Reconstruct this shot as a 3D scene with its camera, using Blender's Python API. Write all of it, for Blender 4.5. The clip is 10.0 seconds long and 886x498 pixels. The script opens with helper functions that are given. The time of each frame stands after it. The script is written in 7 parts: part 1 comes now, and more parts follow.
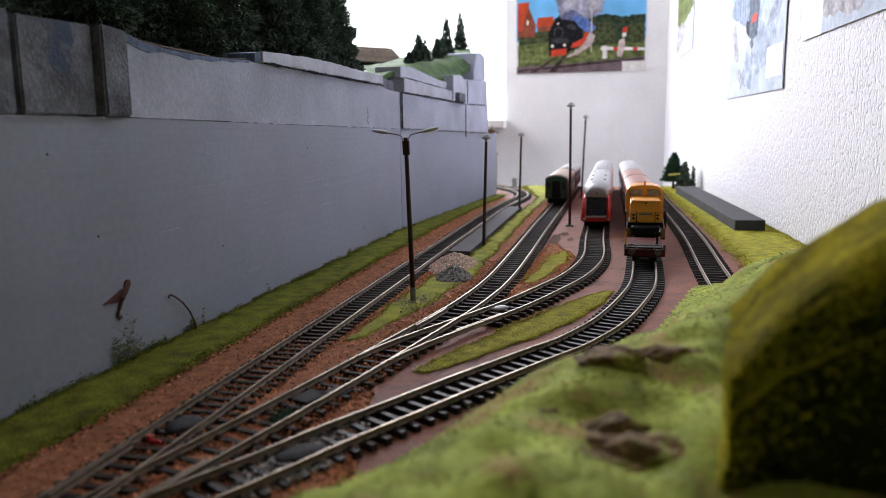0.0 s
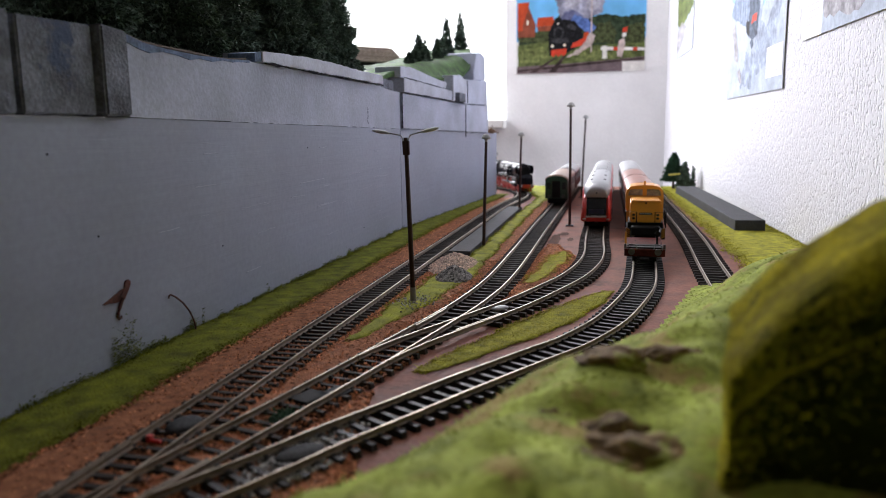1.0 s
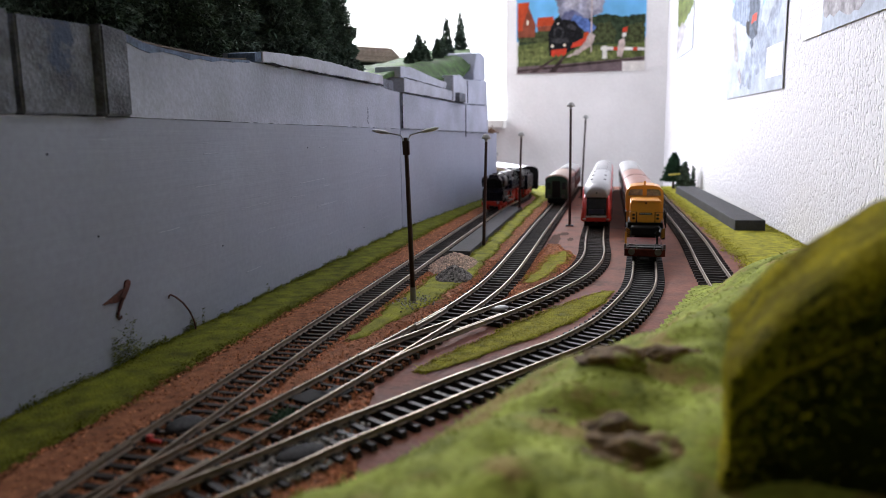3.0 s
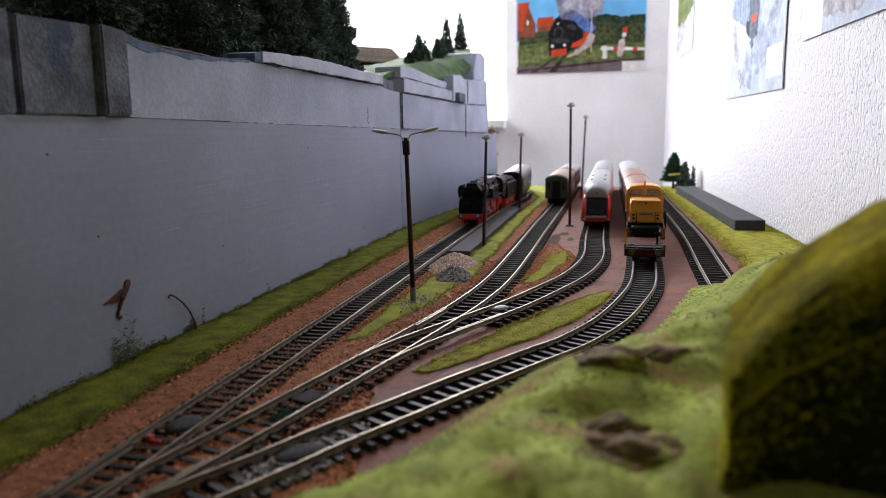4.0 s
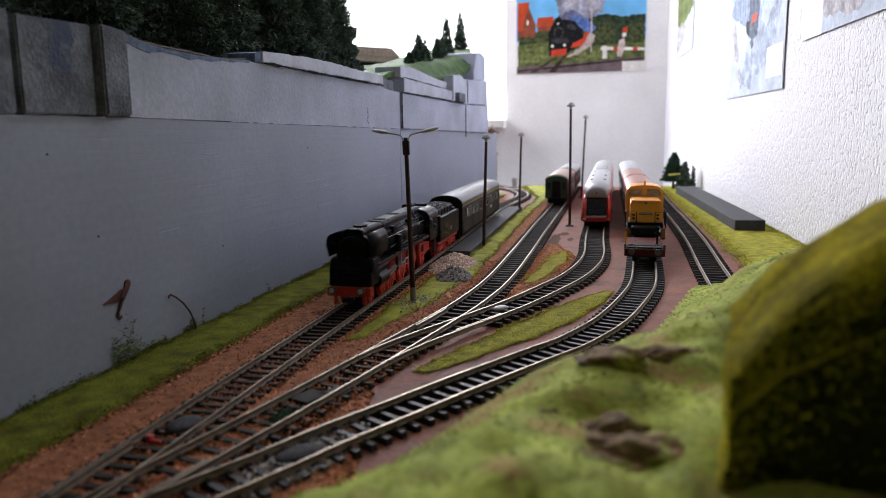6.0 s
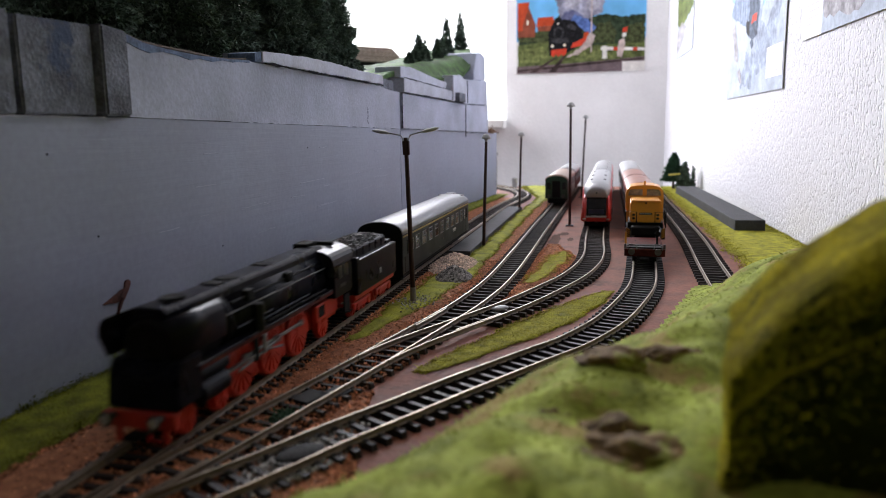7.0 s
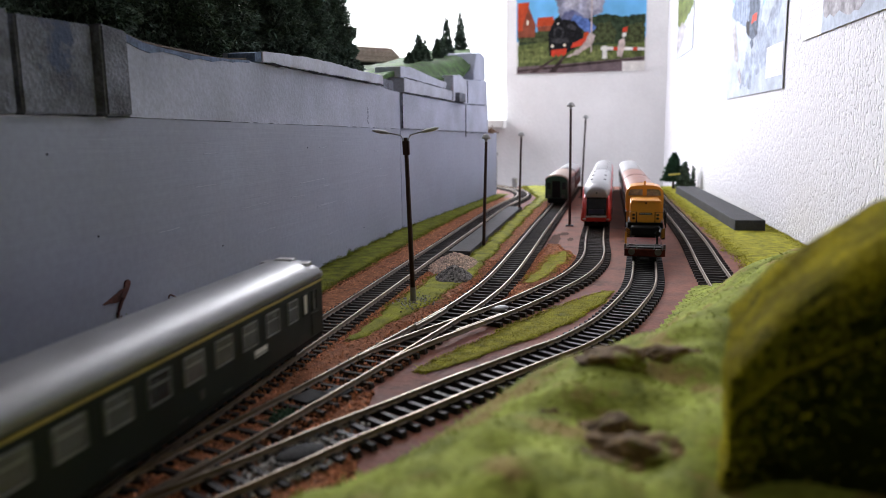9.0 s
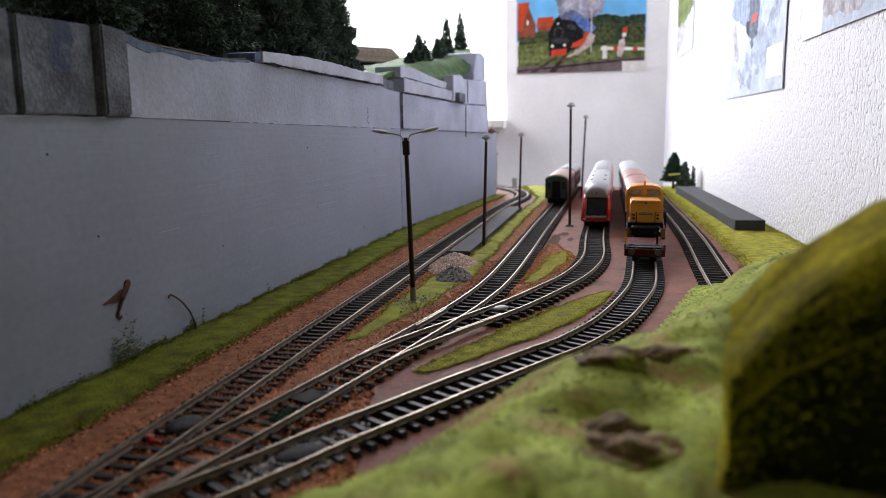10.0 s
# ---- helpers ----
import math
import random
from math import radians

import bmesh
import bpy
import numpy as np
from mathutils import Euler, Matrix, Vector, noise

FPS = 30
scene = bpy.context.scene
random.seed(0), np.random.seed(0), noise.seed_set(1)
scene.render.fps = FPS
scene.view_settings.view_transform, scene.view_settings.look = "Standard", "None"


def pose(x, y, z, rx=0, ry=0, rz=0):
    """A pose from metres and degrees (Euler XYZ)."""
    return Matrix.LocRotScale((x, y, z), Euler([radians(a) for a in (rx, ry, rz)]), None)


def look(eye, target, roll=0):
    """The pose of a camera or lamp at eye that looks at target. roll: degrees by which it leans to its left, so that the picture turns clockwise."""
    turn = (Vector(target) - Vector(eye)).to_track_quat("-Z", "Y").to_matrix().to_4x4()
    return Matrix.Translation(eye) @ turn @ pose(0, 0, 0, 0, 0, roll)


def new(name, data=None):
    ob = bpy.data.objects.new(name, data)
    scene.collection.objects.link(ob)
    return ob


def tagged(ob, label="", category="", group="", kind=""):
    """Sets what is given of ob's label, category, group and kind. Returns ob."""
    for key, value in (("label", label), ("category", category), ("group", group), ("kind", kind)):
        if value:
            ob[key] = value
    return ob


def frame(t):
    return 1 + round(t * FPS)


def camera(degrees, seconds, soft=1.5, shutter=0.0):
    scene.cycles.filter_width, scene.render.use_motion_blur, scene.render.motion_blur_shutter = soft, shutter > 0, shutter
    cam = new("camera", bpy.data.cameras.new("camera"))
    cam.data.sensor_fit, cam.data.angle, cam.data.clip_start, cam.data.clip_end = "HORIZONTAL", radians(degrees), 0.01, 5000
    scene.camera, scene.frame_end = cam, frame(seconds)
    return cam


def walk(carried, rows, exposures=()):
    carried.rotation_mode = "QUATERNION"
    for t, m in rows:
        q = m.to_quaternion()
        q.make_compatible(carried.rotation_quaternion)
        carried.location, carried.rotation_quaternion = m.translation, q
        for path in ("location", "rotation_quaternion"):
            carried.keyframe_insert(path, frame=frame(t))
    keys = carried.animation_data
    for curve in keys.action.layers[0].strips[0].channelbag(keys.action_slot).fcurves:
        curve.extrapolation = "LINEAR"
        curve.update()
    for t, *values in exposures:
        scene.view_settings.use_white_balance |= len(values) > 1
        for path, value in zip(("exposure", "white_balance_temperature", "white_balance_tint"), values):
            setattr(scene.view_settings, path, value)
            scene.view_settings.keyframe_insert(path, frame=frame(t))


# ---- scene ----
# A model railway yard on a board beside a plastered room wall. Gauge 16.5 mm.
# ---- camera ----
EYE = (0.0, 0.0, 0.1137)
AIM = (-0.2221, 0.9618, -0.0462)
cam = camera(61.99, 10.0, 0.8, 0.5)
cam.data.dof.use_dof = True
cam.data.dof.focus_distance = 0.53
cam.data.dof.aperture_fstop = 12.0
walk(cam, [(0.0, look(EYE, AIM, -0.755)), (10.0, look(EYE, AIM, -0.755))], [(0.0, 0.0), (10.0, 0.0)])

# ---- light ----
world = bpy.data.worlds.new("sky")
scene.world = world
world.use_nodes = True
wn = world.node_tree.nodes
sky = wn.new("ShaderNodeTexSky")
sky.sky_type = "NISHITA"
sky.sun_disc = False
sky.sun_elevation = radians(40)
sky.sun_rotation = radians(200)
wn["Background"].inputs["Strength"].default_value = 0.12
world.node_tree.links.new(sky.outputs["Color"], wn["Background"].inputs["Color"])

WIN_X0, WIN_X1, WIN_Z0, WIN_Z1, BACK_Y = -1.35, -0.283, 0.14, 1.35, 2.0
LEFT_X, LEFT_Y0, LEFT_Y1, LEFT_Z0, LEFT_Z1 = -1.45, 1.28, 1.97, 0.45, 1.9


def window_light(name, m, w, h, watts):
    """Daylight that comes in through a window's opening."""
    d = bpy.data.lights.new(name, "AREA")
    d.shape, d.size, d.size_y, d.energy, d.color = "RECTANGLE", w, h, watts, (0.97, 0.962, 1.045)
    o = new(name, d)
    o.matrix_world = m


window_light("side_window_daylight", pose(LEFT_X - 0.1, (LEFT_Y0 + LEFT_Y1) / 2, (LEFT_Z0 + LEFT_Z1) / 2, 90, 0, -90), LEFT_Y1 - LEFT_Y0, LEFT_Z1 - LEFT_Z0, 55)
window_light("back_window_daylight", pose((WIN_X0 + WIN_X1) / 2, BACK_Y + 0.13, (WIN_Z0 + WIN_Z1) / 2, -90, 0, 0), WIN_X1 - WIN_X0, WIN_Z1 - WIN_Z0, 62)


# ---- materials ----
def mat(name, color, rough=0.7, metal=0.0, vary=0.18, size=0.01, bump=0.2, fine=0.0015, speck=None, coat=0.0, per_piece=0.0, spec=0.5):
    """A surface with two scales of variation: patches of the given size and a fine grain."""
    m = bpy.data.materials.new(name)
    m.use_nodes = True
    n, l = m.node_tree.nodes, m.node_tree.links
    b = n["Principled BSDF"]
    b.inputs["Metallic"].default_value = metal
    b.inputs["Coat Weight"].default_value = coat
    b.inputs["Specular IOR Level"].default_value = spec
    tc = n.new("ShaderNodeTexCoord")
    big = n.new("ShaderNodeTexNoise")
    big.inputs["Scale"].default_value = 1 / size
    big.inputs["Detail"].default_value = 4
    sm = n.new("ShaderNodeTexNoise")
    sm.inputs["Scale"].default_value = 1 / fine
    sm.inputs["Detail"].default_value = 3
    for t in (big, sm):
        l.new(tc.outputs["Object"], t.inputs["Vector"])
    ramp = n.new("ShaderNodeValToRGB")
    lo = [max(0, c * (1 - vary * 1.6)) for c in color]
    hi = [min(1, c * (1 + vary * 1.6)) for c in color]
    ramp.color_ramp.elements[0].position, ramp.color_ramp.elements[1].position = 0.28, 0.72
    ramp.color_ramp.elements[0].color, ramp.color_ramp.elements[1].color = (*lo, 1), (*hi, 1)
    l.new(big.outputs["Fac"], ramp.inputs["Fac"])
    out = ramp.outputs["Color"]
    grain = n.new("ShaderNodeMix")
    grain.data_type, grain.blend_type = "RGBA", "MULTIPLY"
    grain.inputs["Factor"].default_value = min(1, vary * 2)
    l.new(out, grain.inputs["A"])
    gr = n.new("ShaderNodeMapRange")
    gr.inputs["From Min"].default_value, gr.inputs["From Max"].default_value = 0.3, 0.7
    gr.inputs["To Min"].default_value, gr.inputs["To Max"].default_value = 0.45, 1.2
    l.new(sm.outputs["Fac"], gr.inputs["Value"])
    l.new(gr.outputs["Result"], grain.inputs["B"])
    out = grain.outputs["Result"]
    if speck:
        v = n.new("ShaderNodeTexNoise")
        v.inputs["Scale"].default_value = 1 / speck[1]
        v.inputs["Detail"].default_value = 6
        v.inputs["Roughness"].default_value = 0.7
        l.new(tc.outputs["Object"], v.inputs["Vector"])
        r2 = n.new("ShaderNodeMapRange")
        r2.inputs["From Min"].default_value, r2.inputs["From Max"].default_value = speck[2], speck[2] + 0.08
        l.new(v.outputs["Fac"], r2.inputs["Value"])
        mx = n.new("ShaderNodeMix")
        mx.data_type = "RGBA"
        l.new(r2.outputs["Result"], mx.inputs["Factor"])
        l.new(out, mx.inputs["A"])
        mx.inputs["B"].default_value = (*speck[0], 1)
        out = mx.outputs["Result"]
    if per_piece:
        oi = n.new("ShaderNodeObjectInfo")
        geo = n.new("ShaderNodeNewGeometry")
        ad = n.new("ShaderNodeMath")
        ad.operation = "ADD"
        l.new(oi.outputs["Random"], ad.inputs[0])
        l.new(geo.outputs["Random Per Island"], ad.inputs[1])
        fr = n.new("ShaderNodeMath")
        fr.operation = "FRACT"
        l.new(ad.outputs[0], fr.inputs[0])
        hv = n.new("ShaderNodeMapRange")
        hv.inputs["To Min"].default_value, hv.inputs["To Max"].default_value = 1 - per_piece, 1 + per_piece
        l.new(fr.outputs[0], hv.inputs["Value"])
        m3 = n.new("ShaderNodeMix")
        m3.data_type, m3.blend_type = "RGBA", "MULTIPLY"
        m3.inputs["Factor"].default_value = 1
        l.new(out, m3.inputs["A"])
        l.new(hv.outputs["Result"], m3.inputs["B"])
        out = m3.outputs["Result"]
    l.new(out, b.inputs["Base Color"])
    rr = n.new("ShaderNodeMapRange")
    rr.inputs["To Min"].default_value, rr.inputs["To Max"].default_value = max(0.03, rough - 0.14), min(1, rough + 0.14)
    l.new(big.outputs["Fac"], rr.inputs["Value"])
    l.new(rr.outputs["Result"], b.inputs["Roughness"])
    if bump:
        bp = n.new("ShaderNodeBump")
        bp.inputs["Strength"].default_value = bump
        bp.inputs["Distance"].default_value = fine * 0.5
        l.new(sm.outputs["Fac"], bp.inputs["Height"])
        l.new(bp.outputs["Normal"], b.inputs["Normal"])
    return m


def glass_mat(name, color, rough=0.05):
    m = bpy.data.materials.new(name)
    m.use_nodes = True
    b = m.node_tree.nodes["Principled BSDF"]
    b.inputs["Base Color"].default_value = (*color, 1)
    b.inputs["Roughness"].default_value = rough
    b.inputs["Transmission Weight"].default_value = 1.0
    b.inputs["IOR"].default_value = 1.3
    return m


M_BOARD = mat("primer_painted_board", (0.215, 0.083, 0.054), 0.75, 0, 0.16, 0.02, 0.25, 0.003, ((0.1, 0.04, 0.028), 0.035, 0.56), spec=0.25)
M_GRAVEL = mat("brown_granules", (0.48, 0.205, 0.105), 0.9, 0, 0.2, 0.004, 0.6, 0.0008, per_piece=0.75, spec=0.15)
M_GRAVEL_BED = mat("brown_granule_bed", (0.34, 0.142, 0.07), 0.95, 0, 0.3, 0.004, 1.0, 0.0009, spec=0.15)
M_GRASS = mat("green_flock", (0.35, 0.33, 0.02), 0.9, 0, 0.25, 0.012, 0.5, 0.001, per_piece=0.4, spec=0.2)
M_GRASS_DARK = mat("dark_green_flock", (0.195, 0.215, 0.02), 0.9, 0, 0.3, 0.014, 0.5, 0.001, per_piece=0.4, spec=0.2)
M_GRASS_MID = mat("mid_green_flock", (0.26, 0.275, 0.02), 0.9, 0, 0.3, 0.014, 0.6, 0.001, per_piece=0.4, spec=0.2)
M_GRASS_DARK_BED = mat("dark_green_flock_mat", (0.18, 0.2, 0.018), 0.95, 0, 0.35, 0.01, 1.0, 0.0012, spec=0.2)
M_GRASS_BED = mat("green_flock_mat", (0.3, 0.29, 0.02), 0.95, 0, 0.3, 0.008, 1.0, 0.0012, spec=0.2)
M_MOSS = mat("dull_green_moss", (0.16, 0.19, 0.03), 0.95, 0, 0.3, 0.006, 0.4, 0.001, per_piece=0.4)
M_HILL = mat("flocked_hill", (0.29, 0.34, 0.057), 0.95, 0, 0.24, 0.016, 0.4, 0.002, ((0.3, 0.23, 0.07), 0.024, 0.54), spec=0.15)
M_SLEEPER_DUSTY = mat("dusty_black_sleeper", (0.036, 0.028, 0.024), 0.78, 0, 0.3, 0.006, 0.3, 0.0008, per_piece=0.4, spec=0.25)
M_RAIL_SIDE = mat("tarnished_rail_side", (0.17, 0.125, 0.085), 0.6, 0.1, 0.2, 0.01, 0.1, 0.002)
M_SLEEPER = mat("black_plastic_sleeper", (0.018, 0.017, 0.018), 0.6, 0, 0.25, 0.006, 0.25, 0.0008, per_piece=0.35, spec=0.3)
M_RAIL = mat("nickel_silver_rail", (0.33, 0.28, 0.22), 0.48, 1.0, 0.12, 0.02, 0.1, 0.002)
M_GREYWALL = mat("grey_painted_panel", (0.295, 0.325, 0.415), 0.6, 0, 0.07, 0.09, 0.15, 0.004)
M_FOAM = mat("grey_painted_foam", (0.43, 0.465, 0.57), 0.85, 0, 0.12, 0.05, 0.25, 0.0026)
M_CONCRETE = mat("grey_cast_plaster", (0.165, 0.18, 0.22), 0.9, 0, 0.34, 0.016, 0.9, 0.0018, ((0.06, 0.085, 0.15), 0.03, 0.56))
M_COPING = mat("pale_grey_painted_foam", (0.52, 0.55, 0.64), 0.85, 0, 0.12, 0.03, 0.3, 0.0022)
M_CRACK = mat("dark_open_joint", (0.02, 0.021, 0.026), 0.95, 0, 0.3, 0.004, 0.2, spec=0.05)
M_BLUE = mat("blue_undercoat", (0.15, 0.21, 0.34), 0.85, 0, 0.3, 0.008)
M_BLACK = mat("black_plastic", (0.0055, 0.0058, 0.0105), 0.3, 0, 0.2, 0.02, 0.05, 0.001, spec=0.1)
M_DULLBLACK = mat("dull_black", (0.007, 0.007, 0.007), 0.7, 0, 0.25, 0.01, 0.3, 0.001, spec=0.12)
M_CABROOF = mat("satin_black_roof", (0.01, 0.01, 0.012), 0.36, 0, 0.2, 0.01, 0.05, 0.001, spec=0.2)
M_RED = mat("red_plastic", (0.5, 0.028, 0.014), 0.42, 0, 0.12, 0.01, 0.1, 0.001)
M_STEEL = mat("bright_steel", (0.3, 0.3, 0.3), 0.42, 1.0, 0.1, 0.01, 0.05)
M_COAL = mat("coal", (0.03, 0.03, 0.032), 0.5, 0, 0.3, 0.003, 0.6, 0.001, per_piece=0.5)
M_COACH = mat("dark_green_paint", (0.01, 0.016, 0.014), 0.42, 0, 0.12, 0.02, 0.06, 0.001, spec=0.2)
M_ROOF = mat("silver_grey_paint", (0.23, 0.238, 0.25), 0.4, 0.1, 0.08, 0.03, 0.06, 0.002)
M_YELLOWTAPE = mat("pale_yellow_strip", (0.5, 0.46, 0.1), 0.6)
M_YELLOWLINE = mat("ochre_line", (0.35, 0.27, 0.06), 0.5)
M_DARKSTEEL = mat("dark_steel", (0.09, 0.088, 0.085), 0.5, 0.5, 0.2, 0.01, 0.1)
M_FRAME = mat("window_frame_grey", (0.2, 0.21, 0.21), 0.5, 0, 0.1)
M_WHITE = mat("white_print", (0.7, 0.7, 0.68), 0.6, 0, 0.06)
M_PANE = mat("clouded_pane", (0.1, 0.107, 0.107), 0.18, 0, 0.2, 0.01, 0.05)
M_DARKPANE = mat("dark_pane", (0.02, 0.025, 0.03), 0.1, 0, 0.2, 0.01, 0.0)
M_CREAMPANE = mat("frosted_pane", (0.62, 0.6, 0.52), 0.4, 0, 0.08)
M_TRED = mat("traffic_red_paint", (0.52, 0.025, 0.018), 0.35, 0, 0.08, 0.02, 0.05)
M_MIDGREY = mat("mid_grey_roof", (0.29, 0.295, 0.305), 0.45, 0, 0.1, 0.02, 0.1)
M_LGREY = mat("light_grey_roof", (0.42, 0.43, 0.44), 0.42, 0, 0.07, 0.02, 0.08)
M_ORANGE = mat("orange_yellow_paint", (0.72, 0.3, 0.03), 0.38, 0, 0.07, 0.02, 0.06)
M_BROWNROOF = mat("red_brown_roof", (0.3, 0.115, 0.075), 0.34, 0, 0.1, 0.02, 0.06)
M_TANROOF = mat("tan_roof", (0.36, 0.25, 0.19), 0.42, 0, 0.1, 0.02, 0.06)
M_GREEN = mat("bottle_green_paint", (0.012, 0.045, 0.025), 0.35, 0, 0.1, 0.02, 0.05)
M_FRAMEBROWN = mat("red_brown_plastic", (0.075, 0.014, 0.01), 0.75, 0, 0.25, 0.008, 0.3, spec=0.12)
M_LAMPPOLE = mat("brown_black_pole", (0.036, 0.015, 0.011), 0.5, 0, 0.2, 0.01, 0.1, spec=0.25)
M_LAMPHEAD = mat("grey_lamp_head", (0.4, 0.41, 0.41), 0.5, 0, 0.15, 0.005, 0.1)
M_FOOT = mat("grey_plastic_foot", (0.2, 0.185, 0.165), 0.6, 0, 0.15, 0.004, 0.1)
M_SLAB = mat("dark_grey_slab", (0.046, 0.047, 0.052), 0.75, 0, 0.25, 0.02, 0.4, 0.0015, spec=0.3)
M_PEBBLE = mat("pale_gravel", (0.75, 0.6, 0.5), 0.9, 0, 0.2, 0.003, 0.4, 0.0008, per_piece=0.4)
M_GREYPEBBLE = mat("grey_gravel", (0.3, 0.295, 0.285), 0.9, 0, 0.2, 0.003, 0.4, 0.0008, per_piece=0.9)
M_PLASTER = mat("white_rough_plaster", (0.63, 0.625, 0.655), 0.9, 0, 0.02, 0.2, 0.0, 0.004)
def pit(m, size, depth):
    """Coarse dents and crumbs pressed into a plaster."""
    n, l = m.node_tree.nodes, m.node_tree.links
    tc = n.new("ShaderNodeTexCoord")
    mp = n.new("ShaderNodeMapping")
    mp.inputs["Scale"].default_value = (1, 1, 0.6)
    l.new(tc.outputs["Object"], mp.inputs["Vector"])
    a = n.new("ShaderNodeTexNoise")
    a.inputs["Scale"].default_value = 1 / size
    a.inputs["Detail"].default_value = 2
    a.inputs["Distortion"].default_value = 0.35
    l.new(mp.outputs["Vector"], a.inputs["Vector"])
    r = n.new("ShaderNodeMapRange")
    r.interpolation_type = "SMOOTHSTEP"
    r.inputs["From Min"].default_value, r.inputs["From Max"].default_value = 0.29, 0.54
    l.new(a.outputs["Fac"], r.inputs["Value"])
    bp = n.new("ShaderNodeBump")
    bp.inputs["Strength"].default_value = 1.0
    bp.inputs["Distance"].default_value = depth
    l.new(r.outputs["Result"], bp.inputs["Height"])
    l.new(bp.outputs["Normal"], n["Principled BSDF"].inputs["Normal"])


def streaks(m, depth):
    """Long brush marks and scratches along the wall."""
    n, l = m.node_tree.nodes, m.node_tree.links
    tc = n.new("ShaderNodeTexCoord")
    mp = n.new("ShaderNodeMapping")
    mp.inputs["Rotation"].default_value = (radians(4), 0, 0)
    mp.inputs["Scale"].default_value = (14, 5, 150)
    l.new(tc.outputs["Object"], mp.inputs["Vector"])
    a = n.new("ShaderNodeTexNoise")
    a.inputs["Scale"].default_value = 1
    a.inputs["Detail"].default_value = 5
    a.inputs["Roughness"].default_value = 0.65
    a.inputs["Distortion"].default_value = 0.4
    l.new(mp.outputs["Vector"], a.inputs["Vector"])
    r = n.new("ShaderNodeMapRange")
    r.inputs["From Min"].default_value, r.inputs["From Max"].default_value = 0.35, 0.75
    l.new(a.outputs["Fac"], r.inputs["Value"])
    bp = n.new("ShaderNodeBump")
    bp.inputs["Strength"].default_value = 0.5
    bp.inputs["Distance"].default_value = depth
    b = n["Principled BSDF"]
    old = b.inputs["Base Color"].links[0].from_socket
    sc = n.new("ShaderNodeMapRange")
    sc.inputs["From Min"].default_value, sc.inputs["From Max"].default_value = 0.67, 0.79
    sc.inputs["To Max"].default_value = 0.4
    l.new(a.outputs["Fac"], sc.inputs["Value"])
    mx = n.new("ShaderNodeMix")
    mx.data_type = "RGBA"
    l.new(sc.outputs["Result"], mx.inputs["Factor"])
    l.new(old, mx.inputs["A"])
    mx.inputs["B"].default_value = (0.42, 0.44, 0.5, 1)
    l.new(mx.outputs["Result"], b.inputs["Base Color"])
    l.new(r.outputs["Result"], bp.inputs["Height"])
    l.new(bp.outputs["Normal"], n["Principled BSDF"].inputs["Normal"])


streaks(M_GREYWALL, 0.00024)
pit(M_PLASTER, 0.0031, 0.0012)
M_BACKPLASTER = mat("white_wall_paint", (0.86, 0.86, 0.86), 0.9, 0, 0.03, 0.1, 0.35, 0.006)
# Ceiling is out of view; its dark brown only lowers the bounce light.
M_CEIL = mat("wooden_ceiling", (0.17, 0.135, 0.1), 0.9, 0, 0.03, 0.3, 0.1, 0.01)
# For the unseen near wall only; dark to cut bounce onto the foreground.
M_NEAR_DIM = mat("brown_wallpaper", (0.115, 0.1, 0.088), 0.9, 0, 0.1, 0.1, 0.2, 0.006)
# Nearly black so that the unseen room walls give little fill; also the model house's wall.
M_DIMWALL = mat("dark_wallpaper", (0.035, 0.03, 0.028), 0.9, 0, 0.05, 0.2, 0.1, 0.01)
M_FLOOR = mat("brown_carpet", (0.16, 0.12, 0.09), 0.95, 0, 0.15, 0.2, 0.3, 0.01)
M_FIR = mat("dark_fir_foliage", (0.095, 0.145, 0.105), 0.9, 0, 0.3, 0.01, 0.3, 0.001, per_piece=0.5)
M_FIRGREEN = mat("fir_foliage", (0.025, 0.085, 0.04), 0.9, 0, 0.3, 0.01, 0.3, 0.001, per_piece=0.5)
M_BARK = mat("bark", (0.07, 0.05, 0.035), 0.9, 0, 0.3, 0.004, 0.6, 0.001)
# Hedge shading is in the colours: near-black core for shade, yellow flock for lit parts.
M_HEDGE_SHADE = mat("dark_foam", (0.03, 0.036, 0.005), 0.95, 0, 0.3, 0.006, 0.8, 0.002, spec=0.05)
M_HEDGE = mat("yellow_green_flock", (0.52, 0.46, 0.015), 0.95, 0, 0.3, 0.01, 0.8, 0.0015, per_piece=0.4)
M_MEADOW = mat("bright_green_flock", (0.045, 0.11, 0.02), 0.95, 0, 0.42, 0.016, 0.8, 0.0015)
M_TILE = mat("weathered_roof_tile", (0.5, 0.41, 0.35), 0.85, 0, 0.2, 0.005, 0.4, 0.001, per_piece=0.25)
M_EARTH = mat("brown_earth", (0.2, 0.12, 0.07), 0.95, 0, 0.3, 0.008, 0.8, 0.001)
M_BARE = mat("bare_brown_board", (0.085, 0.036, 0.022), 0.85, 0, 0.3, 0.008, 0.5, 0.0015, spec=0.1)
M_ROCK = mat("brown_cork_rock", (0.21, 0.135, 0.055), 0.95, 0, 0.35, 0.008, 0.9, 0.0015, ((0.25, 0.28, 0.05), 0.012, 0.53))


# ---- mesh helpers ----
def link(name, bm, material, parent=None, label="", smooth=False):
    me = bpy.data.meshes.new(name)
    bm.normal_update()
    if smooth:
        for f in bm.faces:
            f.smooth = True
    bm.to_mesh(me)
    bm.free()
    me.materials.append(material)
    ob = new(name, me)
    if parent is not None:
        ob.parent = parent
    if label:
        ob["label"] = label
    return ob


def part(name, bm, material, parent, label="", smooth=False):
    return link(name, bm, material, parent, label, smooth)


def again(ob, parent, m):
    """One more piece on the same mesh."""
    o = new(ob.name.split(".")[0], ob.data)
    o.parent = parent
    o.matrix_basis = m
    return o


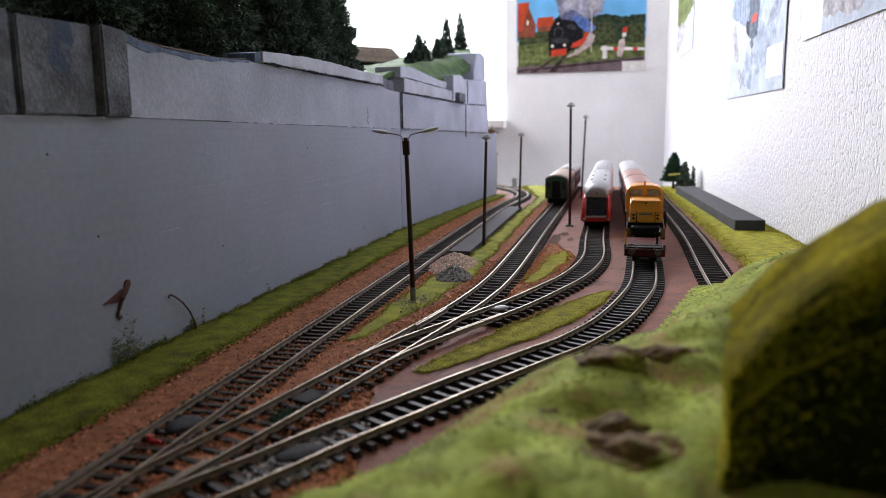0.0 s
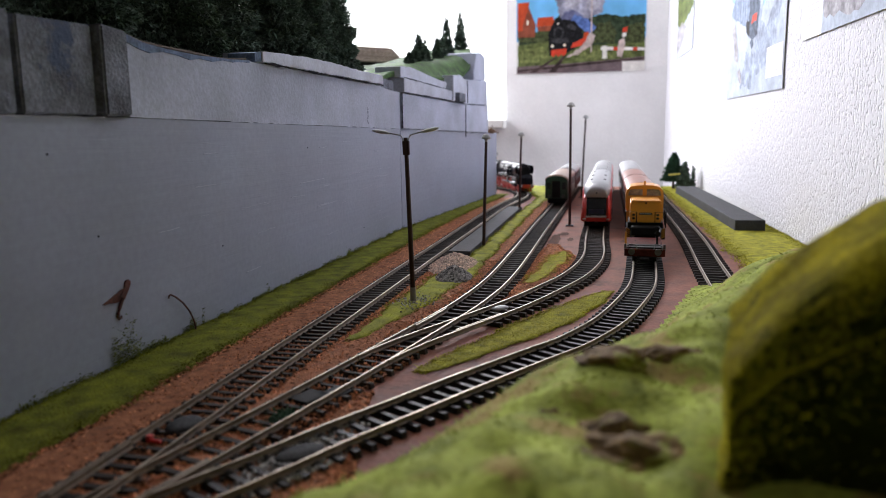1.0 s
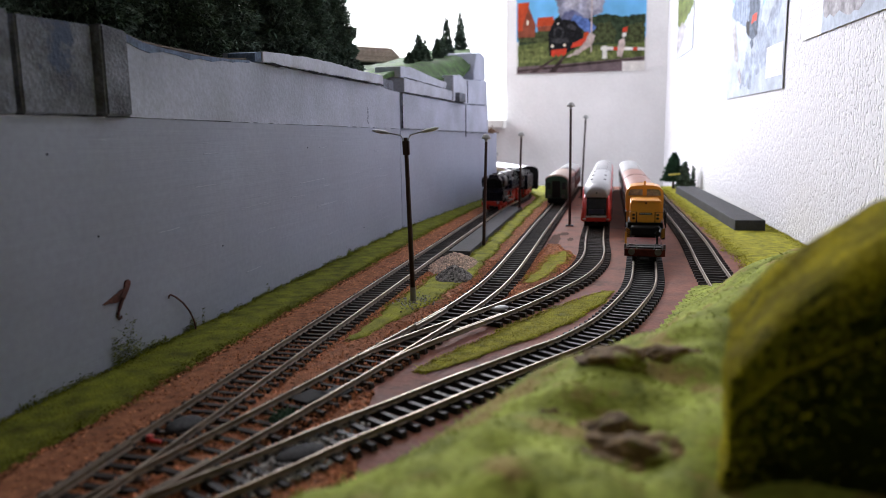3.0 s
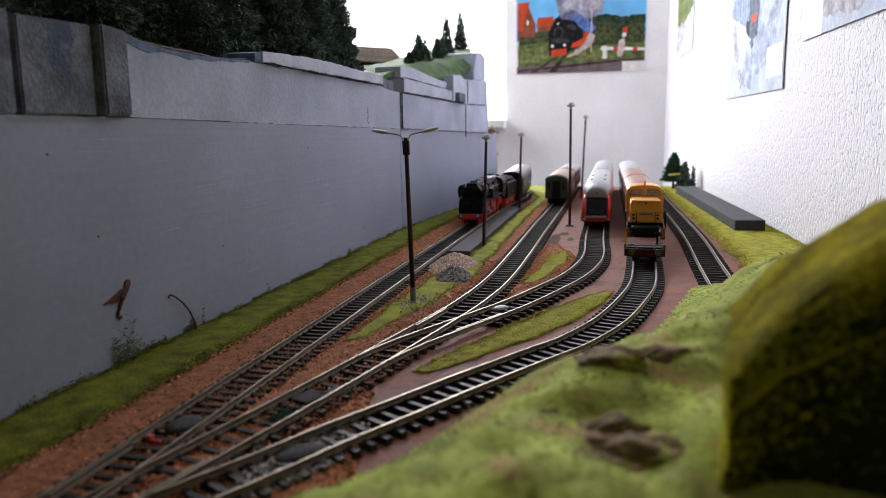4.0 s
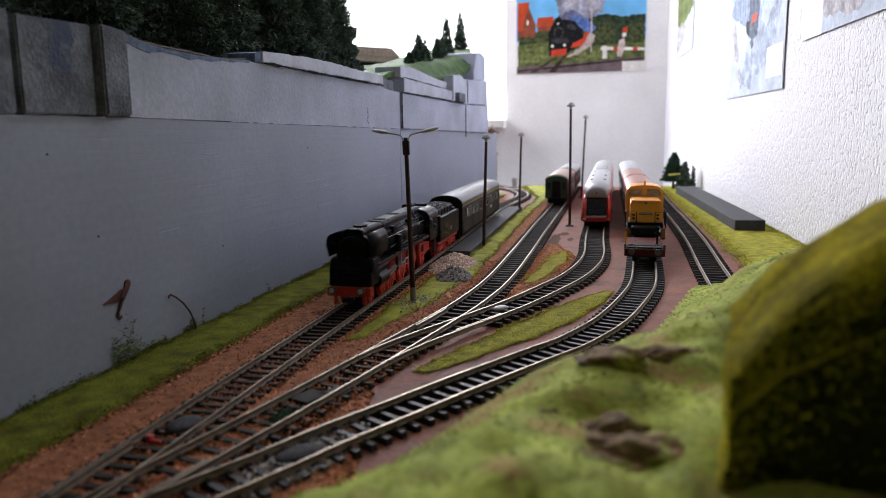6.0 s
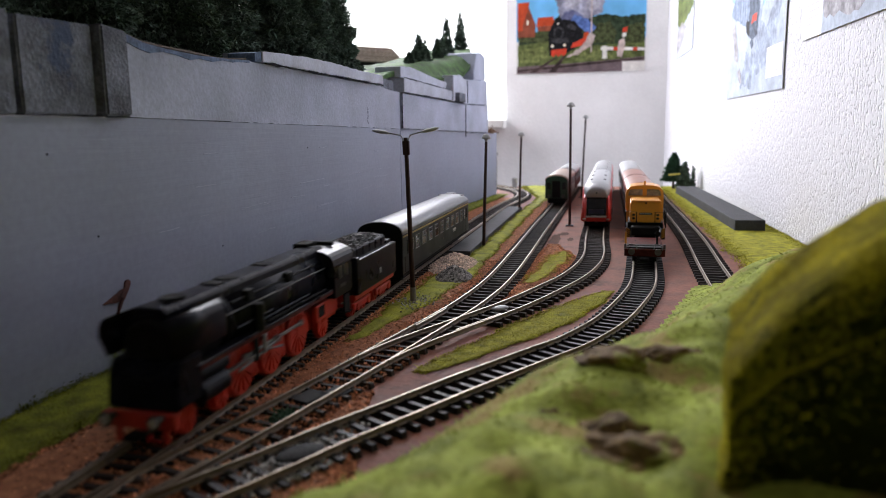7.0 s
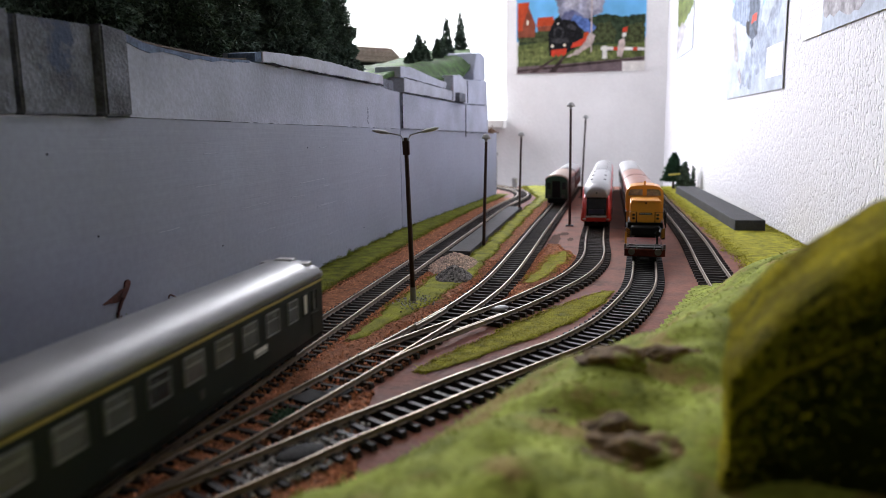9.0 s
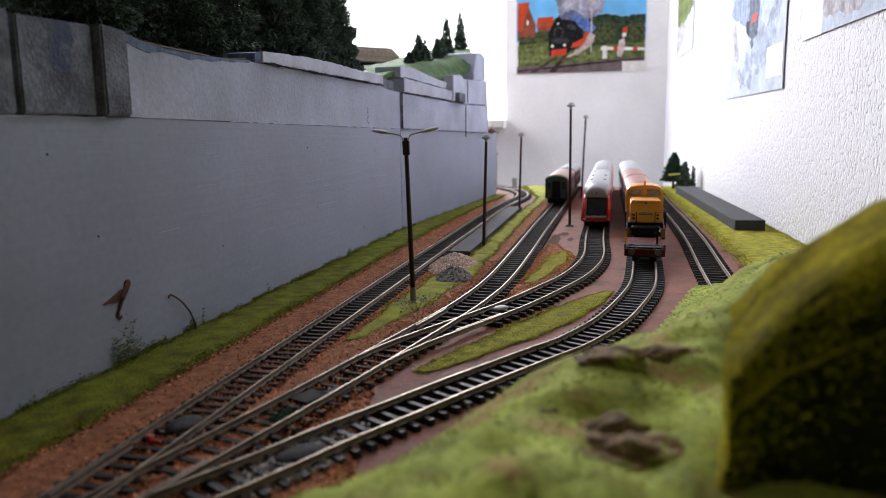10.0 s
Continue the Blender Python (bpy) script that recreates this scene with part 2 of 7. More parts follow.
def box(x0, x1, y0, y1, z0, z1, bevel=0.0, bm=None):
    b = bm or bmesh.new()
    got = bmesh.ops.create_cube(b, size=1)
    vs = got["verts"]
    bmesh.ops.scale(b, vec=(x1 - x0, y1 - y0, z1 - z0), verts=vs)
    bmesh.ops.translate(b, vec=((x0 + x1) / 2, (y0 + y1) / 2, (z0 + z1) / 2), verts=vs)
    if bevel:
        es = list({e for v in vs for e in v.link_edges})
        bmesh.ops.bevel(b, geom=es, offset=bevel, segments=2, affect="EDGES", profile=0.5)
    return b


def cyl(r, length, at, axis="Y", seg=20, r2=None, bm=None, bevel=0.0):
    b = bm or bmesh.new()
    got = bmesh.ops.create_cone(b, cap_ends=True, segments=seg, radius1=r, radius2=r if r2 is None else r2, depth=length)
    turn = {"X": Euler((0, radians(90), 0)), "Y": Euler((radians(-90), 0, 0)), "Z": Euler((0, 0, 0))}[axis]
    bmesh.ops.rotate(b, verts=got["verts"], matrix=turn.to_matrix())
    bmesh.ops.translate(b, verts=got["verts"], vec=at)
    if bevel:
        es = [e for e in {e for v in got["verts"] for e in v.link_edges} if e.calc_face_angle(0) > 1.0]
        bmesh.ops.bevel(b, geom=es, offset=bevel, segments=2, affect="EDGES")
    return b


def prism(profile, y0, y1, bm=None, ends=True, shrink=None):
    """Extrude an (x, z) outline along y; shrink gives extra rings (y, sx, sz, z0)."""
    b = bm or bmesh.new()
    rings = [(y0, 1, 1, 0), (y1, 1, 1, 0)] if shrink is None else shrink
    rows = [[b.verts.new((x * sx, y, z0 + (z - z0) * sz)) for x, z in profile] for y, sx, sz, z0 in rings]
    k = len(profile)
    for a, c in zip(rows, rows[1:]):
        for i in range(k):
            b.faces.new((a[i], c[i], c[(i + 1) % k], a[(i + 1) % k]))
    if ends:
        b.faces.new(rows[0])
        b.faces.new(rows[-1][::-1])
    bmesh.ops.recalc_face_normals(b, faces=b.faces)
    return b


def arch(half, z0, z1, rise, n=12, corner=0.0):
    """Outline of a body: straight sides from z0 to z1 and an elliptic top of the given rise."""
    pts = [(-half, z0), (-half, z1)]
    for i in range(1, n):
        a = math.pi * (1 - i / n)
        pts.append((half * math.cos(a), z1 + rise * math.sin(a) ** 0.8))
    return pts + [(half, z1), (half, z0)]


def tube(points, r, seg=8, bm=None):
    b = bm or bmesh.new()
    pts = [Vector(p) for p in points]
    rings = []
    for i, p in enumerate(pts):
        d = (pts[min(i + 1, len(pts) - 1)] - pts[max(i - 1, 0)]).normalized()
        u = d.cross(Vector((0, 0, 1)) if abs(d.z) < 0.9 else Vector((1, 0, 0))).normalized()
        v = d.cross(u)
        rr = r[i] if isinstance(r, (list, tuple)) else r
        rings.append([b.verts.new(p + rr * (math.cos(2 * math.pi * k / seg) * u + math.sin(2 * math.pi * k / seg) * v)) for k in range(seg)])
    for a, c in zip(rings, rings[1:]):
        for k in range(seg):
            b.faces.new((a[k], a[(k + 1) % seg], c[(k + 1) % seg], c[k]))
    b.faces.new(rings[0])
    b.faces.new(rings[-1][::-1])
    bmesh.ops.recalc_face_normals(b, faces=b.faces)
    return b


def thing(name, label, category, m=None, group=""):
    ob = new(name)
    ob.empty_display_size = 0.01
    if m is not None:
        ob.matrix_basis = m
    return tagged(ob, label, category, group)


def raw(name, verts, faces, material, parent=None, smooth=False):
    me = bpy.data.meshes.new(name)
    me.from_pydata(verts, [], faces)
    me.materials.append(material)
    if smooth:
        me.polygons.foreach_set("use_smooth", [True] * len(me.polygons))
    me.update()
    ob = new(name, me)
    if parent is not None:
        ob.parent = parent
    return ob


RNG = np.random.default_rng(7)


def blades(name, pts, height, width, material, parent=None, lean=0.6):
    """Upright little fibres, one triangle each, rooted at pts."""
    n = len(pts)
    a = RNG.uniform(0, 2 * math.pi, n)
    h = height * RNG.uniform(0.5, 1.3, n)
    w = width * RNG.uniform(0.6, 1.3, n)
    side = np.stack([np.cos(a), np.sin(a), np.zeros(n)], 1) * w[:, None]
    off = RNG.normal(0, lean, (n, 2)) * h[:, None]
    tip = pts + np.concatenate([off, h[:, None]], 1)
    v = np.stack([pts - side, pts + side, tip], 1).reshape(-1, 3)
    return raw(name, v.tolist(), np.arange(3 * n).reshape(-1, 3).tolist(), material, parent)


OCTA = np.array([(1, 0, 0), (-1, 0, 0), (0, 1, 0), (0, -1, 0), (0, 0, 1), (0, 0, -1)], float)
OCTF = np.array([(0, 2, 4), (2, 1, 4), (1, 3, 4), (3, 0, 4), (2, 0, 5), (1, 2, 5), (3, 1, 5), (0, 3, 5)])


def stones(name, pts, size, material, parent=None):
    n = len(pts)
    s = size * RNG.uniform(0.5, 1.3, (n, 1, 1))
    jig = RNG.uniform(0.6, 1.2, (n, 6, 3))
    q = RNG.normal(size=(n, 3, 3))
    q, _ = np.linalg.qr(q)
    v = np.einsum("nij,nkj->nki", q, OCTA[None] * jig) * s + pts[:, None]
    f = (OCTF[None] + 6 * np.arange(n)[:, None, None]).reshape(-1, 3)
    return raw(name, v.reshape(-1, 3).tolist(), f.tolist(), material, parent)


def wob(y, k, a):
    """A ragged edge."""
    return a * (np.sin(y * 61 + k) * 0.5 + np.sin(y * 143 + 2.1 * k) * 0.3 + np.sin(y * 331 + 0.7 * k) * 0.3)


# ---- plan of the tracks ----
RAIL_TOP = 0.0052
R_CURVE = 0.36


def spline(pts, step=0.004):
    """An even polyline through plan points."""
    p = [Vector((x, y, 0)) for x, y in pts]
    p = [2 * p[0] - p[1]] + p + [2 * p[-1] - p[-2]]
    dense = []
    for i in range(1, len(p) - 2):
        for k in range(24):
            t = k / 24
            a, b, c, d = p[i - 1], p[i], p[i + 1], p[i + 2]
            dense.append(0.5 * (2 * b + (c - a) * t + (2 * a - 5 * b + 4 * c - d) * t * t + (3 * b - a - 3 * c + d) * t ** 3))
    dense.append(p[-2])
    dd = np.array([(v.x, v.y) for v in dense])
    s = np.concatenate([[0], np.cumsum(np.linalg.norm(np.diff(dd, axis=0), axis=1))])
    q = np.arange(0, s[-1], step)
    return np.stack([np.interp(q, s, dd[:, 0]), np.interp(q, s, dd[:, 1])], 1)


ARC = [(-0.145 - R_CURVE + R_CURVE * math.cos(radians(a)), 1.205 + R_CURVE * math.sin(radians(a))) for a in range(10, 131, 10)]
PLAN_A = spline([(-0.16, -0.69), (-0.16, -0.3), (-0.16, 0.0), (-0.159, 0.2), (-0.158, 0.4), (-0.1575, 0.7), (-0.157, 0.95), (-0.153, 1.08), (-0.147, 1.16), (-0.145, 1.205)] + ARC)
PLAN_E = spline([(-0.1535, 0.13), (-0.1475, 0.17), (-0.1395, 0.205), (-0.131, 0.24), (-0.1235, 0.272), (-0.114, 0.315), (-0.105, 0.36), (-0.095, 0.41), (-0.0867, 0.46), (-0.0805, 0.53), (-0.0785, 0.65), (-0.078, 0.8), (-0.076, 1.05), (-0.073, 1.45)])
PLAN_F = spline([(-0.1165, 0.304), (-0.109, 0.335), (-0.099, 0.363), (-0.0868, 0.39), (-0.0715, 0.423), (-0.056, 0.46), (-0.0415, 0.502), (-0.0265, 0.552), (-0.0168, 0.612), (-0.0145, 0.67), (-0.016, 0.728), (-0.0168, 0.82), (-0.016, 1.1), (-0.014, 1.45)])
PLAN_B = spline([(-0.1475, 0.14), (-0.136, 0.165), (-0.1225, 0.19), (-0.1085, 0.216), (-0.0975, 0.238), (-0.0795, 0.27), (-0.0645, 0.297), (-0.0465, 0.328), (-0.031, 0.354), (-0.0165, 0.379), (0.002, 0.4275), (0.0175, 0.497), (0.0232, 0.54), (0.0262, 0.595), (0.0292, 0.7), (0.0312, 0.85), (0.0295, 1.1), (0.0272, 1.45)])
PLAN_C = spline([(0.0767, 0.52), (0.0778, 0.615), (0.0802, 0.75), (0.0785, 0.9), (0.075, 1.05), (0.072, 1.2), (0.071, 1.45)])


def along(plan):
    d = np.gradient(plan, axis=0)
    d /= np.linalg.norm(d, axis=1)[:, None]
    return d


RAIL_PROFILE = [(-0.0009, 0.0), (0.0009, 0.0), (0.0009, 0.0004), (0.0004, 0.0008), (0.00035, 0.0018), (0.00042, 0.002), (0.00042, 0.0026), (-0.00042, 0.0026), (-0.00042, 0.002), (-0.00035, 0.0018), (-0.0004, 0.0008), (-0.0009, 0.0004)]


def rail_mesh(line, name, parent):
    d = along(line)
    nrm = np.stack([d[:, 1], -d[:, 0]], 1)
    verts, faces, k = [], [], len(RAIL_PROFILE)
    for p, n in zip(line, nrm):
        verts += [(p[0] + n[0] * a, p[1] + n[1] * a, RAIL_TOP - 0.0026 + h) for a, h in RAIL_PROFILE]
    for i in range(len(line) - 1):
        for j in range(k):
            a, b = i * k + j, i * k + (j + 1) % k
            faces.append((a, b, b + k, a + k))
    m = len(line) - 1
    faces += [tuple(range(k))[::-1], tuple(m * k + j for j in range(k))]
    ob = raw(name, verts, faces, M_RAIL_SIDE, parent)
    ob.data.materials.append(M_RAIL)
    for i in range(len(line) - 1):
        ob.data.polygons[i * k + 6].material_index = 1
    return ob


SLEEPER_MESH = {}


def sleeper_mesh(material):
    if material not in SLEEPER_MESH:
        bm = bmesh.new()
        hw, ln = 0.00155, 0.0148
        base = [bm.verts.new(v) for v in ((-ln, -hw, 0.0), (ln, -hw, 0.0), (ln, hw, 0.0), (-ln, hw, 0.0))]
        top = [bm.verts.new((x * 0.985, y * 0.8, 0.0026)) for x, y, z in [v.co for v in base]]
        bm.faces.new(top)
        for i in range(4):
            bm.faces.new((base[i], base[(i + 1) % 4], top[(i + 1) % 4], top[i]))
        for sx in (-1, 1):
            box(sx * 0.0083 - 0.0021, sx * 0.0083 + 0.0021, -0.0009, 0.0009, 0.0024, 0.0032, 0, bm)
        bmesh.ops.recalc_face_normals(bm, faces=bm.faces)
        me = SLEEPER_MESH[material] = bpy.data.meshes.new("sleeper")
        bm.to_mesh(me)
        bm.free()
        me.materials.append(material)
    return SLEEPER_MESH[material]


def track(plan, label, keep_out=(), pitch=0.0072, y_min=0.12, rail_cut=(0, 0), sleeper=None, guards=()):
    """Two rails on separate sleepers. keep_out: plans of tracks whose sleepers already lie there."""
    t = thing("railway_track", label, "railway track")
    d = along(plan)
    nrm = np.stack([d[:, 1], -d[:, 0]], 1)
    for side, cut in ((-1, rail_cut[0]), (1, rail_cut[1])):
        line = plan + side * 0.0087 * nrm
        rail_mesh(line[cut:], "rail", t)
        for gs, y0, y1 in guards:
            if gs == side:
                g = plan + side * 0.0069 * nrm
                rail_mesh(g[(g[:, 1] > y0) & (g[:, 1] < y1)], "check_rail", t)
    step = pitch / 0.004
    k = 0.5
    while k < len(plan) - 1:
        i = int(k)
        p = plan[i] + (plan[i + 1] - plan[i]) * (k - i)
        k += step
        if p[1] < y_min or p[0] < -0.5:
            continue
        if any(np.min(np.linalg.norm(o - p, axis=1)) < 0.019 for o in keep_out):
            continue
        o = new("sleeper", sleeper_mesh(sleeper or M_SLEEPER_DUSTY))
        o.parent = t
        o.matrix_basis = pose(p[0], p[1], random.uniform(-0.0001, 0.0001), 0, 0, math.degrees(math.atan2(-d[i][0], d[i][1])) + random.uniform(-1.2, 1.2))
    return t


# ---- the room ----
def wall_x(y):
    """The right-hand room wall runs slightly askew to the board."""
    return 0.2137 - 0.043 * y


def structure(name, bm, material, label):
    return tagged(link(name, bm, material), label, "", "", "structure")


def slab_between(p, q, thick, z0, z1):
    """A wall from plan point p to q, thick to its left."""
    a, b = Vector((*p, 0)), Vector((*q, 0))
    n = Vector((-(b - a).y, (b - a).x, 0)).normalized() * thick
    bm = bmesh.new()
    lo = [bm.verts.new((*v.xy, z0)) for v in (a, b, b + n, a + n)]
    hi = [bm.verts.new((*v.xy, z1)) for v in (a, b, b + n, a + n)]
    bm.faces.new(lo)
    bm.faces.new(hi)
    for i in range(4):
        bm.faces.new((lo[i], lo[(i + 1) % 4], hi[(i + 1) % 4], hi[i]))
    bmesh.ops.recalc_face_normals(bm, faces=bm.faces)
    return bm


def room():
    top = 2.05
    structure("wall_right", slab_between((wall_x(BACK_Y), BACK_Y), (wall_x(0.44), 0.44), 0.12, -0.9, top), M_PLASTER, "white rough-plastered room wall")
    # Added out of view: a dark stretch of wall that dims the near yard.
    structure("wall_right_near", slab_between((wall_x(0.44), 0.44), (wall_x(-0.75), -0.75), 0.12, -0.9, top), M_NEAR_DIM, "unseen brown near end of the room wall, added to dim the foreground")
    bm = bmesh.new()
    for x0, x1, z0, z1 in ((WIN_X1, 0.4, -0.9, top), (LEFT_X - 0.2, WIN_X0, -0.9, top), (WIN_X0, WIN_X1, -0.9, WIN_Z0), (WIN_X0, WIN_X1, WIN_Z1, top)):
        box(x0, x1, BACK_Y, BACK_Y + 0.2, z0, z1, 0, bm)
    structure("wall_back", bm, M_BACKPLASTER, "white painted room wall with a window opening")
    structure("window_sill", box(WIN_X0 - 0.02, WIN_X1 + 0.0, BACK_Y - 0.05, BACK_Y + 0.12, WIN_Z0 - 0.025, WIN_Z0 - 0.003, 0.003), M_WHITE, "white window sill")
    bm = bmesh.new()
    for y0, y1, z0, z1 in ((-0.75, LEFT_Y0, -0.9, top), (LEFT_Y1, BACK_Y, -0.9, top), (LEFT_Y0, LEFT_Y1, -0.9, LEFT_Z0), (LEFT_Y0, LEFT_Y1, LEFT_Z1, top)):
        box(LEFT_X - 0.2, LEFT_X, y0, y1, z0, z1, 0, bm)
    structure("wall_left", bm, M_DIMWALL, "unseen dark room wall with a window opening")
    # Closes the room out of view and keeps fill off faces turned to the camera.
    structure("wall_front", box(LEFT_X - 0.2, 0.45, -0.87, -0.75, -0.9, top), M_DIMWALL, "unseen dark wall behind, added to cut fill light")
    structure("ceiling", box(LEFT_X - 0.2, 0.45, -0.87, BACK_Y + 0.2, top, top + 0.1), M_CEIL, "unseen dark brown ceiling, darkened to cut fill light")
    structure("floor", box(LEFT_X - 0.2, 0.45, -0.87, BACK_Y + 0.2, -1.0, -0.9), M_FLOOR, "brown carpet floor")
    glow = bpy.data.materials.new("overcast_sky")
    glow.use_nodes = True
    gb = glow.node_tree.nodes["Principled BSDF"]
    gb.inputs["Base Color"].default_value = (0.8, 0.8, 0.8, 1)
    gb.inputs["Emission Color"].default_value = (0.97, 0.985, 1, 1)
    gb.inputs["Emission Strength"].default_value = 1.6
    structure("backdrop", box(-3.2, 0.6, 2.9, 2.92, -1.2, 2.6), glow, "bright overcast sky outside the window")


room()


def board():
    bm = bmesh.new()
    pts = [(-1.0, -0.72), (wall_x(-0.72), -0.72), (wall_x(1.47), 1.47), (-0.24, 1.47), (-0.3, 1.72), (-1.0, 1.72)]
    lo = [bm.verts.new((x, y, -0.02)) for x, y in pts]
    hi = [bm.verts.new((x, y, 0.0)) for x, y in pts]
    bm.faces.new(hi)
    bm.faces.new(lo[::-1])
    for i in range(len(pts)):
        j = (i + 1) % len(pts)
        bm.faces.new((lo[i], lo[j], hi[j], hi[i]))
    return structure("ground", bm, M_BOARD, "red-brown primed baseboard of the model railway")


board()


# ---- retaining wall and the plateau behind it ----
def ragged(pts, amp, step=0.006):
    """An outline with its long edges broken by small torn steps."""
    out = []
    for p, q in zip(pts, pts[1:] + pts[:1]):
        a, b = Vector(p), Vector(q)
        n = max(1, int((b - a).length / step))
        for i in range(n):
            v = a.lerp(b, i / n)
            if i:
                v.z += random.uniform(-amp, amp)
                v.y += random.uniform(-amp, amp)
            out.append(tuple(v))
    return out


def quad_wall(name, pts, thick, material, parent, label="", bevel=0.0, rag=0.0):
    """An upright panel from plan and height corners (x, y, z), thickened to -x."""
    bm = bmesh.new()
    if rag:
        pts = ragged(pts, rag)
    a = [bm.verts.new(p) for p in pts]
    b = [bm.verts.new((p[0] - thick, p[1], p[2])) for p in pts]
    k = len(pts)
    bm.faces.new(a)
    bm.faces.new(b[::-1])
    for i in range(k):
        bm.faces.new((a[i], b[i], b[(i + 1) % k], a[(i + 1) % k]))
    bmesh.ops.recalc_face_normals(bm, faces=bm.faces)
    if bevel:
        bmesh.ops.bevel(bm, geom=list(bm.edges), offset=bevel, segments=2, affect="EDGES")
    return part(name, bm, material, parent, label)


def panel_x(y):
    """Face of the grey wall: parallel to the track, then turned in towards it."""
    return -0.236 if y < 0.815 else -0.236 + (y - 0.815) * 0.0845


def retaining_wall():
    w = thing("retaining_wall", "grey-painted wooden retaining wall with foam coping", "wall")
    X = panel_x
    P = lambda y, z, dx=0.0: (X(y) + dx, y, z)
    quad_wall("panel", [P(-0.34, 0.0), P(0.814, 0.0), P(0.814, 0.1148), P(0.33, 0.1215), P(-0.34, 0.1218)], 0.008, M_GREYWALL, w, "smooth grey painted board")
    quad_wall("panel", [P(0.8152, 0.0), P(1.275, 0.0), P(1.275, 0.1065), P(0.8152, 0.1148)], 0.03, M_GREYWALL, w, "smooth grey painted board")
    # cast plaster panels with pilasters at the near end
    for y0, y1, dx in ((-0.2, 0.0, 0), (0.002, 0.13, 0), (0.132, 0.2575, 0), (0.2605, 0.3055, 0)):
        quad_wall("plaster_panel", [P(y0, 0.122, 0.001), P(y1, 0.122, 0.001), P(y1, 0.1632, 0.001), P(y0, 0.162, 0.001)], 0.01, M_CONCRETE, w, "rough grey plaster panel", 0.0008)
    quad_wall("pilaster", [P(0.3065, 0.122, 0.0055), P(0.3255, 0.122, 0.0055), P(0.3255, 0.1625, 0.0055), P(0.3065, 0.164, 0.0055)], 0.014, M_CONCRETE, w, "rough grey plaster pilaster", 0.001)
    # foam strip with a ragged torn top
    top = [(0.33, 0.1618), (0.345, 0.1588), (0.365, 0.1578), (0.397, 0.1572), (0.42, 0.158), (0.4366, 0.1584), (0.459, 0.16), (0.50, 0.1598), (0.563, 0.1593), (0.64, 0.159), (0.742, 0.1588), (0.7615, 0.157)]
    quad_wall("foam_strip", [P(0.33, 0.1217, 0.0003), P(0.8145, 0.115, 0.0003), P(0.8145, 0.1555, 0.0003)] + [P(y, z, 0.0003) for y, z in top[::-1]], 0.014, M_FOAM, w, "grey painted foam strip with a torn edge", 0.0, 0.0004)
    low = [(0.4590, 0.1588), (0.445, 0.1582), (0.437, 0.1572), (0.425, 0.1574), (0.412, 0.1555), (0.398, 0.1562), (0.388, 0.1545), (0.375, 0.156), (0.362, 0.1566), (0.35, 0.1548), (0.341, 0.156), (0.3302, 0.1585)]
    quad_wall("blue_edge", [P(y, z, 0.0008) for y, z in low[::-1]] + [P(y, z + 0.0006, 0.0008) for y, z in top[6::-1]], 0.012, M_BLUE, w, "unpainted blue foam edge")
    quad_wall("coping", [P(0.472, 0.1604, 0.004), P(0.56, 0.1606, 0.004), P(0.742, 0.1602, 0.004), P(0.742, 0.1685, 0.004), P(0.68, 0.169, 0.004), P(0.6, 0.1706, 0.004), P(0.545, 0.1702, 0.004), P(0.472, 0.1672, 0.004)], 0.03, M_COPING, w, "pale grey coping block", 0.0004, 0.0005)
    quad_wall("coping_end", [P(0.4665, 0.1604, 0.001), P(0.4715, 0.1604, 0.003), P(0.4715, 0.167, 0.003), P(0.4665, 0.166, 0.001)], 0.02, M_BLUE, w, "blue foam end of the coping")
    quad_wall("block", [P(0.744, 0.1592, -0.006), P(0.812, 0.157, -0.006), P(0.812, 0.1685, -0.006), P(0.744, 0.1688, -0.006)], 0.03, M_CONCRETE, w, "darker recessed grey block", 0.0004, 0.0005)
    quad_wall("foam_block", [P(0.8156, 0.1155, 0.003), P(1.072, 0.1103, 0.003), P(1.072, 0.1490, 0.003), P(0.8156, 0.1548, 0.003)], 0.02, M_FOAM, w, "grey painted foam block", 0.0004, 0.0005)
    quad_wall("coping", [P(0.8165, 0.1562, 0.005), P(1.0, 0.1528, 0.005), P(1.0, 0.1655, 0.005), P(0.8165, 0.172, 0.005)], 0.04, M_COPING, w, "pale grey coping block", 0.0004, 0.0005)
    quad_wall("coping", [P(0.8165, 0.1728, 0.001), P(0.985, 0.1668, 0.001), P(0.99, 0.176, 0.001), P(0.96, 0.1775, 0.001), P(0.9, 0.182, 0.001), P(0.85, 0.186, 0.001), P(0.8165, 0.184, 0.001)], 0.03, M_COPING, w, "pale grey upper coping block", 0.0004, 0.0005)
    quad_wall("coping", [P(1.002, 0.152, 0.006), P(1.068, 0.1505, 0.006), P(1.068, 0.183, 0.006), P(1.04, 0.189, 0.006), P(1.002, 0.186, 0.006)], 0.05, M_COPING, w, "pale grey upright block", 0.001)
    quad_wall("bracket", [P(1.012, 0.1515, 0.012), P(1.042, 0.151, 0.012), P(1.042, 0.163, 0.012), P(1.012, 0.1635, 0.012)], 0.01, M_CONCRETE, w, "small grey block on the ledge", 0.0004, 0.0005)
    quad_wall("foam_block", [P(1.0745, 0.1098, 0.003), P(1.205, 0.1078, 0.003), P(1.205, 0.151, 0.003), P(1.0745, 0.1494, 0.003)], 0.03, M_FOAM, w, "grey painted foam block", 0.0004, 0.0005)
    quad_wall("foam_block", [P(1.0745, 0.1502, 0.002), P(1.203, 0.1518, 0.002), P(1.203, 0.190, 0.002), P(1.0745, 0.185, 0.002)], 0.03, M_FOAM, w, "grey painted foam block", 0.0004, 0.0005)
